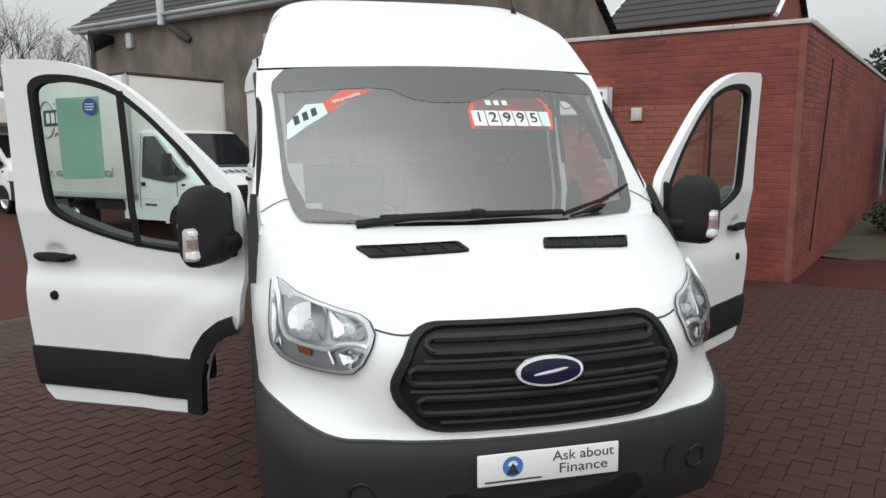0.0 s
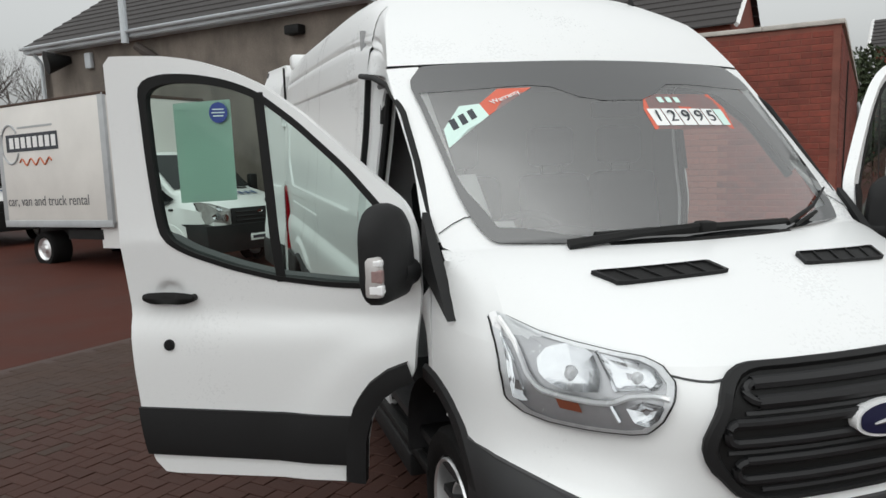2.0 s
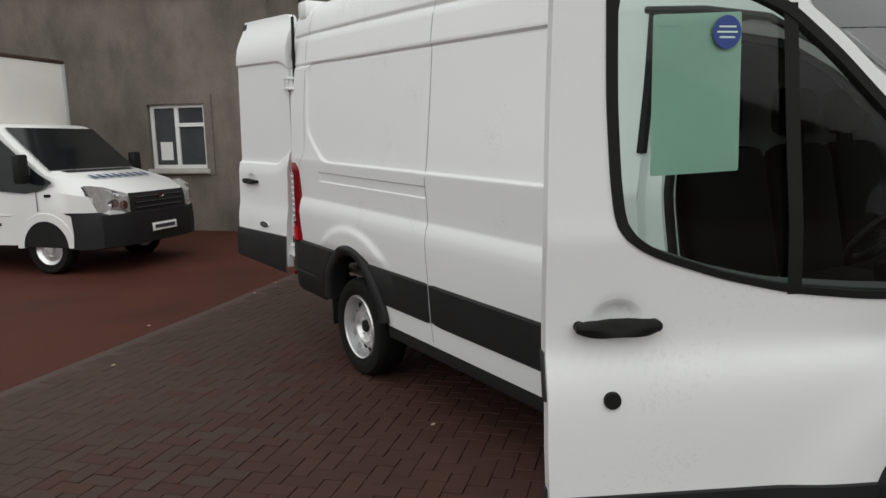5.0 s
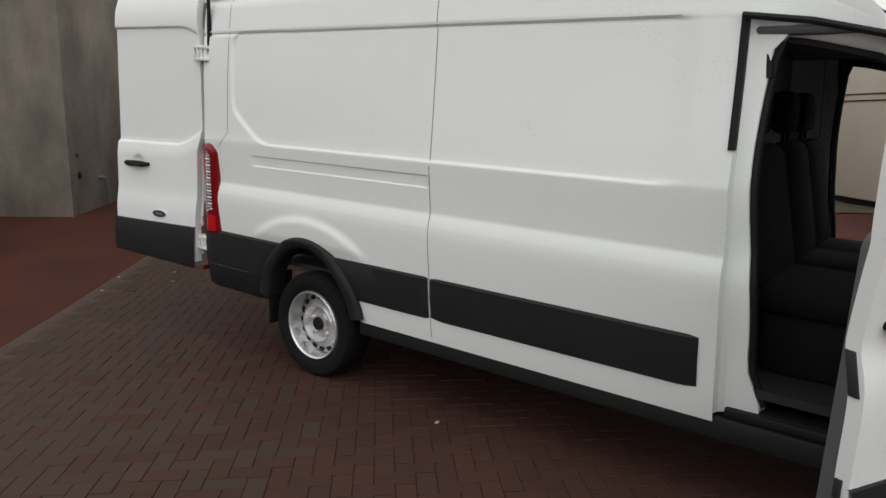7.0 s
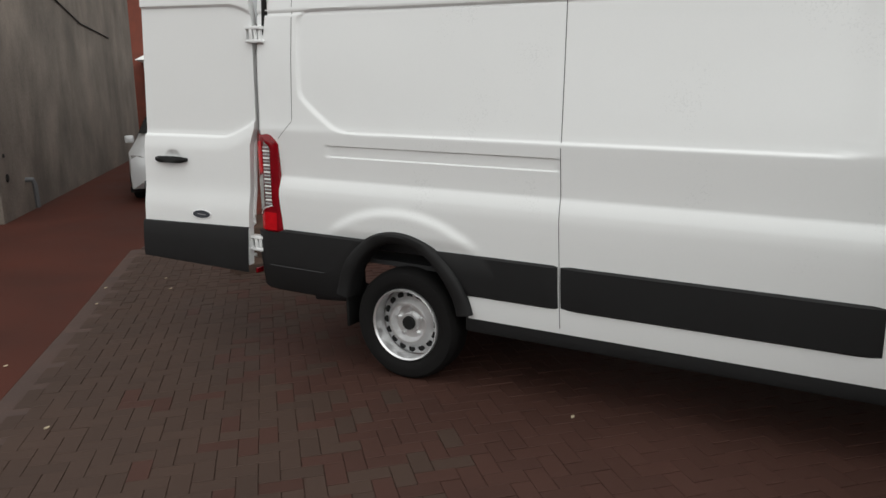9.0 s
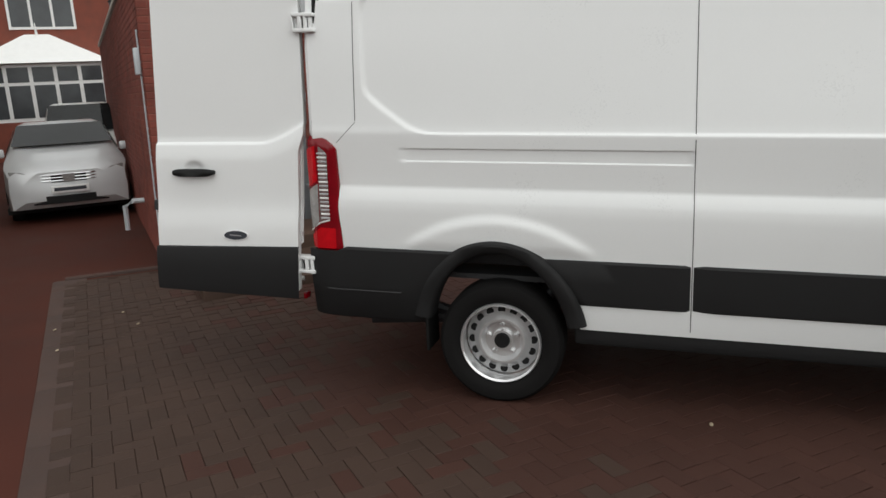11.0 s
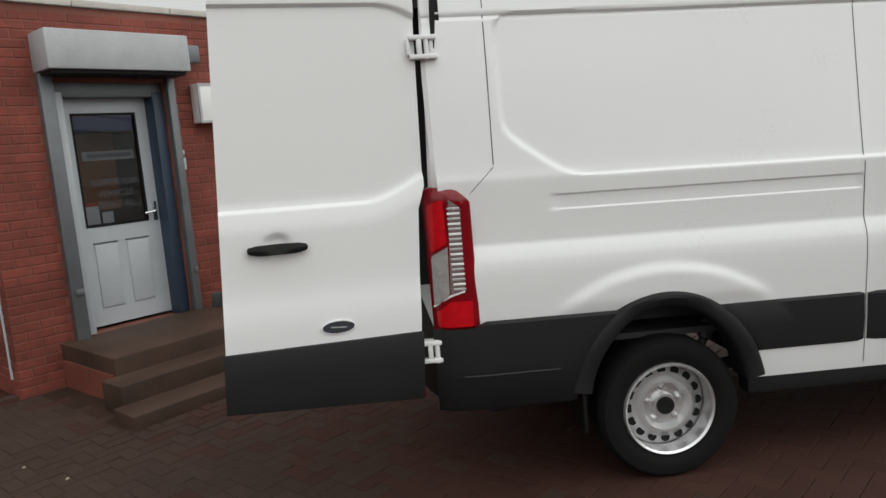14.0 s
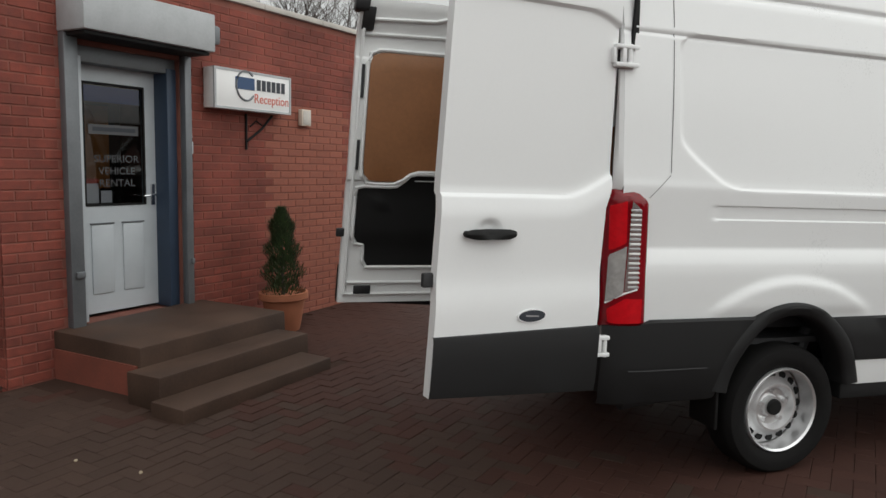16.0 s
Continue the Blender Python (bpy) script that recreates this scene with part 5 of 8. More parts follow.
# rear doors; a along the door from the hinge, o out of its outer face
def rear_door(s, turn):
    D = Vector((s * math.sin(turn), math.cos(turn), 0))
    N = Vector((s * math.cos(turn), -math.sin(turn), 0))

    def at(a, z, o=0.0):
        top = sstep(2.25, 2.64, z)
        o2 = o - 0.10 * top ** 2
        zr = 1.443 + 0.125 * max(0.0, (0.27 - a) / 0.27) ** 1.4
        zt = 2.268 - 0.10 * max(0.0, (0.26 - a) / 0.26) ** 2.2
        o2 -= 0.017 * sstep(zr - 0.004, zr + 0.012, z) * sstep(zt + 0.008, zt - 0.010, z) * sstep(-0.01, 0.05, a)
        o2 += 0.018 * sstep(zr + 0.05, zr - 0.10, z) + 0.02 * sstep(1.12, 0.95, z)
        o2 -= 0.020 * sstep(1.0, 0.35, math.hypot((a - 0.67) / 0.066, (z - 1.302) / 0.052))
        return Vector((s * 0.990, 5.868 - 0.078 * (z - 0.7), z - 0.010)) + D * a + N * o2

    OUT = rounded([(0.02, 0.60), (0.02, 2.40), (0.05, 2.60), (0.14, 2.69), (0.90, 2.72), (0.905, 0.60)], [0.03, 0.1, 0.1, 0.08, 0.03, 0.03])
    bm = bmesh.new()
    As = [0.0, 0.015, 0.03, 0.045, 0.06, 0.075, 0.09, 0.105, 0.12, 0.135, 0.15, 0.165, 0.18, 0.20, 0.22, 0.24, 0.26, 0.28, 0.32, 0.40, 0.5, 0.56, 0.59, 0.605, 0.62, 0.64, 0.66, 0.68, 0.70, 0.72, 0.735, 0.75, 0.8, 0.87, 0.90]
    Zs = [0.60, 0.63, 0.70, 0.80, 0.86, 0.90, 0.95, 1.0, 1.05, 1.10, 1.16, 1.22, 1.24, 1.255, 1.27, 1.285, 1.30, 1.315, 1.33, 1.345, 1.36, 1.38, 1.40, 1.42, 1.43] + [round(v, 4) for v in np.arange(1.436, 1.60, 0.006)] + [1.62, 1.66, 1.70, 1.8, 1.9, 2.0, 2.08] + [round(v, 4) for v in np.arange(2.12, 2.29, 0.007)] + [2.30, 2.34, 2.4, 2.46, 2.52, 2.58, 2.60, 2.62, 2.64]

    def lim(a, z):
        zt = 2.64 - 0.12 * max(0, (0.14 - a) / 0.14) ** 2
        a0 = float(np.interp(z, [1.40, 1.46, 1.50, 2.30, 2.64], [0.062, 0.045, 0.034, 0.068, 0.075]))
        return at(a0 + a * (1 - a0 / 0.9), min(z, zt))
    front = [[lim(a, z) for a in As] for z in Zs]
    sheet(bm, front)
    V = bm.verts
    rim = [(a, 0.60) for a in As] + [(0.90, z) for z in Zs] + [(a, 2.64) for a in As[::-1]] + [(0.0, z) for z in Zs[::-1]]
    rows = [[lim(a, z) for a, z in rim], [lim(a, z) - N * 0.055 for a, z in rim]]
    sheet(bm, rows)
    bmesh.ops.remove_doubles(bm, verts=bm.verts, dist=0.0005)
    door = vp("rear_door", bm, PAINT, label="white rear door swung open")
    bm = bmesh.new()
    sheet(bm, [[lim(a, z) - N * 0.055 for a in As] for z in Zs])
    vp("inner_skin", bm, PAINT_IN, door)
    # inner frame relief, plywood and black lower card
    for (a0, z0, a1, z1, c_, mt, nm) in ((0.10, 1.53, 0.80, 2.31, 0.09, PLY, "plywood_panel"), (0.08, 0.86, 0.82, 1.43, 0.03, RUBBER, "black_door_card")):
        bm = bmesh.new()
        lo = resample(rounded([(a0, z0), (a1 - 0.34, z0), (a1 - 0.26, z0 - 0.085), (a1, z0 - 0.085), (a1, z1), (a0, z1)] if nm[0] == "p" else [(a0, z0), (a1 - 0.08, z0), (a1 - 0.08, z0 + 0.16), (a1, z0 + 0.16), (a1, z1 - 0.03), (a1 - 0.28, z1 - 0.03), (a1 - 0.36, z1 + 0.06), (a0, z1 + 0.06)], c_), 48)
        cc = ((a0 + a1) / 2, (z0 + z1) / 2)
        fill(bm, lo, lambda a, z: at(a, z, 0) * 1.0 - N * 0.066, 7, cc, back=lambda a, z: at(a, z, 0) - N * 0.05)
        vp(nm, bm, mt, door, "brown plywood lining" if nm[0] == "p" else "", 40)
        bm = bmesh.new()
        tube(bm, [at(a, z, 0) - N * 0.064 for a, z in [(cc[0] + (p[0] - cc[0]) * 1.05, cc[1] + (p[1] - cc[1]) * 1.04) for p in lo]], 0.014, 6, True)
        vp("panel_frame", bm, PAINT_IN, door)
    for lo in ([(0.05, 2.44), (0.85, 2.42)], [(0.03, 2.56), (0.30, 2.56), (0.36, 2.53), (0.86, 2.51)], [(0.05, 0.74), (0.85, 0.74)], [(0.05, 0.66), (0.86, 0.66)], [(0.865, 0.66), (0.865, 2.60)]):
        bm = bmesh.new()
        tube(bm, [at(a, z, 0) - N * 0.062 for a, z in resample(lo, 8, False)], 0.012, 6)
        vp("inner_rib", bm, PAINT_IN, door)
    for nm, lo, hi, bv in (("door_slot", (0.835, -0.068, 2.0), (0.855, -0.06, 2.22), 0), ("door_slot", (0.835, -0.068, 1.52), (0.855, -0.06, 1.72), 0), ("latch_plate", (0.68, -0.075, 0.66), (0.80, -0.06, 0.72), 0.004), ("upper_latch", (0.80, -0.09, 2.44), (0.88, -0.05, 2.58), 0.01), ("top_bolt", (0.845, -0.10, 2.55), (0.94, 0.0, 2.64), 0.015), ("edge_bolt", (0.89, -0.06, 1.06), (0.945, -0.03, 1.12), 0.008)):
        bm = bmesh.new()
        bx(bm, lo, hi, bv)
        for v in bm.verts:
            v.co = at(v.co.x, v.co.z, 0) + N * v.co.y
        vp(nm, bm, DARKMETAL, door)
    # lower black moulding
    bm = bmesh.new()
    P = []
    for z, o in ((0.60, 0.0), (0.604, 0.014), (0.64, 0.02), (0.75, 0.021), (0.84, 0.018), (0.858, 0.012), (0.86, -0.002)):
        P.append([at(a, z - 0.055 * (1 - a / 0.9) * sstep(0.80, 0.62, z), o) for a in (0.056, 0.061, 0.09, 0.2, 0.4, 0.6, 0.8, 0.875, 0.903, 0.908)])
    sheet(bm, P)
    vp("door_moulding", bm, BLACK, door)
    bm = bmesh.new()
    P = []
    for t in np.linspace(0, 1, 14):
        a, o = 0.55 + 0.24 * t, 0.022 + 0.02 * math.sin(t * math.pi)
        hh = 0.023 * (0.55 + 0.45 * math.sin(min(1, t * 5, (1 - t) * 5) * math.pi / 2))
        P.append([at(a, 1.285 + hh * math.sin(q), o + 0.010 * math.cos(q)) for q in np.linspace(0, 2 * math.pi, 11)])
    sheet(bm, P)
    for a in (0.56, 0.78):
        cyl(bm, at(a, 1.285, -0.02), at(a, 1.285, 0.028), 0.014, seg=10)
    vp("door_handle", bm, RUBBER, door, "black plastic pull handle")
    bm = bmesh.new()
    fill(bm, [(0.67 + 0.066 * math.cos(t), 1.302 + 0.052 * math.sin(t)) for t in np.linspace(0, 2 * math.pi, 28, endpoint=False)], lambda a, z: at(a, z, 0.0022), 6)
    vp("handle_cup", bm, PAINT, door)
    bm = bmesh.new()
    OVL = [(0.43 + 0.074 * math.cos(t), 0.925 + 0.031 * math.sin(t)) for t in np.linspace(0, 2 * math.pi, 32, endpoint=False)]
    fill(bm, OVL, lambda a, z: at(a, z, 0.006), 1, back=lambda a, z: at(a, z, -0.002))
    vp("badge_rim", bm, LAMPBRIGHT, door)
    bm = bmesh.new()
    fill(bm, [(0.43 + (a - 0.43) * 0.93, 0.925 + (z - 0.925) * 0.83) for a, z in OVL], lambda a, z: at(a, z, 0.008), 1)
    vp("badge_field", bm, INK, door, "dark oval badge")
    bm = bmesh.new()
    sheet(bm, [[at(0.43 + d, 0.925 + e + 0.08 * d, 0.0095) for d in (-0.034, 0.034)] for e in (-0.003, 0.003)])
    vp("badge_scroll", bm, LAMPGREY, door, smooth=0)
    return door


rear_door(-1, radians(8.9))
rear_door(1, radians(0.5))

# cab: floor, dash, wheel, seats
bm = bmesh.new()
bx(bm, (-0.93, 0.95, 0.60), (0.93, 2.40, 0.64))
vp("cab_floor", bm, CABIN, smooth=0)
for s in (-1, 1):
    bm = bmesh.new()
    bx(bm, (min(s * 0.80, s * 0.955), 1.28, 0.485), (max(s * 0.80, s * 0.955), 2.16, 0.53), 0.01)
    for k in range(4):
        bx(bm, (min(s * (0.82 + 0.03 * k), s * (0.835 + 0.03 * k)), 1.32, 0.53), (max(s * (0.82 + 0.03 * k), s * (0.835 + 0.03 * k)), 2.10, 0.537))
    vp("step_tread", bm, RUBBER)
bm = bmesh.new()
P = []
for x in np.linspace(-0.90, 0.90, 24):
    y_ = 0.22 * x * x
    b = 0.12 * math.exp(-((x + 0.42) / 0.25) ** 2)
    P.append([(x, 0.84 + y_, 1.43), (x, 1.02 + y_ * 0.6, 1.455), (x, 1.17, 1.46 + 0.4 * b), (x, 1.30, 1.43 + 0.3 * b), (x, 1.36, 1.35), (x, 1.33, 1.15), (x, 1.28, 1.0), (x, 1.12, 0.92), (x, 1.05, 0.64)])
sheet(bm, P)
vp("dashboard", bm, CABIN, label="dark grey moulded dashboard")
bm = bmesh.new()
c0 = Vector((-0.42, 1.52, 1.40))
ax = Vector((0, -0.72, -0.69)).normalized()
sx_, ux_ = Vector((1, 0, 0)), Vector((1, 0, 0)).cross(ax)
tube(bm, [c0 + 0.19 * (math.cos(t) * sx_ + math.sin(t) * ux_) for t in np.linspace(0, 2 * math.pi, 28, endpoint=False)], 0.016, 8, True)
for t in (0.2, math.pi - 0.2, -math.pi / 2):
    tube(bm, [c0 + ax * 0.03, c0 + 0.185 * (math.cos(t) * sx_ + math.sin(t) * ux_)], 0.018, 6)
lathe(bm, [(0.0, 0.0), (0.06, 0.01), (0.075, 0.04), (0.0, 0.06)], c0, "z", 16)
tube(bm, [c0, c0 + ax * 0.3], 0.045, 8)
vp("steering_wheel", bm, RUBBER)


def seat(cx, w):
    bm = bmesh.new()
    bx(bm, (cx - w / 2, 1.62, 0.92), (cx + w / 2, 2.12, 1.08), 0.05)
    st_ = vp("cab_seat", bm, CLOTH, label="black cloth cab seat")
    bm = bmesh.new()
    vs = bx(bm, (cx - w / 2, -0.07, 0.0), (cx + w / 2, 0.07, 0.64), 0.06)
    bmesh.ops.transform(bm, matrix=pose(0, 2.12, 1.03, -10), verts=bm.verts)
    vp("backrest", bm, CLOTH, st_)
    bm = bmesh.new()
    bx(bm, (cx - 0.14, 2.20, 1.70), (cx + 0.14, 2.30, 1.92), 0.045)
    cyl(bm, (cx - 0.06, 2.24, 1.6), (cx - 0.06, 2.24, 1.75), 0.008)
    cyl(bm, (cx + 0.06, 2.24, 1.6), (cx + 0.06, 2.24, 1.75), 0.008)
    vp("headrest", bm, CLOTH, st_)
    bm = bmesh.new()
    bx(bm, (cx - w / 2 + 0.03, 1.66, 0.64), (cx + w / 2 - 0.03, 2.10, 0.93), 0.03)
    vp("seat_base", bm, CLOTH, st_)


seat(-0.46, 0.50)
seat(0.12, 0.42)
seat(0.56, 0.42)
bm = bmesh.new()
bx(bm, (-0.88, 1.75, 2.12), (0.88, 2.40, 2.16), 0.02)
vp("headlining", bm, CABIN2)
bm = bmesh.new()
tube(bm, [(0.0, 1.40, 2.08), (0.0, 1.36, 2.0)], 0.012, 6)
bx(bm, (-0.12, 1.35, 1.94), (0.12, 1.37, 2.01), 0.012)
vp("rear_view_mirror", bm, RUBBER)

# ---- the yard ----
BRICK = mat("red_facing_brick", (0.205, 0.048, 0.032), 0.8, vary=0.22, scale=14, fine=120, bump=0.5, spread=0.13)
BRICK_ST = mat("red_facing_brick_joined", (0.205, 0.048, 0.032), 0.8, vary=0.22, scale=14, fine=120, bump=0.5, spread=0.13, island=True)
MORTAR = mat("mortar", (0.22, 0.080, 0.058), 0.9, vary=0.2, scale=4, fine=150, bump=0.4)
PATCH = mat("pale_red_patch_brick", (0.275, 0.088, 0.056), 0.8, vary=0.2, scale=14, fine=120, bump=0.5, spread=0.10)
CONCRETE = mat("weathered_concrete", (0.062, 0.036, 0.025), 0.65, vary=0.38, scale=3, fine=60, bump=0.4, spec=0.3)
COPING = mat("pale_coping_stone", (0.50, 0.47, 0.43), 0.8, vary=0.2, scale=5, fine=80, bump=0.3)
RENDER = mat("grey_cement_render", (0.172, 0.146, 0.124), 0.9, vary=0.42, scale=0.8, fine=35, bump=0.4)
stains(RENDER, 0.9, 0.66, 1.14, 0.5)
for m_ in (BRICK, BRICK_ST, MORTAR):
    stains(m_, 1.3, 0.74, 1.16, 1.6)
TARMAC = mat("red_tarmac", (0.062, 0.0165, 0.010), 0.75, vary=0.3, scale=0.9, fine=220, bump=0.6, spec=0.2)
EARTH = mat("mossy_earth", (0.06, 0.05, 0.025), 0.9, vary=0.4, scale=2, fine=60, bump=0.6)
PAVER_R = mat("red_brown_paver", (0.052, 0.0225, 0.0165), 0.70, vary=0.17, scale=1.2, fine=160, bump=0.4, spread=0.08, spec=0.24)
PAVER_RS = mat("red_brown_paver_joined", (0.052, 0.0225, 0.0165), 0.70, vary=0.17, scale=1.2, fine=160, bump=0.4, spread=0.08, island=True, spec=0.24)
PAVER_GS = mat("grey_brown_paver_joined", (0.050, 0.0295, 0.0220), 0.70, vary=0.17, scale=1.2, fine=160, bump=0.4, spread=0.08, island=True, spec=0.24)
PAVER_G = mat("grey_brown_paver", (0.050, 0.0295, 0.0220), 0.70, vary=0.17, scale=1.2, fine=160, bump=0.4, spread=0.08, spec=0.24)
JOINT = mat("paving_joint", (0.046, 0.025, 0.018), 0.9, vary=0.3, scale=3, fine=150, bump=0.4, spec=0.2)
GALV = mat("galvanised_steel", (0.17, 0.18, 0.19), 0.5, 0.5, vary=0.15, fine=60)
SHUTTER = mat("pale_grey_shutter_box", (0.40, 0.415, 0.425), 0.5, vary=0.12, fine=60)
LETTERING = mat("dull_white_lettering", (0.085, 0.085, 0.09), 0.5, vary=0.1)
UPVC = mat("white_upvc", (0.50, 0.535, 0.56), 0.35, vary=0.05)
BLUEFRAME = mat("blue_painted_frame", (0.030, 0.050, 0.085), 0.5, vary=0.15)
SLATE = mat("dark_roof_tiles", (0.034, 0.030, 0.029), 0.8, vary=0.3, scale=6, fine=50, bump=0.5)
ROOMDARK = mat("dim_room", (0.10, 0.085, 0.075), 0.9, vary=0.3, scale=2)
TERRACOTTA = mat("terracotta", (0.34, 0.12, 0.06), 0.75, vary=0.15, fine=80, bump=0.2)
LEAF = mat("dark_conifer_green", (0.035, 0.06, 0.018), 0.8, vary=0.4, scale=9, fine=60, island=True, spread=0.4)
HEDGE = mat("dark_hedge_leaf", (0.035, 0.05, 0.02), 0.8, vary=0.4, scale=4, fine=40, island=True, spread=0.4)
BARK = mat("wet_grey_bark", (0.075, 0.062, 0.055), 0.9, vary=0.3, scale=4, fine=40, bump=0.4)
CREAM = mat("cream_painted_panel", (0.62, 0.545, 0.46), 0.6, vary=0.06, scale=1.5)
OLDBRICK = mat("house_brick", (0.20, 0.055, 0.035), 0.85, vary=0.25, scale=3, fine=60, bump=0.3)
ORANGE = mat("orange_room_panel", (0.55, 0.22, 0.06), 0.5, vary=0.25, scale=5)
DIMGLASS = glass("shop_door_glass", (0.45, 0.47, 0.50), 1.5, 1.6)
HOUSEPANE = mat("dark_window_pane", (0.06, 0.065, 0.07), 0.08, vary=0.3, scale=1.5)

GRID = 48.2
SLOPE = math.atan(0.028)
LEVEL = Matrix.Translation((0, 8, 0)) @ Matrix.Rotation(SLOPE, 4, "X") @ Matrix.Translation((0, -8, 0)) @ pose(0, 0, 0, 0, 0, -GRID)
FLAT = pose(0, 0, 0, 0, 0, -GRID)
UX, VX = Vector((math.cos(radians(GRID)), -math.sin(radians(GRID)), 0)), Vector((math.sin(radians(GRID)), math.cos(radians(GRID)), 0))


def gz(x, y):
    """The yard's height: falling away gently past the van's nose, rising behind its tail."""
    d, e = y - 7.6, min(10.0, AXLE_R - y)
    u, v = x * UX.x + y * UX.y, x * VX.x + y * VX.y
    heap = 0.040 * math.exp(-((u + 4.4) / 1.5) ** 2 - ((v - 6.2) / 0.9) ** 2)  # worn ground banked up round the steps
    return heap + (0.028 * d * d / (d + 0.8) if d > 0 else 0.0) - (FALL * e * e / (e + 0.8) if e > 0 else 0.0)


def uv(u, v, z=0.0):
    p = UX * u + VX * v
    return Vector((p.x, p.y, gz(p.x, p.y) + z))


def lev(u, v, z=0.0):
    return LEVEL @ Vector((u, v, z))


# ground: one sheet to the horizon, let down by the paving's thickness where blocks lie on it
PU0, PU1, PV0, PV1 = -6.60, 6.5, -6.0, 7.44
bm = bmesh.new()
gu = [-900, -300, -120, -60, -40, -30, -24, -20, -17, -14, -12, -10, -8.7, -7.5, PU0 - 0.02, PU0 + 0.02, -5.5, -4, -2, 0, 2, 4, PU1 - 0.02, PU1 + 0.02, 8, 12, 18, 26, 40, 60, 120, 300, 900]
gv = [-900, -300, -120, -60, -40, -25, -15, -10, PV0 - 0.02, PV0 + 0.02, -4, -2, 0, 2, 4, 5, 6, 7, PV1 - 0.02, PV1 + 0.02, 8.5, 9.5, 11, 13, 15, 18, 22, 28, 40, 60, 120, 300, 900]


def ground_at(u, v):
    p = uv(u, v)
    p.z = min(p.z, 1.2) - (0.030 if PU0 < u < PU1 and PV0 < v < PV1 else 0.002)
    return p


sheet(bm, [[ground_at(u, v) for u in gu] for v in gv])
ground = tagged(part("ground", bm, TARMAC, smooth=0), "dark red damp tarmac yard", "ground", kind="structure")

# paving bed and kerbs
bm = bmesh.new()
us, vs_ = list(np.linspace(-6.5, 6.48, 20)), list(np.linspace(-5.98, 7.36, 30))
sheet(bm, [[uv(u, v, -0.007) for u in us] for v in vs_])
pavement = tagged(part("pavement", bm, JOINT, smooth=0), "herringbone block paving, red-brown and grey", "pavement", kind="structure")
KERB = mat("grey_kerb_stone", (0.056, 0.030, 0.023), 0.75, vary=0.25, scale=4, fine=90, bump=0.4, spread=0.12)


def stone(name, u0, u1, v0, v1, h, material, parent):
    """One kerb stone on the yard, with worn arrises."""
    bm = bmesh.new()
    bx(bm, (u0, v0, -0.05), (u1, v1, h), 0.002)
    for w in bm.verts:
        w.co = uv(w.co.x, w.co.y, w.co.z)
    return part(name, bm, material, parent)


v = -4.0
while v < 7.48:
    stone("kerb_stone", -6.63, -6.30, v + 0.0005, min(v + 0.9145, 7.53), -0.004, KERB, pavement)
    v += 0.915
u = -6.5
while u < -5.5:
    stone("kerb_stone", u, min(u + 0.44, -5.46), 7.44, 7.54, 0.012, KERB, pavement)
    u += 0.445

# reception building, in grid coordinates: x along its front, y into it
hall = root("reception_building", "low flat-roofed red brick reception building", "building", m=LEVEL)


def hp(name, bm, material, parent=None, label="", smooth=35):
    return part(name, bm, material, parent or hall, label, smooth)


W0, W1, WV, DEEP, TOP = -5.52, -0.39, 7.38, 20.5, 3.13
D0, D1, DT = -4.95, -3.965, 2.52
bm = bmesh.new()
bx(bm, (W0, WV - 0.004, -0.3), (D0, WV + 0.25, TOP))
bx(bm, (D1, WV - 0.004, -0.3), (W1, WV + 0.25, TOP))
bx(bm, (D0, WV - 0.004, DT), (D1, WV + 0.25, TOP))
bx(bm, (D0, WV - 0.004, -0.3), (D1, WV + 0.25, 0.36))
front_wall = hp("front_wall", bm, MORTAR, smooth=0)
bm = bmesh.new()
bx(bm, (W0 - 0.004, WV + 0.25, -0.3), (W0 + 0.25, DEEP, TOP))
left_wall = hp("side_wall", bm, MORTAR, smooth=0)
bm = bmesh.new()
bx(bm, (W1 - 0.25, WV + 0.25, -0.3), (W1 + 0.004, DEEP, TOP))
right_wall = hp("side_wall", bm, MORTAR, smooth=0)
bm = bmesh.new()
bx(bm, (W0 + 0.25, DEEP - 0.25, -0.3), (W1 - 0.25, DEEP, TOP))
hp("back_wall", bm, OLDBRICK, smooth=0)
bm = bmesh.new()
bx(bm, (W0 + 0.02, WV + 0.02, TOP - 0.08), (W1 - 0.02, DEEP - 0.02, TOP + 0.002))
hp("roof_deck", bm, ROOMDARK, smooth=0)
bm = bmesh.new()
bx(bm, (W0 + 0.25, WV + 0.25, 0.30), (W1 - 0.25, DEEP - 0.25, 0.34))
hp("inner_floor", bm, ROOMDARK, smooth=0)
bm = bmesh.new()
bx(bm, (-5.2, WV + 1.6, 0.34), (-3.4, WV + 1.65, 3.0))
hp("inner_partition", bm, ROOMDARK, smooth=0)
for lo, hi in (((W0 - 0.04, WV - 0.04), (W1 + 0.04, WV + 0.27)), ((W0 - 0.04, WV + 0.275), (W0 + 0.27, DEEP)), ((W1 - 0.27, WV + 0.275), (W1 + 0.04, DEEP))):
    n = max(1, round(max(hi[0] - lo[0], hi[1] - lo[1]) / 0.9))
    for k in range(n):
        bm = bmesh.new()
        if hi[0] - lo[0] > hi[1] - lo[1]:
            s_ = (hi[0] - lo[0]) / n
            bx(bm, (lo[0] + s_ * k + 0.003, lo[1], TOP + 0.004), (lo[0] + s_ * (k + 1) - 0.003, hi[1], TOP + 0.058), 0.006)
        else:
            s_ = (hi[1] - lo[1]) / n
            bx(bm, (lo[0], lo[1] + s_ * k + 0.003, TOP + 0.004), (hi[0], lo[1] + s_ * (k + 1) - 0.003, TOP + 0.075), 0.008)
        hp("coping_stone", bm, COPING)

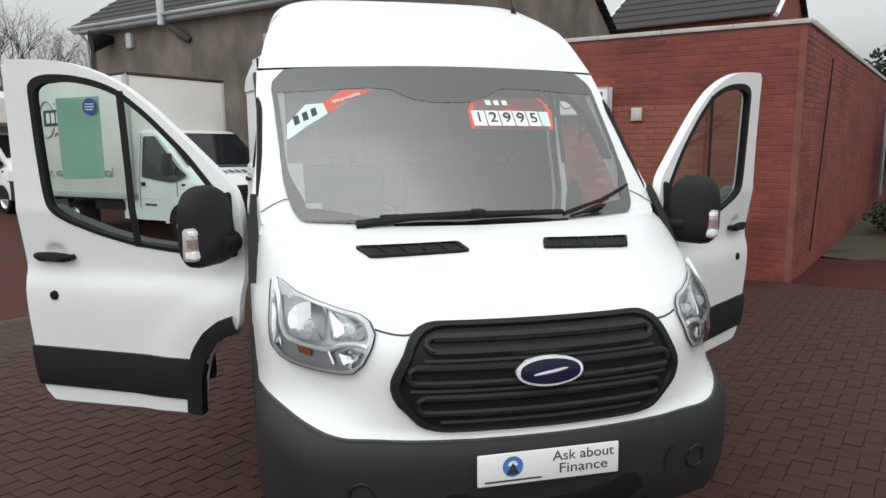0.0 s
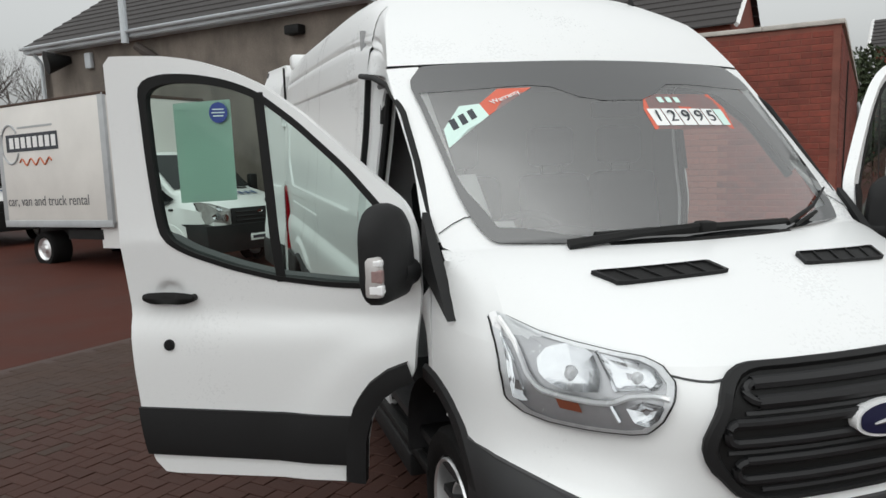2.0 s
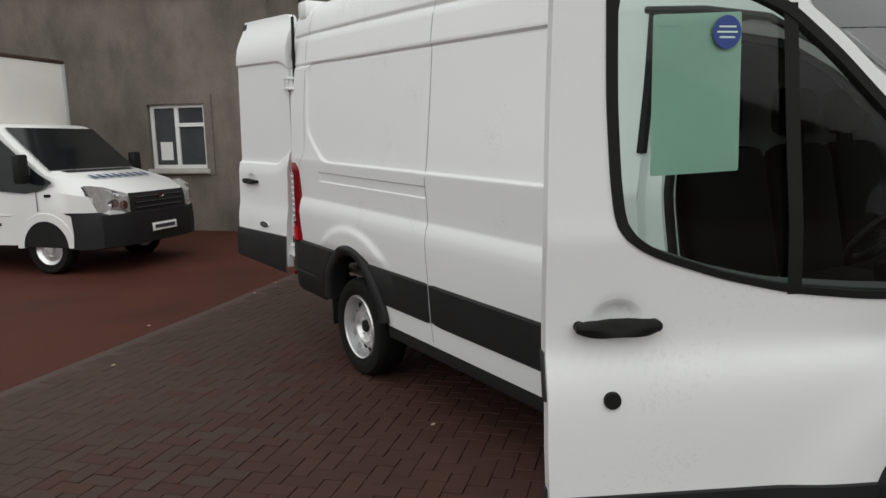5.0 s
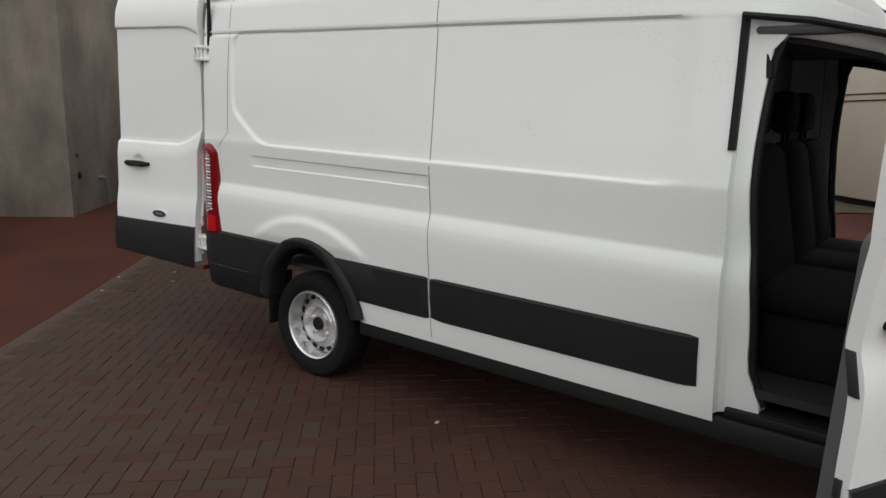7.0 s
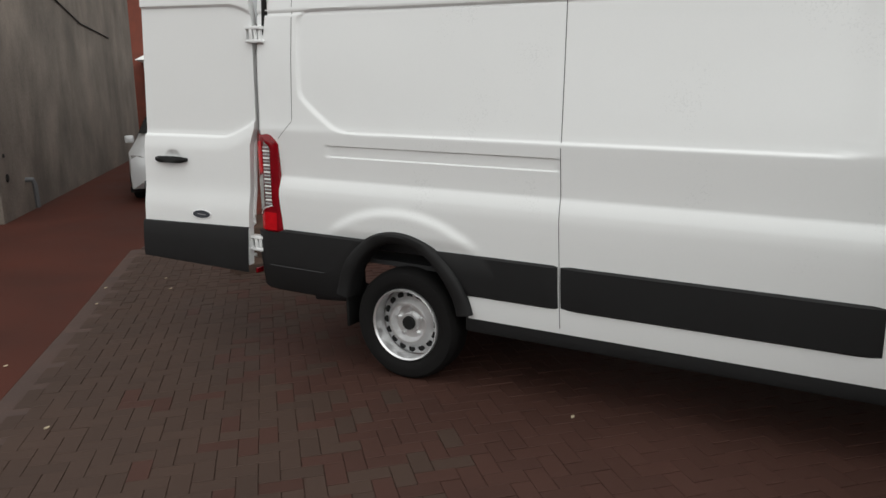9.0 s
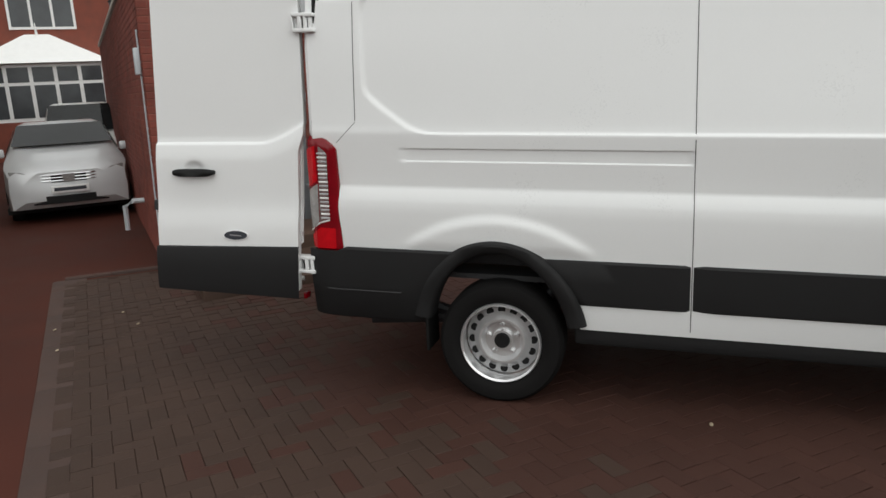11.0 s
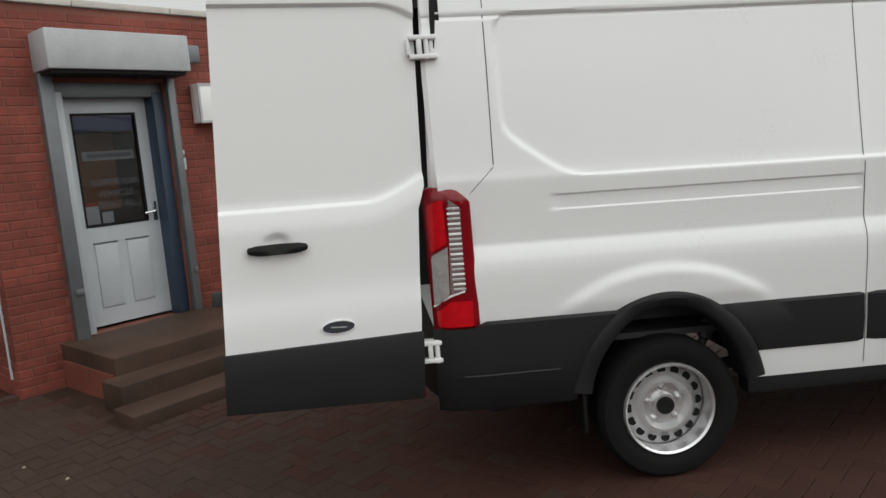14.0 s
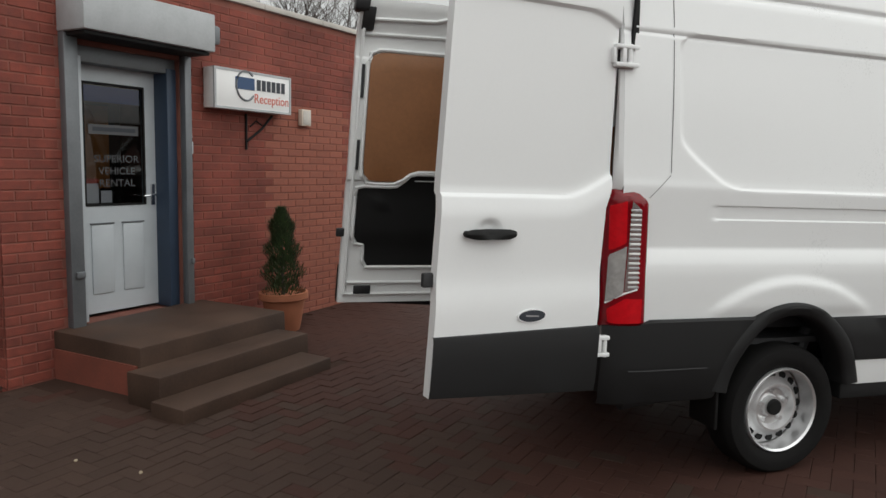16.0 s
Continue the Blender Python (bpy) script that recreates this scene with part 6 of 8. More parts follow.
# door with its glazed upper half
bm = bmesh.new()
DV = WV + 0.20
bx(bm, (D0 + 0.21, DV, 0.39), (D1 - 0.21, DV + 0.045, 1.28))
door = hp("shop_door", bm, UPVC, label="white half-glazed entrance door", smooth=0)
for nm, lo, hi in (("door_stile", (D0 + 0.10, 0.39), (D0 + 0.21, 2.40)), ("door_stile", (D1 - 0.21, 0.39), (D1 - 0.10, 2.40)), ("top_rail", (D0 + 0.21, 2.27), (D1 - 0.21, 2.40))):
    bm = bmesh.new()
    bx(bm, (lo[0], DV, lo[1]), (hi[0], DV + 0.045, hi[1]))
    hp(nm, bm, UPVC, door, smooth=0)
for a, b, c, d in ((D0 + 0.25, D0 + 0.45, 0.55, 1.12), (D0 + 0.54, D0 + 0.74, 0.55, 1.12)):
    bm = bmesh.new()
    bx(bm, (a, DV - 0.012, c), (b, DV + 0.004, d), 0.012)
    hp("door_panel", bm, UPVC, door)
    # darker grey strip that draws the shadow line above the panel
    bm = bmesh.new()
    bx(bm, (a - 0.01, DV - 0.014, d + 0.005), (b + 0.01, DV - 0.002, d + 0.018), 0.003)
    hp("panel_shade_strip", bm, GALV, door)
bm = bmesh.new()
sheet(bm, [[(a, DV + 0.018, z) for a in (D0 + 0.21, D1 - 0.21)] for z in (1.28, 2.27)])
pane = face_to(hp("door_glass", bm, DIMGLASS, door, smooth=0), (0, -1, 0))
pane.visible_shadow = False
bm = bmesh.new()
loopo = [(D0 + 0.205, 1.275), (D1 - 0.205, 1.275), (D1 - 0.205, 2.275), (D0 + 0.205, 2.275)]
loopi = [(D0 + 0.222, 1.292), (D1 - 0.222, 1.292), (D1 - 0.222, 2.258), (D0 + 0.222, 2.258)]
band(bm, loopo, loopi, lambda a, z: (a, DV - 0.006, z), back=lambda a, z: (a, DV + 0.01, z))
hp("glazing_bead", bm, RUBBER, door, smooth=0)
bm = bmesh.new()
tube(bm, [(D1 - 0.14, DV - 0.03, 1.36), (D1 - 0.14, DV - 0.05, 1.36), (D1 - 0.26, DV - 0.05, 1.35)], 0.010)
bx(bm, (D1 - 0.16, DV - 0.012, 1.27), (D1 - 0.12, DV, 1.45), 0.004)
hp("lever_handle", bm, CHROME, door)
wx = (D0 + D1) / 2
for txt, z, w in (("SUPERIOR", 1.66, 0.42), ("VEHICLE", 1.56, 0.34), ("RENTAL", 1.46, 0.33)):
    words(txt, 0.085, LETTERING, frame_of((wx + 0.02, DV + 0.010, z), (1, 0, 0), (0, 0, 1)), door, width=w)
bm = bmesh.new()
bx(bm, (D0 + 0.26, DV + 0.009, 1.86), (D1 - 0.26, DV + 0.012, 1.94))
hp("name_bar", bm, LETTERING, door, smooth=0)
bm = bmesh.new()
bx(bm, (D0 + 0.30, DV + 0.007, 1.885), (D1 - 0.29, DV + 0.009, 1.918))
hp("name_bar_dark", bm, INK, door, smooth=0)
bm = bmesh.new()
bx(bm, (D0 + 0.23, DV + 0.026, 2.12), (D1 - 0.23, DV + 0.028, 2.25))
hp("blue_notice", bm, BLUE, door, smooth=0)
bm = bmesh.new()
bx(bm, (D0 + 0.23, DV + 0.027, 1.30), (D0 + 0.35, DV + 0.030, 1.50))
bx(bm, (D0 + 0.37, DV + 0.027, 1.30), (D0 + 0.47, DV + 0.030, 1.40))
hp("paper_notice", bm, WHITE, door, smooth=0)
bm = bmesh.new()
bx(bm, (D0 + 0.23, DV + 0.024, 1.46), (D0 + 0.35, DV + 0.026, 1.50))
hp("notice_heading", bm, RED, door, smooth=0)
# added orange panel: the room's warm light put in as a colour
bm = bmesh.new()
bx(bm, (-4.72, WV + 0.62, 1.40), (-4.22, WV + 0.635, 2.12))
hp("orange_room_panel", bm, ORANGE, door, smooth=0)
for a, b, mt, nm in ((D0 + 0.02, D0 + 0.10, UPVC, "door_jamb"), (D1 - 0.10, D1 - 0.005, BLUEFRAME, "door_jamb")):
    bm = bmesh.new()
    bx(bm, (a, WV + 0.03, 0.37), (b, DV + 0.08, 2.44), 0.004)
    hp(nm, bm, mt)
bm = bmesh.new()
bx(bm, (D0 + 0.02, WV + 0.04, 2.40), (D1 - 0.005, DV + 0.08, 2.52), 0.004)
hp("door_head", bm, GALV)
for a, b, nm in ((D0 - 0.10, D0 + 0.01, "shutter_guide"), (D1 + 0.005, D1 + 0.075, "shutter_guide")):
    bm = bmesh.new()
    bx(bm, (a, WV - 0.075, 0.362), (b, WV - 0.002, 2.60), 0.006)
    bx(bm, (a + 0.03, WV - 0.10, 0.75), (b - 0.01, WV - 0.075, 0.80), 0.006)
    hp(nm, bm, GALV, label="galvanised steel shutter guide")
bm = bmesh.new()
bx(bm, (D0 - 0.11, WV - 0.34, 2.585), (D1 + 0.11, WV - 0.004, 2.895), 0.012)
hp("shutter_box", bm, SHUTTER, label="pale grey roller shutter box")
bm = bmesh.new()
bx(bm, (D0 - 0.08, WV - 0.30, 2.555), (D1 + 0.08, WV - 0.01, 2.583), 0.004)
hp("shutter_bottom_rail", bm, RUBBER)
bm = bmesh.new()
bx(bm, (D1 + 0.12, WV - 0.20, 2.68), (D1 + 0.30, WV - 0.004, 2.84), 0.02)
hp("shutter_motor", bm, GALV)

bm = bmesh.new()
bx(bm, (D1 + 0.085, WV - 0.04, 1.72), (D1 + 0.115, WV - 0.003, 1.83), 0.006)
bx(bm, (D1 + 0.085, WV - 0.03, 1.86), (D1 + 0.115, WV - 0.003, 1.90), 0.004)
hp("bell_push", bm, UPVC)
# pipe and cable by the far corner
bm = bmesh.new()
tube(bm, [(W0 - 0.015, WV + 0.10, 0.15), (W0 - 0.015, WV + 0.10, 2.5)], 0.012, 6)
hp("cable_conduit", bm, UPVC)
bm = bmesh.new()
bx(bm, (W0 - 0.07, WV + 0.05, 2.05), (W0 - 0.01, WV + 0.17, 2.32), 0.01)
hp("conduit_box", bm, UPVC)
bm = bmesh.new()
tube(bm, [(W0 - 0.25, WV + 2.2, 0.1), (W0 - 0.25, WV + 2.2, 0.42), (W0 - 0.15, WV + 2.2, 0.48), (W0, WV + 2.2, 0.48)], 0.035, 8)
hp("waste_pipe", bm, UPVC)
bm = bmesh.new()
tube(bm, [(W1 + 0.03, WV + 1.2, 0.3), (W1 + 0.03, WV + 2.1, 2.9)], 0.010, 5)
hp("slack_cable", bm, RUBBER)
bm = bmesh.new()
tube(bm, [(W1 + 0.02, DEEP - 0.5, 2.75), (W1 + 0.07, DEEP - 0.5, 2.62), (W1 + 0.07, DEEP - 0.5, 0.25)], 0.045, 8)
hp("downpipe", bm, UPVC)

# sign with bracket
sign = root("lit_sign", "white box sign with lettering on the brick wall", "sign", m=LEVEL @ pose(-0.03, 0, 0))
bm = bmesh.new()
bx(bm, (-3.685, WV - 0.16, 2.14), (-2.70, WV - 0.02, 2.50), 0.008)
part("sign_case", bm, WHITE, sign)
bm = bmesh.new()
band(bm, [(-3.687, 2.138), (-2.698, 2.138), (-2.698, 2.502), (-3.687, 2.502)], [(-3.665, 2.158), (-2.72, 2.158), (-2.72, 2.482), (-3.665, 2.482)], lambda a, z: (a, WV - 0.166, z), back=lambda a, z: (a, WV - 0.15, z))
part("sign_trim", bm, SHUTTER, sign, smooth=0)
SM = lambda x, z: frame_of((x, WV - 0.162, z), (1, 0, 0), (0, 0, 1))
bm = bmesh.new()
bx(bm, (-3.435, WV - 0.164, 2.33), (-3.195, WV - 0.161, 2.44))
part("name_bar", bm, NAVY, sign, "navy bar in place of a trade name", 0)
bm = bmesh.new()
for k in range(6):
    bx(bm, (-3.165 + 0.066 * k, WV - 0.1655, 2.335), (-3.117 + 0.066 * k, WV - 0.161, 2.435))
part("name_strokes", bm, INK, sign, smooth=0)
bm = bmesh.new()
tube(bm, [(-3.305 + 0.12 * math.cos(t), WV - 0.164, 2.365 + 0.135 * math.sin(t)) for t in np.linspace(0.8, 5.6, 20)], 0.010, 5)
part("swash", bm, GALV, sign)
words("Reception", 0.125, RED, SM(-2.965, 2.255), sign, width=0.46)
bm = bmesh.new()
tube(bm, [(-3.165, WV - 0.02, 2.12), (-3.165, WV - 0.02, 1.78)], 0.012, 6)
tube(bm, [(-3.165, WV - 0.03, 1.86), (-2.985, WV - 0.04, 1.98), (-2.845, WV - 0.05, 2.12)], 0.012, 6)
tube(bm, [(-3.125, WV - 0.03, 2.0), (-3.045, WV - 0.03, 2.06), (-2.965, WV - 0.03, 2.02)], 0.008, 5)
part("scroll_bracket", bm, RUBBER, sign)

meter = root("wall_box", "small cream box fixed to the brick wall", "junction box", m=LEVEL @ pose(-0.025, 0, 0))
bm = bmesh.new()
bx(bm, (-2.425, WV - 0.07, 2.05), (-2.285, WV - 0.012, 2.22), 0.008)
part("box_case", bm, CREAM, meter)
bm = bmesh.new()
bx(bm, (-2.410, WV - 0.076, 2.065), (-2.300, WV - 0.068, 2.205), 0.005)
part("box_cover", bm, COPING, meter)

# steps
steps = root("entrance_steps", "three worn concrete entrance steps, damp and brown", "steps", m=FLAT)
for nm, u0, u1, v0, v1, z0, z1 in (("landing", -5.16, -3.74, 6.36, WV, 0.0, 0.385), ("tread", -5.28, -3.84, 6.02, 6.355, 0.0, 0.250), ("tread", -5.36, -3.94, 5.70, 6.015, 0.0, 0.120)):
    bm = bmesh.new()
    bx(bm, (u0, v0, z0 - 0.1), (u1, v1, z1), 0.014)
    for w in bm.verts:
        w.co.z += 0.004 * math.sin(9 * w.co.x + 5 * w.co.y)
        w.co.y += 0.10 * ((w.co.x + 4.4) * -0.12) * (1 if w.co.y < 7 else 0)
    part(nm, bm, CONCRETE, steps)
bm = bmesh.new()
bx(bm, (-5.175, 6.40, -0.05), (-5.162, WV - 0.02, 0.25))
part("brick_side", bm, OLDBRICK, steps, smooth=0)

# potted conifer
pot = root("potted_conifer", "small clipped conifer in a terracotta pot", "potted plant", m=Matrix.Translation(uv(-3.08, 6.98)) @ Matrix.Scale(1.06, 4))
bm = bmesh.new()
lathe(bm, [(0.0, 0.0), (0.135, 0.0), (0.15, 0.05), (0.195, 0.29), (0.215, 0.292), (0.225, 0.30), (0.225, 0.355), (0.205, 0.358), (0.19, 0.33), (0.0, 0.33)], (0, 0, 0), "z", 28)
part("pot", bm, TERRACOTTA, pot)
bm = bmesh.new()
cyl(bm, (0, 0, 0.30), (0, 0, 0.9), 0.018, 0.008, 8)
part("stem", bm, BARK, pot)
rng = random.Random(4)
tv, tf = [], []
for k in range(5200):
    h = rng.random() ** 0.8
    rmax = 0.22 * (1 - h) ** 0.5 * (1 - 0.15 * math.exp(-h * 9)) + 0.012
    t, r = rng.random() * 6.283, rmax * (0.45 + 0.55 * rng.random() ** 0.5) * (0.9 + 0.2 * math.sin(h * 23 + 2))
    z = 0.33 + 0.78 * h
    p = Vector((r * math.cos(t), r * math.sin(t), z))
    d = Vector((math.cos(t) * 0.5, math.sin(t) * 0.5, 0.9)).normalized() * (0.03 + 0.03 * rng.random())
    s_ = Vector((-math.sin(t), math.cos(t), rng.uniform(-0.4, 0.4))) * 0.006
    i = len(tv)
    tv += [p - s_, p + s_, p + d]
    tf.append((i, i + 1, i + 2))
me = bpy.data.meshes.new("foliage")
me.from_pydata([tuple(p) for p in tv], [], tf)
me.materials.append(LEAF)
fo = new("foliage", me)
fo.parent = pot

# grey rendered workshop
shop = root("rendered_workshop", "tall grey rendered workshop with tiled pitched roof", "building", m=LEVEL)
B0, B1, BV0, BV1, EAVE = -19.6, -8.7, 9.8, 22.3, 5.0
wu0, wu1, wz0, wz1 = -11.28, -10.08, 1.16, 2.36
bm = bmesh.new()
bx(bm, (B0, BV0, -0.3), (wu0, BV0 + 0.3, EAVE))
bx(bm, (wu1, BV0, -0.3), (B1 - 0.3, BV0 + 0.3, EAVE))
bx(bm, (wu0, BV0, -0.3), (wu1, BV0 + 0.3, wz0))
bx(bm, (wu0, BV0, wz1), (wu1, BV0 + 0.3, EAVE))
part("front_wall", bm, RENDER, shop, smooth=0)
mid = (BV0 + BV1) / 2
RIDGE = EAVE + 4.2
for x0, nm in ((B1 - 0.3, "gable_wall"), (B0, "gable_wall")):
    bm = bmesh.new()
    prof = [(BV0, -0.3), (BV1, -0.3), (BV1, EAVE), (mid, RIDGE - 0.1), (BV0, EAVE)]
    A = [bm.verts.new((x0, a, b)) for a, b in prof]
    Bv = [bm.verts.new((x0 + 0.3, a, b)) for a, b in prof]
    bm.faces.new(A), bm.faces.new(Bv[::-1])
    for k in range(5):
        bm.faces.new((A[k], Bv[k], Bv[(k + 1) % 5], A[(k + 1) % 5]))
    part(nm, bm, RENDER, shop, smooth=0)
bm = bmesh.new()
bx(bm, (B0 + 0.3, BV1 - 0.3, -0.3), (B1 - 0.3, BV1, EAVE))
part("back_wall", bm, RENDER, shop, smooth=0)
for a0, z0, a1, z1 in ((BV0 - 0.35, EAVE - 0.06, mid, RIDGE), (BV1 + 0.35, EAVE - 0.06, mid, RIDGE)):
    n = 22
    for k in range(n):
        f0, f1 = k / n, (k + 1) / n
        ya, yb = a0 + (a1 - a0) * f0, a0 + (a1 - a0) * f1
        za, zb = z0 + (z1 - z0) * f0, z0 + (z1 - z0) * f1
        bm = bmesh.new()
        sheet(bm, [[(x, ya, za) for x in (B0 - 0.3, B1 + 0.2)], [(x, ya, za + 0.05) for x in (B0 - 0.3, B1 + 0.2)], [(x, yb, zb + 0.02) for x in (B0 - 0.3, B1 + 0.2)]])
        part("tile_course", bm, SLATE, shop, smooth=0)
bm = bmesh.new()
bx(bm, (B0 - 0.3, BV0 - 0.36, EAVE - 0.20), (B1 + 0.2, BV0 - 0.32, EAVE - 0.02), 0.005)
part("fascia_board", bm, UPVC, shop)
bm = bmesh.new()
P = [[(x, BV0 - 0.42 - 0.06 * math.cos(t), EAVE - 0.07 + 0.06 * math.sin(t)) for t in np.linspace(math.pi, 2 * math.pi, 7)] for x in (B0 - 0.3, B1 + 0.2)]
sheet(bm, P)
part("gutter", bm, UPVC, shop)
bm = bmesh.new()
bx(bm, (B0 - 0.3, BV0 - 0.32, EAVE - 0.22), (B1 + 0.2, BV0, EAVE - 0.20))
part("soffit", bm, UPVC, shop, smooth=0)
bm = bmesh.new()
tube(bm, [(B0 + 0.05, BV0 - 0.38, EAVE - 0.1), (B0 + 0.05, BV0 - 0.10, EAVE - 0.45), (B0 + 0.05, BV0 - 0.08, 0.1)], 0.05, 8)
part("downpipe", bm, UPVC, shop)
bm = bmesh.new()
tube(bm, [(-15.55, BV0 - 0.42, EAVE - 0.35), (-15.55, BV0 - 0.42, EAVE + 1.0)], 0.09, 10)
cyl(bm, (-15.55, BV0 - 0.42, EAVE + 1.0), (-15.55, BV0 - 0.42, EAVE + 1.08), 0.16, 0.14, 10)
part("vent_pipe", bm, UPVC, shop)
bm = bmesh.new()
tube(bm, [(-15.4, BV0 - 0.25, EAVE - 0.40), (-15.1, BV0 - 0.12, EAVE - 0.62), (-14.95, BV0 - 0.02, EAVE - 0.72)], [0.10, 0.12, 0.08], 8)
part("pipe_stain_elbow", bm, BARK, shop)
for ux, uz, r in ((-18.4, EAVE - 0.55, 0.26),):
    bm = bmesh.new()
    cyl(bm, (ux, BV0, uz + 0.1), (ux - 0.2, BV0 - 0.55, uz), 0.10, 0.30, 12)
    part("floodlight", bm, RUBBER, shop)
bm = bmesh.new()
bx(bm, (-17.65, BV0 - 0.12, EAVE - 0.75), (-17.40, BV0, EAVE - 0.35), 0.03)
part("alarm_box", bm, UPVC, shop)
bm = bmesh.new()
bx(bm, (B1 - 2.0, BV0 - 0.25, EAVE - 0.65), (B1 - 1.6, BV0, EAVE - 0.45), 0.04)
part("floodlight", bm, RUBBER, shop)
# its window
bm = bmesh.new()
band(bm, [(wu0, wz0), (wu1, wz0), (wu1, wz1), (wu0, wz1)], [(wu0 + 0.07, wz0 + 0.07), (wu1 - 0.07, wz0 + 0.07), (wu1 - 0.07, wz1 - 0.07), (wu0 + 0.07, wz1 - 0.07)], lambda a, z: (a, BV0 + 0.06, z), back=lambda a, z: (a, BV0 + 0.13, z))
bx(bm, (wu0 + 0.52, BV0 + 0.06, wz0 + 0.07), (wu0 + 0.60, BV0 + 0.13, wz1 - 0.07))
bx(bm, (wu0 + 0.60, BV0 + 0.06, wz1 - 0.42), (wu1 - 0.07, BV0 + 0.13, wz1 - 0.35))
win = part("window", bm, WHITE, shop, "white framed window in the rendered wall", 0)
bm = bmesh.new()
bx(bm, (wu0 + 0.06, BV0 + 0.09, wz0 + 0.06), (wu1 - 0.06, BV0 + 0.10, wz1 - 0.06))
part("pane", bm, HOUSEPANE, win, smooth=0)
bm = bmesh.new()
bx(bm, (wu0 - 0.06, BV0 - 0.06, wz0 - 0.09), (wu1 + 0.06, BV0 + 0.05, wz0 - 0.004), 0.008)
part("sill", bm, COPING, win)
bm = bmesh.new()
band(bm, [(wu0 - 0.16, wz0 - 0.12), (wu1 + 0.16, wz0 - 0.12), (wu1 + 0.16, wz1 + 0.16), (wu0 - 0.16, wz1 + 0.16)], [(wu0, wz0), (wu1, wz0), (wu1, wz1), (wu0, wz1)], lambda a, z: (a, BV0 - 0.02, z), back=lambda a, z: (a, BV0, z))
part("surround", bm, RENDER, win, smooth=0)
bm = bmesh.new()
bx(bm, (wu0 + 0.16, BV0 + 0.082, wz0 + 0.16), (wu0 + 0.42, BV0 + 0.088, wz0 + 0.50))
part("window_notice", bm, WHITE, win, smooth=0)
bm = bmesh.new()
tube(bm, [(B1 + 0.12, BV0 + 1.25, 0.05), (B1 + 0.12, BV0 + 1.2, 0.42), (B1 + 0.10, BV0 + 1.18, 0.50), (B1, BV0 + 1.18, 0.5)], 0.04, 8)
part("overflow_pipe", bm, GALV, shop)
for vv, zz, rr in ((BV0 + 0.35, 0.62, 0.06), (BV0 + 0.30, 0.95, 0.03)):
    bm = bmesh.new()
    cyl(bm, (B1 - 0.02, vv, zz), (B1 + 0.015, vv, zz), rr, seg=12)
    part("wall_fixing", bm, RUBBER, shop)
bm = bmesh.new()
tube(bm, [(B1 + 0.02, BV0 + 1.0, 4.4), (B1 + 0.02, BV0 + 3.0, 3.75), (B1 + 0.02, BV0 + 6.0, 3.3), (B1 + 0.02, BV0 + 9.0, 3.2)], 0.015, 5)
part("sagging_cable", bm, RUBBER, shop)

# cream panelled container on the far side of the van
cont = root("cream_container", "cream painted storage container with dark rubbing strips", "container", m=FLAT)
bm = bmesh.new()
bx(bm, (5.25, 6.2, 0.10), (7.7, 12.6, 3.2), 0.03)
part("container_body", bm, CREAM, cont)
for z in (1.93, 2.05):
    bm = bmesh.new()
    bx(bm, (5.235, 6.3, z), (5.252, 12.5, z + 0.022))
    part("rubbing_strip", bm, RUBBER if z < 2 else CONCRETE, cont)
bm = bmesh.new()
bx(bm, (5.3, 6.25, -0.02), (7.65, 12.55, 0.10))
part("container_skid", bm, RUBBER, cont, smooth=0)

# ---- vehicles behind the van ----
TRUCKPAINT = mat("white_truck_paint", (0.72, 0.72, 0.71), 0.35, vary=0.05, scale=1.5, coat=0.3)
BOXSKIN = mat("grubby_white_box_panel", (0.70, 0.68, 0.645), 0.5, vary=0.1, scale=1.2)
TRUCKGLASS = mat("dark_vehicle_glass", (0.012, 0.014, 0.015), 0.06, vary=0.3, scale=2, spec=0.3)
LOGO_ORANGE = mat("orange_script", (0.5, 0.13, 0.05), 0.5)


def loft(bm, sections):
    """Skins closed sections of as many points each."""
    R = [[bm.verts.new(p) for p in s] for s in sections]
    n = len(R[0])
    for A, B in zip(R, R[1:]):
        for j in range(n):
            bm.faces.new((A[j], A[(j + 1) % n], B[(j + 1) % n], B[j]))
    bm.faces.new(R[0][::-1]), bm.faces.new(R[-1])


def car_wheel(cx, cy, r, w, s, parent, rimcol):
    bm = bmesh.new()
    lathe(bm, [(r * 0.62, -0.02), (r * 0.66, 0.0), (r * 0.9, 0.01), (r * 0.98, -0.02), (r, -0.05), (r, -w + 0.03), (r * 0.9, -w)], (cx, cy, r), "x", 28, s)
    ob = part("wheel", bm, TYRE, parent)
    bm = bmesh.new()
    lathe(bm, [(r * 0.64, -0.06), (r * 0.62, -0.01), (r * 0.5, -0.05), (r * 0.3, -0.03), (r * 0.22, 0.01), (0.0, 0.015)], (cx, cy, r), "x", 24, s)
    part("rim", bm, rimcol, ob)


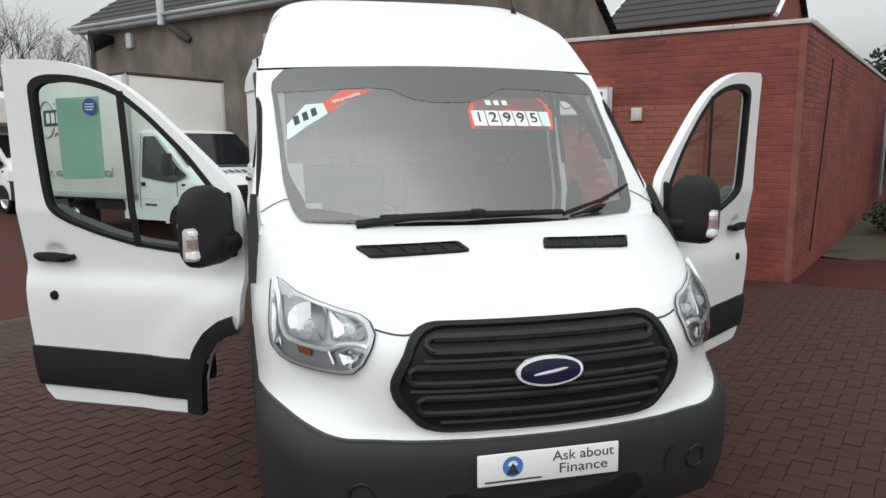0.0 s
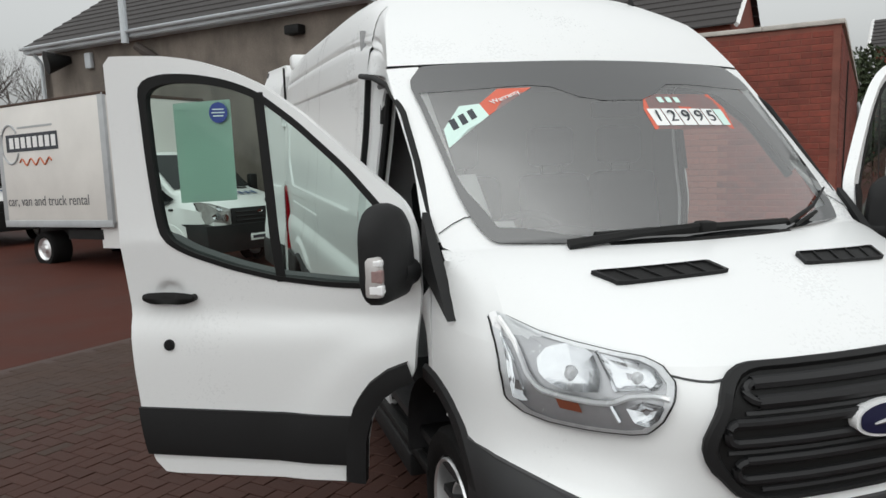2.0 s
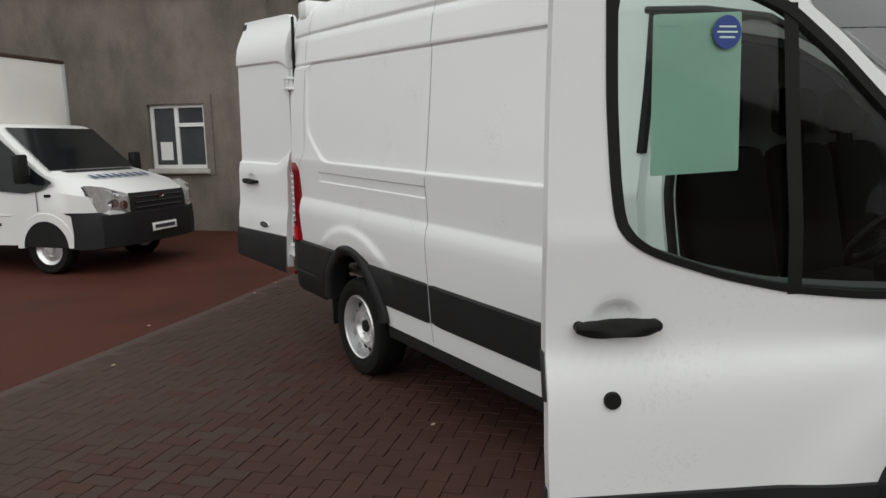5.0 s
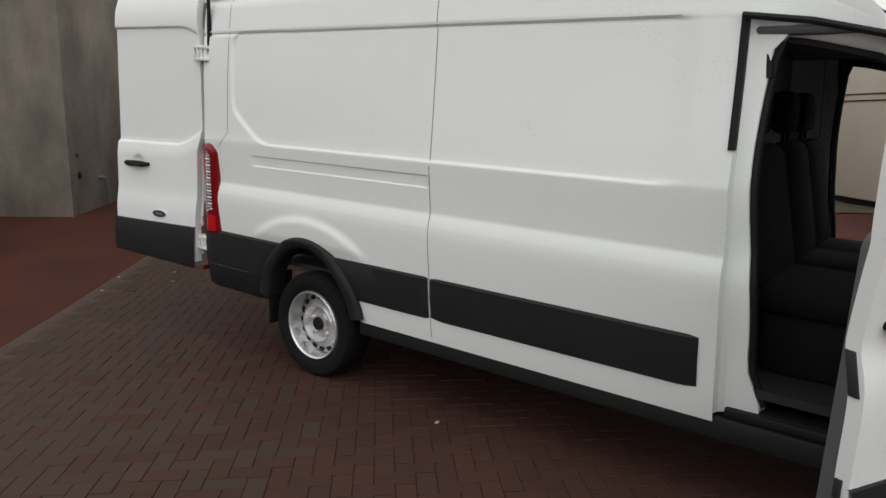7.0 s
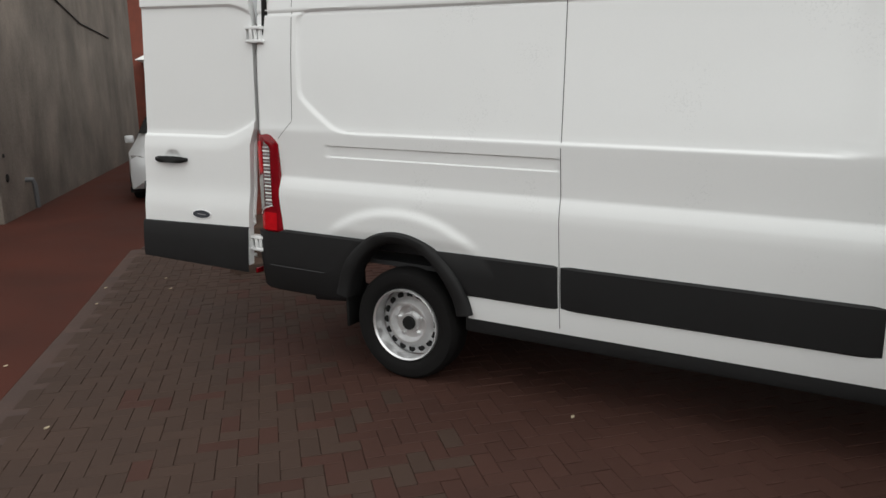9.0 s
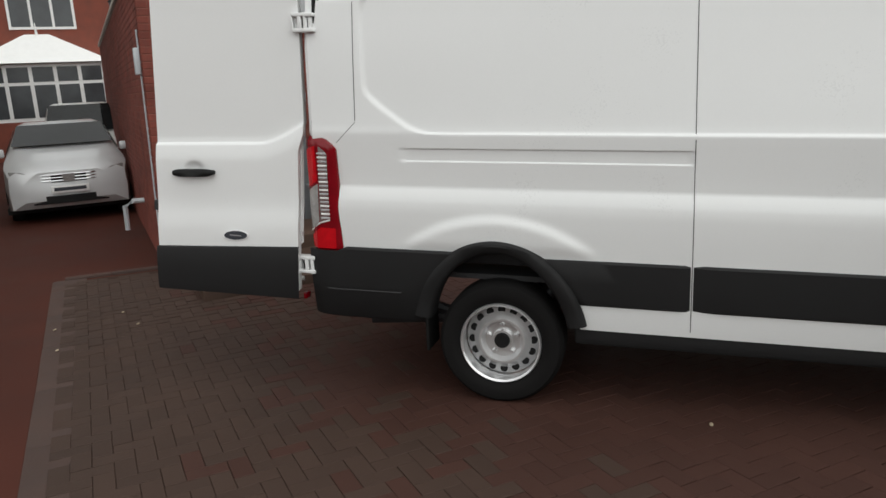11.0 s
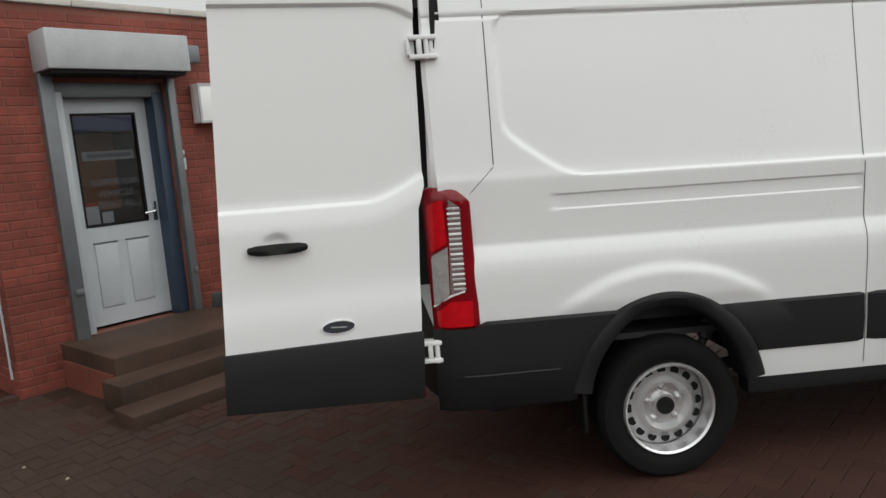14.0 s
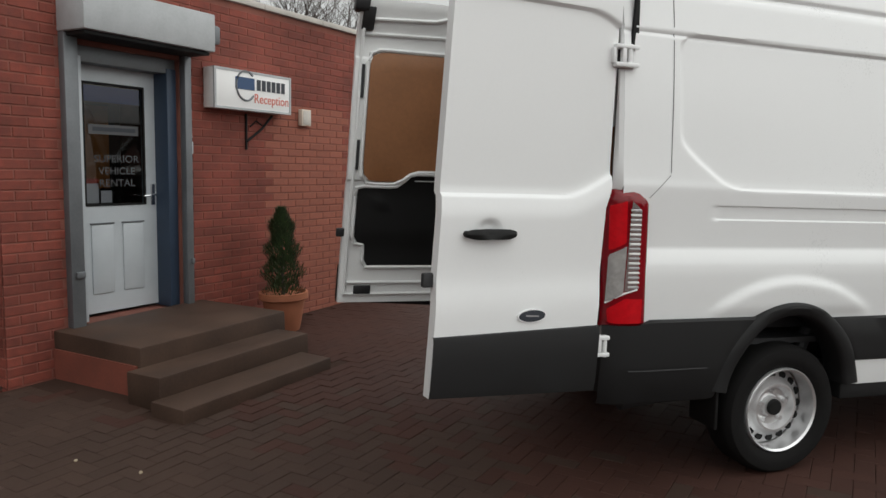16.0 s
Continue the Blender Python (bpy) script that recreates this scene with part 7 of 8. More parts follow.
def box_truck(place, lutoned):
    """Nose at y = 0 looking to -y; x across."""
    tr = root("box_truck", "white box truck with rental lettering on its body", "truck", "parked trucks", m=place)
    bm = bmesh.new()
    # cab sections along y: half-width bottom, top
    def sec(y, zb, zt, w0, w1, zs):
        return [(-w0, y, zb), (-w0 - 0.01, y, (zb + zs) / 2), (-w0, y, zs), (-w1, y, zt - 0.06), (-w1 + 0.10, y, zt), (w1 - 0.10, y, zt), (w1, y, zt - 0.06), (w0, y, zs), (w0 + 0.01, y, (zb + zs) / 2), (w0, y, zb)]
    prof = [(-0.02, 1.00, 0.72, 0.62, 0.84), (0.06, 1.075, 0.88, 0.76, 0.95), (0.3, 1.185, 0.96, 0.85, 1.02), (0.55, 1.26, 0.98, 0.87, 1.06), (0.80, 1.325, 0.98, 0.89, 1.09), (0.98, 1.37, 0.98, 0.90, 1.10), (1.20, 1.553, 0.98, 0.91, 1.12), (1.66, 1.965, 0.98, 0.90, 1.15), (1.76, 2.01, 0.98, 0.89, 1.15), (1.92, 2.035, 0.98, 0.88, 1.15), (2.75, 2.045, 0.98, 0.88, 1.15)]
    loft(bm, [sec(y, 0.55 if y < 0 else 0.40, zt, w0, w1, zs) for y, zt, w0, w1, zs in prof])
    part("cab", bm, TRUCKPAINT, tr, "", 30)
    bm = bmesh.new()
    sheet(bm, [[(x * (0.835 - 0.02 * k), 0.972 + 0.67 * k, 1.384 + 0.586 * k) for x in np.linspace(-1, 1, 9)] for k in np.linspace(0, 1, 5)])
    part("windscreen", bm, TRUCKGLASS, tr)

    def lamp_y(x, z):
        """Where the cab's rounded corner lies, a little proud of it."""
        return max(float(np.interp(abs(x), [0.6, 0.72, 0.88, 0.96, 0.98], [-0.03, -0.02, 0.055, 0.29, 0.48])), float(np.interp(z, [1.0, 1.075, 1.185], [-0.03, 0.05, 0.29]))) - 0.022
    for s in (-1, 1):
        bm = bmesh.new()
        fill(bm, rounded([(0.80, 1.22), (1.02, 1.12), (1.25, 1.09), (1.60, 1.12), (2.12, 1.18), (2.12, 1.91), (1.76, 1.91), (1.30, 1.55), (1.03, 1.34)], 0.03), lambda y, z: (s * (1.0 - (z - 1.15) * 0.110), y, z), 2)
        part("side_window", bm, TRUCKGLASS, tr)
        bm = bmesh.new()
        tube(bm, [(s * 0.995, 2.19, z) for z in (0.62, 1.15)] + [(s * 0.91, 2.19, 1.96)], 0.006, 4)
        tube(bm, [(s * 0.997, 1.08, z) for z in (0.85, 1.2)], 0.006, 4)
        part("door_gap", bm, GAP, tr, smooth=0)
        bm = bmesh.new()
        bx(bm, (min(s * 0.985, s * 1.01), 2.02, 1.02), (max(s * 0.985, s * 1.01), 2.13, 1.09), 0.008)
        part("door_handle", bm, RUBBER, tr)
        bm = bmesh.new()
        bx(bm, (min(s * 1.03, s * 1.20), 1.10, 1.22), (max(s * 1.03, s * 1.20), 1.22, 1.60), 0.03)
        tube(bm, [(s * 0.97, 1.25, 1.3), (s * 1.06, 1.18, 1.32)], 0.02, 6)
        part("mirror", bm, RUBBER, tr)
        bm = bmesh.new()
        fill(bm, rounded([(s * 0.60, 1.04), (s * 0.63, 0.80), (s * 0.93, 0.81), (s * 0.975, 1.17), (s * 0.83, 1.14)], 0.02), lambda x, z: (x, lamp_y(x, z), z), 3, back=lambda x, z: (x, 0.35, z))
        hlamp = part("headlight", bm, CLEARLENS, tr)
        for hx, hz, hr in ((0.72, 0.90, 0.06), (0.84, 0.93, 0.055), (0.80, 1.05, 0.045)):
            bm = bmesh.new()
            fill(bm, [(s * hx + hr * math.cos(t), hz + hr * math.sin(t)) for t in np.linspace(0, 2 * math.pi, 16, endpoint=False)], lambda x, z: (x, lamp_y(x, z) - 0.007, z), 2)
            part("reflector", bm, CHROME, hlamp)
        car_wheel(s * 0.97, 1.0, 0.34, 0.2, s, tr, STEEL)
        car_wheel(s * 0.97, 4.56, 0.34, 0.38, s, tr, STEEL)
        bm = bmesh.new()
        rows = [[(s * (0.988 + o), 1.0 - math.cos(t) * r, 0.36 + math.sin(t) * r) for r, o in ((0.36, -0.10), (0.36, 0.012), (0.46, 0.012), (0.47, 0.0))] for t in np.linspace(0.0, math.pi, 14)]
        sheet(bm, rows)
        part("wheel_arch", bm, TRUCKPAINT, tr)
        # flat black sheet on the closed flank: the arch's shade put in as colour
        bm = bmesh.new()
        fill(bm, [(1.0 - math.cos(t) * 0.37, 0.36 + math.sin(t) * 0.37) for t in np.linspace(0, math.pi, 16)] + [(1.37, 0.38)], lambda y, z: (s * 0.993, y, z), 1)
        part("arch_shade_sheet", bm, RUBBER, tr, smooth=0)
    bm = bmesh.new()
    P = []
    for x in [-1.004, -1.002] + list(np.linspace(-0.99, 0.99, 17)) + [1.002, 1.004]:
        y0 = (-0.08 + 0.62 * max(0, abs(x) - 0.55) ** 1.5) if abs(x) < 1 else (0.56 if abs(x) > 1.003 else 0.18)
        P.append([(x, y0 + 0.10, 0.34), (x, y0, 0.36), (x, y0 - 0.02, 0.55), (x, y0, 0.78), (x, y0 + 0.12, 0.82)])
    sheet(bm, P)
    part("bumper", bm, BLACK, tr)
    bm = bmesh.new()
    P = [[(x, -0.055 + 0.04 * x * x + 0.25 * max(0, z - 0.95), z) for x in np.linspace(-0.60, 0.60, 9)] for z in (0.76, 0.86, 0.96, 1.045)]
    sheet(bm, P)
    for z in (0.84, 0.91, 0.98):
        tube(bm, [(x, -0.060 + 0.25 * max(0, z - 0.95) + 0.04 * x * x, z) for x in np.linspace(-0.5, 0.5, 7)], 0.012, 5)
    part("grille", bm, GRILLE, tr)
    bm = bmesh.new()
    lathe(bm, [(0.0, 0.0), (0.05, 0.0), (0.06, -0.01)], (0, 0, 0), "z", 16)
    for w_ in bm.verts:
        w_.co = Vector((w_.co.x, -0.075 + w_.co.z, 0.975 + w_.co.y * 0.45))
    part("badge", bm, CHROME, tr)
    bm = bmesh.new()
    bx(bm, (-0.26, -0.115, 0.50), (0.26, -0.10, 0.61), 0.003)
    pl = part("number_plate", bm, WHITE, tr)
    bm = bmesh.new()
    bx(bm, (-0.22, -0.118, 0.53), (0.22, -0.1155, 0.58))
    part("plate_bar", bm, INK, pl, smooth=0)
    bm = bmesh.new()
    fill(bm, [(-0.66, 0.84), (0.66, 0.84), (0.70, 0.925), (-0.70, 0.925)], lambda x, y: (x, y, 1.337 + 0.25 * (y - 0.80)), 1)
    part("bonnet_vent", bm, RUBBER, tr, smooth=0)
    bm = bmesh.new()
    for k in range(8):
        x0 = -0.60 + 0.15 * k
        sheet(bm, [[(x0 + d, y, 1.197 + 0.30 * (y - 0.3) + 0.012) for d in (0, 0.075)] for y in (0.45, 0.60)])
    part("bonnet_name_strokes", bm, NAVY, tr, "navy strokes in place of a trade name", 0)
    for s in (-1, 1):  # swage along the door, side repeater and a bar of small print
        bm = bmesh.new()
        tube(bm, [(s * 0.992, y, 0.80) for y in (1.52, 2.2, 2.74)], 0.008, 5)
        part("door_swage", bm, TRUCKPAINT, tr)
        bm = bmesh.new()
        bx(bm, (min(s * 0.97, s * 1.0), 0.86, 1.03), (max(s * 0.97, s * 1.0), 0.96, 1.07), 0.01)
        part("side_repeater", bm, RUBBER, tr)
        bm = bmesh.new()
        bx(bm, (min(s * 0.99, s * 0.9945), 1.70, 0.66), (max(s * 0.99, s * 0.9945), 2.05, 0.70))
        part("small_print_bar", bm, INK, tr, smooth=0)
    # body
    z0, z1, y0, y1, hw = 0.86, 3.05, 2.28, 5.55, 1.08
    bm = bmesh.new()
    bx(bm, (-hw, y0, z0), (hw, y1, z1), 0.03)
    body = part("box_body", bm, BOXSKIN, tr, "white panelled load box")
    if lutoned:
        bm = bmesh.new()
        loft(bm, [[(-hw + 0.1, 1.05, 2.25), (hw - 0.1, 1.05, 2.25), (hw - 0.1, 1.1, 2.85), (-hw + 0.1, 1.1, 2.85)], [(-hw, 1.35, 2.18), (hw, 1.35, 2.18), (hw, 1.6, z1), (-hw, 1.6, z1)], [(-hw, y0, 2.18), (hw, y0, 2.18), (hw, y0, z1), (-hw, y0, z1)]])
        part("luton_nose", bm, BOXSKIN, tr, "", 20)
    for s in (-1, 1):
        for y in (y0 + 0.06, y1 - 0.06):
            bm = bmesh.new()
            bx(bm, (min(s * (hw - 0.06), s * (hw + 0.006)), y - 0.07, z0 - 0.02), (max(s * (hw - 0.06), s * (hw + 0.006)), y + 0.07, z1 + 0.01), 0.01)
            part("corner_post", bm, SHUTTER, body)
        bm = bmesh.new()
        bx(bm, (min(s * (hw - 0.04), s * (hw + 0.008)), y0, z0 - 0.09), (max(s * (hw - 0.04), s * (hw + 0.008)), y1, z0 + 0.04), 0.01)
        part("bottom_rail", bm, SHUTTER, body)
        bm = bmesh.new()
        bx(bm, (min(s * (hw - 0.04), s * (hw + 0.008)), y0, z1 - 0.03), (max(s * (hw - 0.04), s * (hw + 0.008)), y1, z1 + 0.02), 0.008)
        part("top_rail", bm, CONCRETE, body)
    bm = bmesh.new()
    bx(bm, (-hw, y0 - 0.012, z1 - 0.04), (hw, y0 + 0.04, z1 + 0.02), 0.008)
    part("front_top_rail", bm, CONCRETE, body)
    bm = bmesh.new()
    bx(bm, (-0.45, 2.3, 0.55), (0.45, 5.5, 0.78))
    bx(bm, (-1.0, 2.7, 0.55), (1.0, 3.7, 0.72))
    part("chassis", bm, RUBBER, tr, smooth=0)
    # lettering on the near flank (x = -hw side faces the yard)
    s = -1
    o = -hw - 0.004
    bm = bmesh.new()
    bx(bm, (o - 0.002, 3.62, 2.18), (o, 5.25, 2.50))
    nb = part("name_bar", bm, INK, tr, "dark bar in place of a trade name", 0)
    bm = bmesh.new()
    for k in range(8):
        bx(bm, (o - 0.005, 3.68 + 0.19 * k, 2.24), (o - 0.002, 3.81 + 0.19 * k, 2.44))
    part("name_strokes", bm, WHITE, nb, smooth=0)
    bm = bmesh.new()
    tube(bm, [(o, 5.12 - 0.28 * math.cos(t), 2.32 + 0.36 * math.sin(t)) for t in np.linspace(0.6, 5.8, 24)], 0.022, 5)
    part("swash", bm, SHUTTER, tr)
    bm = bmesh.new()
    tube(bm, [(o, 4.85 - 1.0 * t, 1.98 + 0.06 * math.sin(t * 22)) for t in np.linspace(0, 1, 30)], 0.018, 5)
    part("orange_script", bm, LOGO_ORANGE, tr)
    bm = bmesh.new()
    bx(bm, (o - 0.002, 3.75, 2.60), (o, 4.85, 2.635))
    part("small_print_bar", bm, SHUTTER, tr, smooth=0)
    words("car, van and truck rental", 0.26, mat("grey_print", (0.11, 0.11, 0.115), 0.5, vary=0.1), frame_of((o - 0.002, 4.12, 1.25), (0, -1, 0), (0, 0, 1)), tr, width=2.5)
    return tr


def truck_place(u, v):
    p = uv(u, v)
    # the truck's -y nose looks along +u
    return Matrix.Translation(p) @ pose(0, 0, 0, 0, 0, 90 - GRID)


box_truck(truck_place(-8.86, 6.58), False)
box_truck(truck_place(-17.1, 7.35), True)


PALECAR = mat("pale_car_paint", (0.60, 0.61, 0.62), 0.32, 0.15, vary=0.06, scale=1.5, coat=0.5)


def hatchback(place, label, tall):
    car = root("hatchback_car" if not tall else "small_van", label, "car", "parked cars", m=place)
    bm = bmesh.new()

    def sec(y, zb, zt, w0, w1, zs):
        return [(-w0, y, zb), (-w0 - 0.015, y, (zb + zs) / 2), (-w0, y, zs), (-w1, y, zt - 0.05), (-w1 + 0.12, y, zt), (w1 - 0.12, y, zt), (w1, y, zt - 0.05), (w0, y, zs), (w0 + 0.015, y, (zb + zs) / 2), (w0, y, zb)]
    h = 1.52 if not tall else 1.80
    loft(bm, [sec(-0.0, 0.35, 0.78, 0.62, 0.52, 0.60), sec(0.10, 0.24, 0.86, 0.80, 0.68, 0.72), sec(0.45, 0.22, 0.96, 0.86, 0.76, 0.85), sec(0.95, 0.22, 1.05, 0.865, 0.78, 0.92), sec(1.15, 0.22, 1.14, 0.865, 0.76, 0.94), sec(1.75, 0.22, h - 0.06, 0.865, 0.66, 0.96), sec(2.1, 0.22, h, 0.865, 0.64, 0.97), sec(3.3, 0.22, h - 0.03, 0.865, 0.64, 0.97), sec(3.9, 0.25, h - 0.25 if not tall else h - 0.08, 0.85, 0.66, 0.95), sec(4.05, 0.35, 1.0 if not tall else h - 0.3, 0.78, 0.66, 0.9)])
    part("body", bm, TRUCKPAINT if tall else PALECAR, car, "", 30)
    bm = bmesh.new()
    sheet(bm, [[(x * (0.74 - 0.10 * k), 1.04 + 0.66 * k + 0.06 * x * x - 0.01, 1.12 + (h - 1.20) * k + 0.035) for x in np.linspace(-1, 1, 9)] for k in np.linspace(0, 1, 5)])
    part("windscreen", bm, TRUCKGLASS, car)
    bm = bmesh.new()
    P = [[(x, -0.012 + 0.26 * abs(x) ** 2.2, z) for x in np.linspace(-0.56, 0.56, 11)] for z in (0.62, 0.70, 0.74)]
    sheet(bm, P)
    part("grille", bm, RUBBER, car)
    for z in (0.645, 0.69, 0.735):
        bm = bmesh.new()
        tube(bm, [(x, -0.025 + 0.26 * abs(x) ** 2.2, z) for x in np.linspace(-0.55, 0.55, 9)], 0.009, 5)
        part("grille_bar", bm, CHROME, car)
    bm = bmesh.new()
    P = [[(x, -0.02 + 0.20 * abs(x) ** 2.2, z) for x in np.linspace(-0.52, 0.52, 9)] for z in (0.30, 0.42)]
    sheet(bm, P)
    part("lower_grille", bm, RUBBER, car)
    bm = bmesh.new()
    fill(bm, rounded([(-0.07, 0.62), (0.07, 0.62), (0.09, 0.74), (-0.09, 0.74)], 0.02), lambda x, z: (x, -0.035, z), 1, back=lambda x, z: (x, -0.015, z))
    part("badge", bm, CHROME, car)
    bm = bmesh.new()
    bx(bm, (-0.26, -0.045, 0.46), (0.26, -0.02, 0.57), 0.003)
    pl = part("number_plate", bm, WHITE, car)
    bm = bmesh.new()
    bx(bm, (-0.22, -0.048, 0.49), (0.22, -0.0455, 0.54))
    part("plate_bar", bm, INK, pl, smooth=0)
    for s in (-1, 1):
        bm = bmesh.new()
        fill(bm, rounded([(s * 0.50, 0.66), (s * 0.76, 0.68), (s * 0.80, 0.82), (s * 0.62, 0.80), (s * 0.50, 0.74)], 0.02), lambda x, z: (x, 0.02 + 0.75 * max(0, abs(x) - 0.5) ** 1.35, z), 3, back=lambda x, z: (x * 0.98, 0.20 + 0.5 * max(0, abs(x) - 0.5), z))
        part("headlight", bm, CLEARLENS, car)
        bm = bmesh.new()
        bx(bm, (min(s * 0.86, s * 1.02), 1.30, 0.98), (max(s * 0.86, s * 1.02), 1.42, 1.12), 0.03)
        part("mirror", bm, RUBBER if tall else PALECAR, car)
        car_wheel(s * 0.85, 0.78, 0.30, 0.19, s, car, STEEL)
        car_wheel(s * 0.85, 3.35, 0.30, 0.19, s, car, STEEL)
        # black half disc painting the front arch's shade; the body has no opening
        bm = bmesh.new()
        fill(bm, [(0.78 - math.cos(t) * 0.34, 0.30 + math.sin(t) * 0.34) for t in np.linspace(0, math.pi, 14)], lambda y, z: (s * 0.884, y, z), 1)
        part("arch_shade_disc", bm, RUBBER, car, smooth=0)
        bm = bmesh.new()
        fill(bm, rounded([(1.45, 1.0), (3.3, 1.02), (3.1, h - 0.12), (1.85, h - 0.12)], 0.05), lambda y, z: (s * (0.875 - (z - 0.97) * 0.40), y, z), 2)
        part("side_window", bm, TRUCKGLASS, car)
    bm = bmesh.new()
    bx(bm, (-0.9, 0.5, 0.14), (0.9, 3.8, 0.24))
    part("underside", bm, RUBBER, car, smooth=0)
    return car


hatchback(Matrix.Translation(uv(-6.42, 11.55)) @ pose(0, 0, 0, 0, 0, -GRID + 2), "pale silver-white hatchback parked in the side passage", False)
hatchback(Matrix.Translation(uv(-6.15, 16.6)) @ pose(0, 0, 0, 0, 0, -GRID), "white small van parked behind the hatchback", True)


# ---- houses, trees and the far side ----
def far_house(name, place, w, d, eave, ridge, wallmat, label, windows=(), gable_front=False, bay=False):
    h = root(name, label, "house", "", m=place)
    bm = bmesh.new()
    if gable_front:
        pr = [(-w / 2, -0.5), (w / 2, -0.5), (w / 2, eave), (0, ridge), (-w / 2, eave)]
        A = [bm.verts.new((x, 0, z)) for x, z in pr]
        B = [bm.verts.new((x, d, z)) for x, z in pr]
    else:
        pr = [(0, -0.5), (d, -0.5), (d, eave), (d / 2, ridge), (0, eave)]
        A = [bm.verts.new((-w / 2, y, z)) for y, z in pr]
        B = [bm.verts.new((w / 2, y, z)) for y, z in pr]
    bm.faces.new(A[::-1]), bm.faces.new(B)
    for k in range(5):
        if k not in (2, 3):
            bm.faces.new((A[k], A[(k + 1) % 5], B[(k + 1) % 5], B[k]))
    part("wall", bm, wallmat, h, smooth=0)
    bm = bmesh.new()
    o = 0.25
    for sgn in (-1, 1):
        for k in range(8):
            f0, f1 = k / 8, (k + 1) / 8
            if gable_front:
                X = lambda f: sgn * (w / 2 + o) * (1 - f)
                Z = lambda f: eave - o * (ridge - eave) / (w / 2) + (ridge - eave + o * (ridge - eave) / (w / 2)) * f
                P = [[(X(f0), -o, Z(f0) + 0.04), (X(f0), d + o, Z(f0) + 0.04)], [(X(f0), -o, Z(f0) + 0.10), (X(f0), d + o, Z(f0) + 0.10)], [(X(f1), -o, Z(f1) + 0.05), (X(f1), d + o, Z(f1) + 0.05)]]
            else:
                Y = lambda f: d / 2 + sgn * (d / 2 + o) * (1 - f)
                Z = lambda f: eave - o * (ridge - eave) / (d / 2) + (ridge - eave + o * (ridge - eave) / (d / 2)) * f
                P = [[(-w / 2 - o, Y(f0), Z(f0) + 0.04), (w / 2 + o, Y(f0), Z(f0) + 0.04)], [(-w / 2 - o, Y(f0), Z(f0) + 0.10), (w / 2 + o, Y(f0), Z(f0) + 0.10)], [(-w / 2 - o, Y(f1), Z(f1) + 0.05), (w / 2 + o, Y(f1), Z(f1) + 0.05)]]
            sheet(bm, P)
    part("roof", bm, SLATE, h, smooth=0)["kind"] = "stuff"
    for sgn in (-1, 1):
        bm = bmesh.new()
        if gable_front:
            tube(bm, [(sgn * (w / 2 + o), -o - 0.02, eave - o * (ridge - eave) / (w / 2)), (0, -o - 0.02, ridge + 0.02)], 0.10, 4)
        else:
            tube(bm, [(sgn * (w / 2 + o), -o, eave - o * (ridge - eave) / (d / 2)), (sgn * (w / 2 + o), d / 2, ridge + 0.02)], 0.10, 4)
        part("barge_board", bm, WHITE, h)
    for x0, x1, z0, z1 in windows:
        bm = bmesh.new()
        bx(bm, (x0, -0.04, z0), (x1, 0.02, z1))
        wn_ = part("window", bm, WHITE, h, smooth=0)
        n = max(2, round((x1 - x0) / 0.6))
        for k in range(n):
            for za, zb in ((z0 + 0.08, z0 + (z1 - z0) * 0.66), (z0 + (z1 - z0) * 0.72, z1 - 0.08)):
                bm = bmesh.new()
                st_ = (x1 - x0 - 0.08) / n
                bx(bm, (x0 + 0.08 + st_ * k, -0.046, za), (x0 + st_ * (k + 1), -0.03, zb))
                part("pane", bm, HOUSEPANE, wn_, smooth=0)
    return h


def facing(bearing, dist, eye, z=0.0, turn=0.0):
    b = radians(bearing)
    return Matrix.Translation((eye[0] + dist * math.sin(b), eye[1] + dist * math.cos(b), z)) @ pose(0, 0, 0, 0, 0, -bearing + turn)


E0, E1 = (-1.18, -2.36), (-4.71, 4.2)
far_house("gabled_house", facing(28.3, 42, E0), 4.4, 9, 7.6, 9.15, OLDBRICK, "red brick house with white barge boards", gable_front=True)
far_house("terraced_house", facing(34.9, 44, E0, turn=8), 7.2, 8, 7.6, 9.6, OLDBRICK, "brick house with dark tiled roof")
far_house("corner_house", facing(50.6, 40, E0), 5.0, 8, 6.4, 8.2, OLDBRICK, "pale house past the hedge")
hs = far_house("brick_house", facing(45.40, 27.5, E1, 0.35, -2.0), 6.2, 9, 6.2, 8.8, OLDBRICK, "red brick house with white windows and bay", windows=((-0.2, 1.75, 4.15, 5.6),))
bm = bmesh.new()
for x0, x1 in ((-1.2, 2.35),):
    bx(bm, (x0, -1.3, -0.3), (x1, -0.05, 1.25))
part("bay_wall", bm, OLDBRICK, hs, smooth=0)
bm = bmesh.new()
bx(bm, (-1.2, -1.3, 1.25), (2.35, -0.05, 3.0))
bay = part("bay_window", bm, WHITE, hs, smooth=0)
for k in range(5):
    for za, zb in ((1.36, 2.35), (2.45, 2.90)):
        bm = bmesh.new()
        bx(bm, (-1.1 + 0.69 * k, -1.31, za), (-1.1 + 0.69 * k + 0.58, -1.28, zb))
        part("pane", bm, HOUSEPANE, bay, smooth=0)
bm = bmesh.new()
loft(bm, [[(-1.45, -1.5, 3.02), (2.6, -1.5, 3.02), (2.6, 0.0, 3.02), (-1.45, 0.0, 3.02)], [(0.2, -0.5, 3.95), (0.9, -0.5, 3.95), (0.9, 0.0, 3.95), (0.2, 0.0, 3.95)]])
part("bay_roof", bm, WHITE, hs, "white hipped bay roof", 0)
bm = bmesh.new()
cyl(bm, (0.55, -0.5, 3.9), (0.55, -0.5, 4.3), 0.05, 0.01, 8)
part("finial", bm, WHITE, hs)
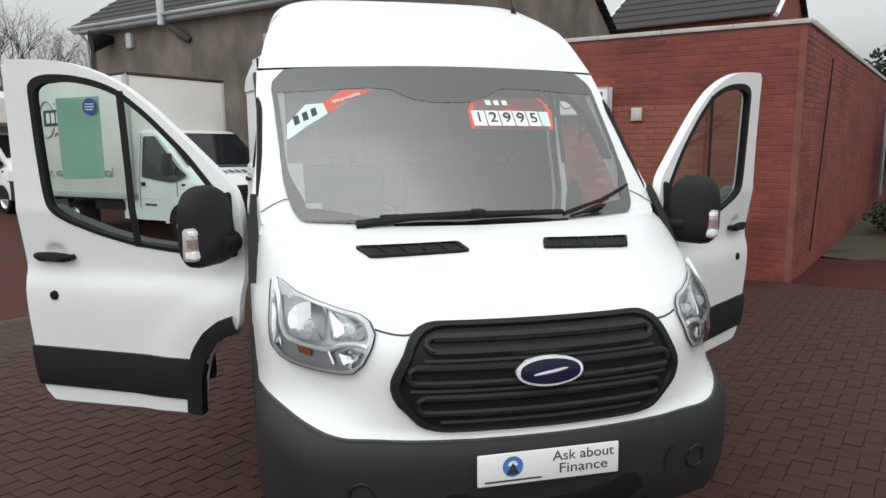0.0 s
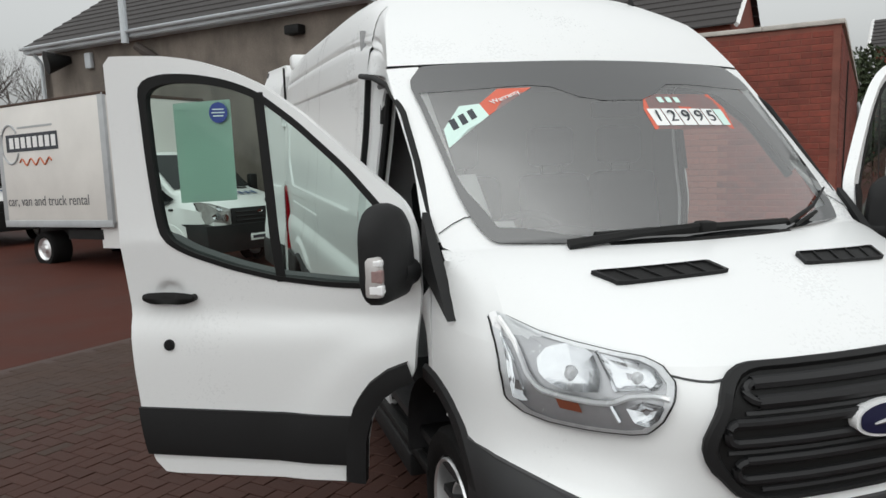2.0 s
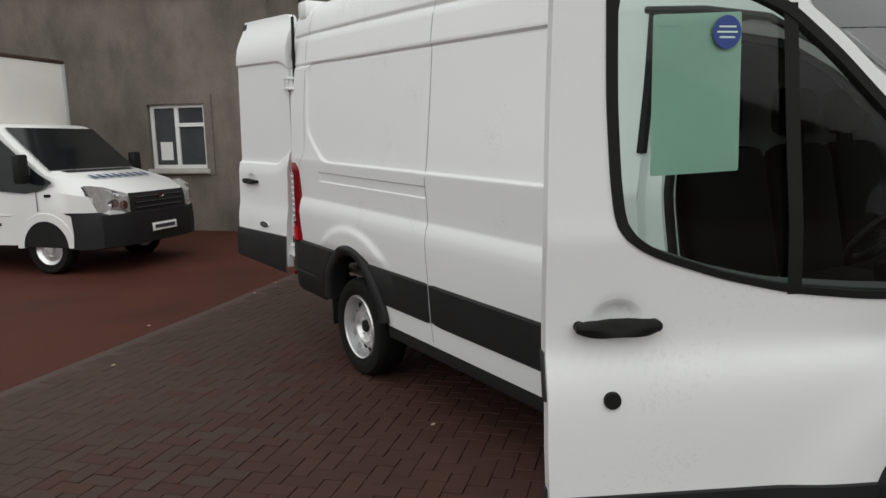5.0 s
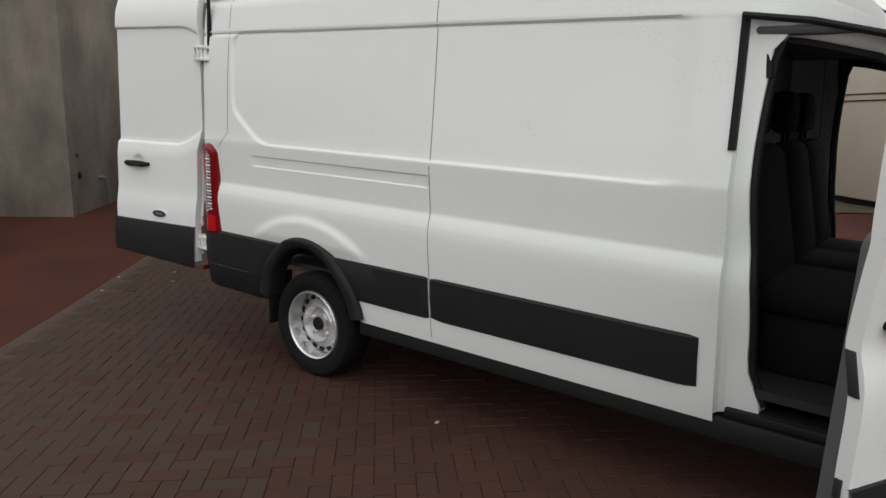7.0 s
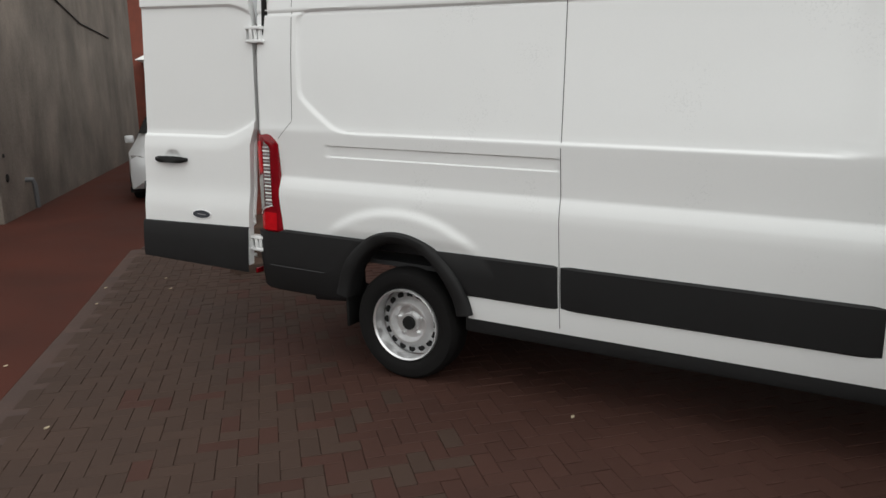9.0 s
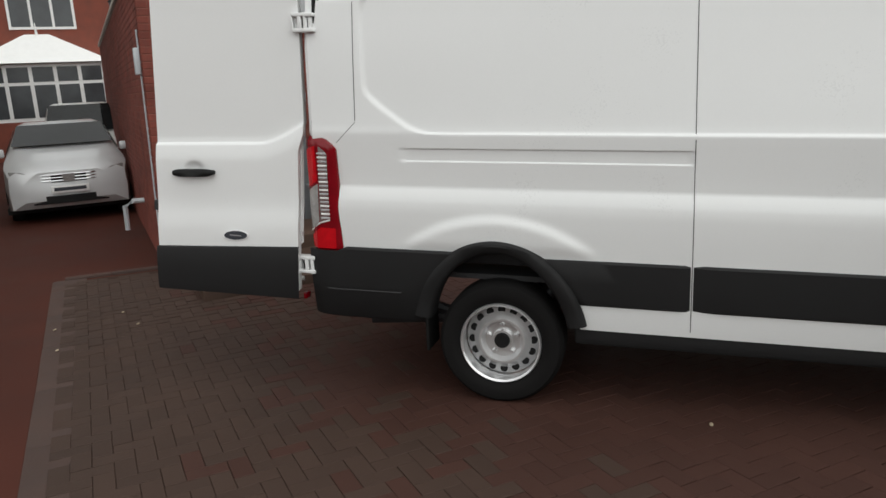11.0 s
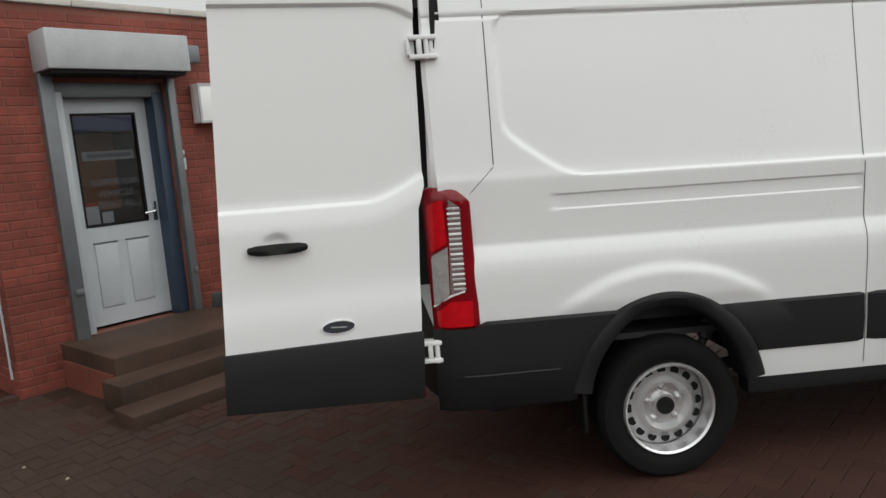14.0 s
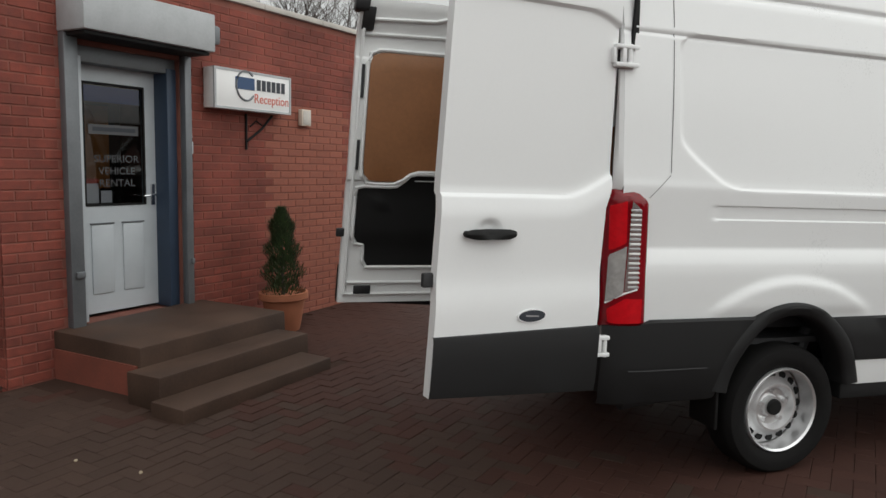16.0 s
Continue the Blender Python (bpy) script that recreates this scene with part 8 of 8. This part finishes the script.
far_house("low_house", facing(52.10, 36, E1, 0.5), 3.4, 6, 3.4, 4.9, OLDBRICK, "low brick house with white windows", windows=((-0.9, 0.9, 1.8, 3.0),))

lamp_post = root("street_lamp", "grey street lamp with square lantern", "street lamp", m=facing(51.75, 23, E1, 0.4))
bm = bmesh.new()
cyl(bm, (0, 0, 0), (0, 0, 4.0), 0.06, 0.045, 8)
part("post", bm, RUBBER, lamp_post)
bm = bmesh.new()
cyl(bm, (0, 0, 3.98), (0, 0, 4.35), 0.10, 0.17, 4)
part("lantern", bm, GALV, lamp_post)
bm = bmesh.new()
cyl(bm, (0, 0, 4.35), (0, 0, 4.55), 0.20, 0.03, 4)
part("lantern_cap", bm, RUBBER, lamp_post)


# bare trees
def bare_tree(seed, height, spread_):
    rng = random.Random(seed)
    V_, F_ = [], []

    def limb(p, d, length, r, depth):
        steps_ = 3
        prev = None
        for k in range(steps_ + 1):
            rr = r * (1 - 0.45 * k / steps_)
            s_ = d.cross(Vector((0.3, 0.9, 0.2))).normalized()
            t_ = d.cross(s_)
            n = 5 if depth < 3 else 3
            ring = []
            for j in range(n):
                a = 2 * math.pi * j / n
                ring.append(len(V_))
                V_.append(tuple(p + rr * (math.cos(a) * s_ + math.sin(a) * t_)))
            if prev:
                for j in range(n):
                    F_.append((prev[j], prev[(j + 1) % n], ring[(j + 1) % n], ring[j]))
            prev = ring
            if k < steps_:
                p = p + d * (length / steps_)
                d = (d + Vector((rng.uniform(-1, 1), rng.uniform(-1, 1), rng.uniform(-0.3, 0.6))) * 0.16).normalized()
        if depth < 7:
            for _ in range(3 if depth in (1, 2, 3) else 2):
                nd = (d + Vector((rng.uniform(-1, 1), rng.uniform(-1, 1), rng.uniform(-0.35, 0.75))) * spread_).normalized()
                limb(p, nd, length * rng.uniform(0.62, 0.85), r * 0.56, depth + 1)
    limb(Vector((0, 0, 0)), Vector((0, 0, 1)), height * 0.27, height * 0.022, 0)
    me = bpy.data.meshes.new("branches")
    me.from_pydata(V_, [], F_)
    me.materials.append(BARK)
    return me


T_ME = [bare_tree(3, 10, 0.85), bare_tree(8, 10, 0.75), bare_tree(12, 10, 0.95)]
spots = [(-17.6, 44, 9.5, 0), (-16.0, 47, 10.5, 1), (-14.2, 43, 9.0, 2), (-12.4, 49, 9.5, 0), (-19.5, 50, 11, 1), (-22, 46, 10, 2), (-25.5, 52, 11, 0), (-10.6, 52, 9, 1)]
for b, dist, hgt, k in spots:
    m = facing(b + 0.9, dist, (-1.4, -1.8), 0.9, b * 37) @ Matrix.Scale(hgt / 10, 4)
    tr = root("bare_tree", "leafless winter tree with fine branches", "tree", "bare trees", m=m)
    ob = new("crown", T_ME[k])
    ob.parent = tr
for (u_, v_, hgt, k) in ((12.4, 21.5, 10.5, 1), (14.6, 22.0, 11.0, 0), (16.8, 23.5, 11.0, 2)):
    m = Matrix.Translation(uv(u_, v_)) @ Matrix.Rotation(u_ * 3, 4, "Z") @ Matrix.Scale(hgt / 10, 4)
    tr = root("bare_tree", "leafless winter tree with fine branches", "tree", "bare trees", m=m)
    ob = new("crown", T_ME[k])
    ob.parent = tr


def leaf_mass(name, label, place, rx, ry, rz, count, size, seed, material):
    th = root(name, label, "hedge" if "hedge" in name else "tree" if "tree" in name else "shrub", m=place)
    bm = bmesh.new()
    for k in range(7):
        a = k * 0.9
        tube(bm, [(rx * 0.5 * math.cos(a), ry * 0.5 * math.sin(a), 0), (rx * 0.6 * math.cos(a + 0.3), ry * 0.6 * math.sin(a + 0.3), rz * 1.3)], [0.06, 0.02], 5)
    part("stems", bm, BARK, th)["kind"] = "stuff"
    rng = random.Random(seed)
    V_, F_ = [], []
    for _ in range(count):
        t, c = rng.random() * 6.283, rng.uniform(-0.9, 1)
        rr = 0.55 + 0.45 * rng.random() ** 0.4
        lump = 1 + 0.18 * math.sin(5 * t) * math.cos(4 * c)
        s_ = math.sqrt(1 - c * c) * rr * lump
        p = Vector((rx * s_ * math.cos(t), ry * s_ * math.sin(t), rz * (1 + c * rr * lump)))
        a, b = Vector((rng.uniform(-1, 1), rng.uniform(-1, 1), rng.uniform(-1, 1))).normalized(), Vector((rng.uniform(-1, 1), rng.uniform(-1, 1), rng.uniform(-1, 1))).normalized()
        i = len(V_)
        V_ += [tuple(p - a * size), tuple(p + b * size * 0.5), tuple(p + a * size), tuple(p - b * size * 0.5)]
        F_.append((i, i + 1, i + 2, i + 3))
    me = bpy.data.meshes.new("leaves")
    me.from_pydata(V_, [], F_)
    me.materials.append(material)
    ob = new("leaves", me)
    ob.parent = th
    return th


leaf_mass("hedge", "overgrown dark evergreen hedge beside the brick wall", Matrix.Translation(uv(1.6, 19.0)), 1.8, 1.4, 1.75, 5200, 0.09, 5, HEDGE)
leaf_mass("hedge", "dark evergreen hedge at the yard's edge", Matrix.Translation(uv(3.6, 16.8)), 1.6, 1.4, 0.9, 3600, 0.09, 6, HEDGE)
leaf_mass("evergreen_tree", "dark green leafy tree beyond the wall", facing(46.3, 32, E0, 0.5, 0), 2.0, 1.6, 2.4, 7000, 0.13, 11, HEDGE)
leaf_mass("low_shrub", "low mossy shrub at the foot of the wall", Matrix.Translation(uv(1.2, 13.6)), 1.2, 1.4, 0.35, 2600, 0.06, 7, HEDGE)
bm = bmesh.new()
sheet(bm, [[uv(u, v, 0.012 + 0.02 * math.sin(u * 5 + v * 3)) for u in np.linspace(-0.4, 6, 12)] for v in np.linspace(9.8, 20, 14)])
tagged(part("planting_bed", bm, EARTH), "mossy brown earth bed beside the building", "ground", kind="structure")
post = root("meter_post", "grey pole carrying a white meter box", "pole", m=Matrix.Translation(uv(0.75, 14.0)))
bm = bmesh.new()
cyl(bm, (0, 0, 0), (0, 0, 2.4), 0.04, seg=10)
part("pole", bm, GALV, post)
bm = bmesh.new()
bx(bm, (-0.05, -0.14, 1.25), (0.18, -0.03, 1.65), 0.015)
part("meter_box", bm, UPVC, post)

# boundary walls that close the yard behind the camera
yard = root("boundary_wall", "plain rendered boundary wall round the yard", "wall", kind="structure", m=Matrix.Identity(4))
for lo, hi in (((-24, -20, -0.6), (24, -19.7, 2.4)), ((-24, -19.7, -0.6), (-23.7, 8, 2.4))):
    bm = bmesh.new()
    bx(bm, lo, hi)
    part("wall_length", bm, RENDER, yard, smooth=0)

# leaves and grit on the paving
LITTER = mat("pale_dry_leaf", (0.42, 0.34, 0.24), 0.8, vary=0.2)
rng = random.Random(21)
for x, y in ((-1.07, 3.674), (-0.2, 8.6), (0.3, 8.35), (-0.6, 8.2), (0.05, 8.0), (-1.9, 7.4), (-2.4, 6.2), (-3.1, 2.2)):
    bm = bmesh.new()
    n = 7
    L = [(0.013 * (1 + 0.4 * rng.random()) * math.cos(k * 6.283 / n), 0.008 * (1 + 0.5 * rng.random()) * math.sin(k * 6.283 / n)) for k in range(n)]
    fill(bm, L, lambda a, b: (x + a, y + b, gz(x, y) + 0.009 + 8 * a * a), 1, back=lambda a, b: (x + a, y + b, gz(x, y) + 0.003))
    tagged(part("fallen_leaf", bm, LITTER), "small pale dry leaf lying on the paving", "leaf", "litter on the paving")

# ---- bricks and paving blocks ----
def block_data(l, w, h, c):
    """A block with chamfered upper edges: points and faces, its foot at z = 0."""
    x, y = l / 2, w / 2
    P = [(-x, -y, 0), (x, -y, 0), (x, y, 0), (-x, y, 0), (-x, -y, h - c), (x, -y, h - c), (x, y, h - c), (-x, y, h - c), (-x + c, -y + c, h), (x - c, -y + c, h), (x - c, y - c, h), (-x + c, y - c, h)]
    Fc = [(0, 1, 5, 4), (1, 2, 6, 5), (2, 3, 7, 6), (3, 0, 4, 7), (4, 5, 9, 8), (5, 6, 10, 9), (6, 7, 11, 10), (7, 4, 8, 11), (8, 9, 10, 11)]
    return P, Fc


def block_mesh(name, data, material):
    me = bpy.data.meshes.new(name)
    me.from_pydata(data[0], [], data[1])
    me.materials.append(material)
    return me


def joined(name, items, data, material, parent):
    """Many blocks as one mesh; items are their matrices."""
    V_, F_ = [], []
    for m in items:
        i = len(V_)
        V_ += [tuple(m @ Vector(p)) for p in data[0]]
        F_ += [tuple(i + k for k in f) for f in data[1]]
    me = bpy.data.meshes.new(name)
    me.from_pydata(V_, [], F_)
    me.materials.append(material)
    ob = new(name, me)
    ob.parent = parent
    ob["kind"] = "stuff"
    return ob


# brickwork: stretcher bond on the front and the two flanks
bd = block_data(0.215, 0.065, 0.022, 0.004)
bhalf = block_data(0.1025, 0.065, 0.022, 0.004)
near_me, half_me = block_mesh("brick", bd, BRICK), block_mesh("brick", bhalf, BRICK)
rng = random.Random(2)
patch_me, patch_half = block_mesh("brick", bd, PATCH), block_mesh("brick", bhalf, PATCH)
rest, resth, made = [], [], 0
patched = []


def lay(face, a0, a1, z_top, openings):
    """face maps (along, up) to a matrix with its z out of the wall."""
    out = []
    rows = int((z_top + 0.15) / 0.075)
    for r in range(rows):
        z = -0.15 + 0.075 * r + 0.0375
        a = a0 + (0.0 if r % 2 else 0.1125)
        if r % 2 == 0:
            out.append((a0 + 0.05125, z, True))
        while a + 0.215 <= a1 + 0.001:
            out.append((a + 0.1075, z, False))
            a += 0.225
        if a1 - a > 0.09:
            out.append((a + 0.05125, z, True))
    res = []
    for a, z, hf in out:
        if any(p - 0.09 < a < q + 0.09 and c < z < d for p, q, c, d in openings):
            continue
        res.append((face(a, z), hf, a, z))
    return res


front = lay(lambda a, z: Matrix.Translation((a, WV + 0.013 + rng.uniform(-0.0015, 0.0015), z)) @ pose(0, 0, 0, 90 + rng.uniform(-0.4, 0.4), 0, 0), W0, W1, TOP, [(D0, D1, 0.0, DT + 0.02)])
for m, hf, a, z in front:
    if -3.75 < a < -1.75 and 0.85 < z < 2.95 and made < 300:
        in_patch = -2.85 < a < -1.60 and z < 2.23
        ob = new("brick", (patch_half if hf else patch_me) if in_patch else half_me if hf else near_me)
        ob.parent = front_wall
        ob.matrix_basis = m
        made += 1
    elif -2.85 < a < -1.60 and z < 2.23 and not hf:
        patched.append(m)
    else:
        (resth if hf else rest).append(m)
joined("patch_bricks", patched, bd, PATCH, front_wall)
joined("brickwork", rest, bd, BRICK_ST, front_wall)
joined("half_bricks", resth, bhalf, BRICK_ST, front_wall)
for wall, face in ((right_wall, lambda a, z: Matrix.Translation((W1 - 0.013 + rng.uniform(-0.0015, 0.0015), a, z)) @ pose(0, 0, 0, 90, 0, 90)), (left_wall, lambda a, z: Matrix.Translation((W0 + 0.013 + rng.uniform(-0.0015, 0.0015), a, z)) @ pose(0, 0, 0, 90, 0, -90))):
    L = lay(face, WV + 0.01, DEEP, TOP, [])
    joined("brickwork", [m for m, hf, a, z in L if not hf], bd, BRICK_ST, wall)
    joined("half_bricks", [m for m, hf, a, z in L if hf], bhalf, BRICK_ST, wall)

# herringbone paving, and a grey band along the kerb
pd = block_data(0.1975, 0.0975, 0.020, 0.0025)
pav_r, pav_g = block_mesh("paver", pd, PAVER_R), block_mesh("paver", pd, PAVER_G)
rng = random.Random(9)
red, grey, singles = [], [], 0
U0, U1, V0, V1 = -6.50, 6.45, -5.95, 7.34
n = int(14 / 0.1)
for i in range(-90, 90):
    for j in range(-90, 130):
        k = (i - j) % 4
        if k == 0:
            cu, cv, rot = i * 0.1 + 0.1, j * 0.1 + 0.05, 0
        elif k == 3:
            cu, cv, rot = i * 0.1 + 0.05, j * 0.1 + 0.1, 90
        else:
            continue
        hu, hv = (0.1, 0.05) if rot == 0 else (0.05, 0.1)
        if cu - hu < U0 or cu + hu > U1 or cv - hv < V0 or cv + hv > V1:
            continue
        if -5.40 < cu < -3.7 and cv > 5.74:
            continue
        p = uv(cu, cv)
        isgrey = (cu < -4.9 + 0.25 * math.sin(cv * 1.7) + rng.gauss(0, 0.45)) or (cv < 0.4 and cu > 3.2)
        m = Matrix.Translation(p + Vector((0, 0, -0.020 + rng.uniform(-0.0015, 0.0015)))) @ pose(0, 0, 0, rng.uniform(-0.35, 0.35), rng.uniform(-0.35, 0.35), -GRID + rot + rng.uniform(-0.5, 0.5))
        if -3.55 < p.x < -1.15 and -0.35 < p.y < 2.35 and singles < 300:
            ob = new("paver", pav_g if isgrey else pav_r)
            ob.parent = pavement
            ob.matrix_basis = m
            singles += 1
        else:
            (grey if isgrey else red).append(m)
joined("red_paving_blocks", red, pd, PAVER_RS, pavement)
joined("grey_paving_blocks", grey, pd, PAVER_GS, pavement)
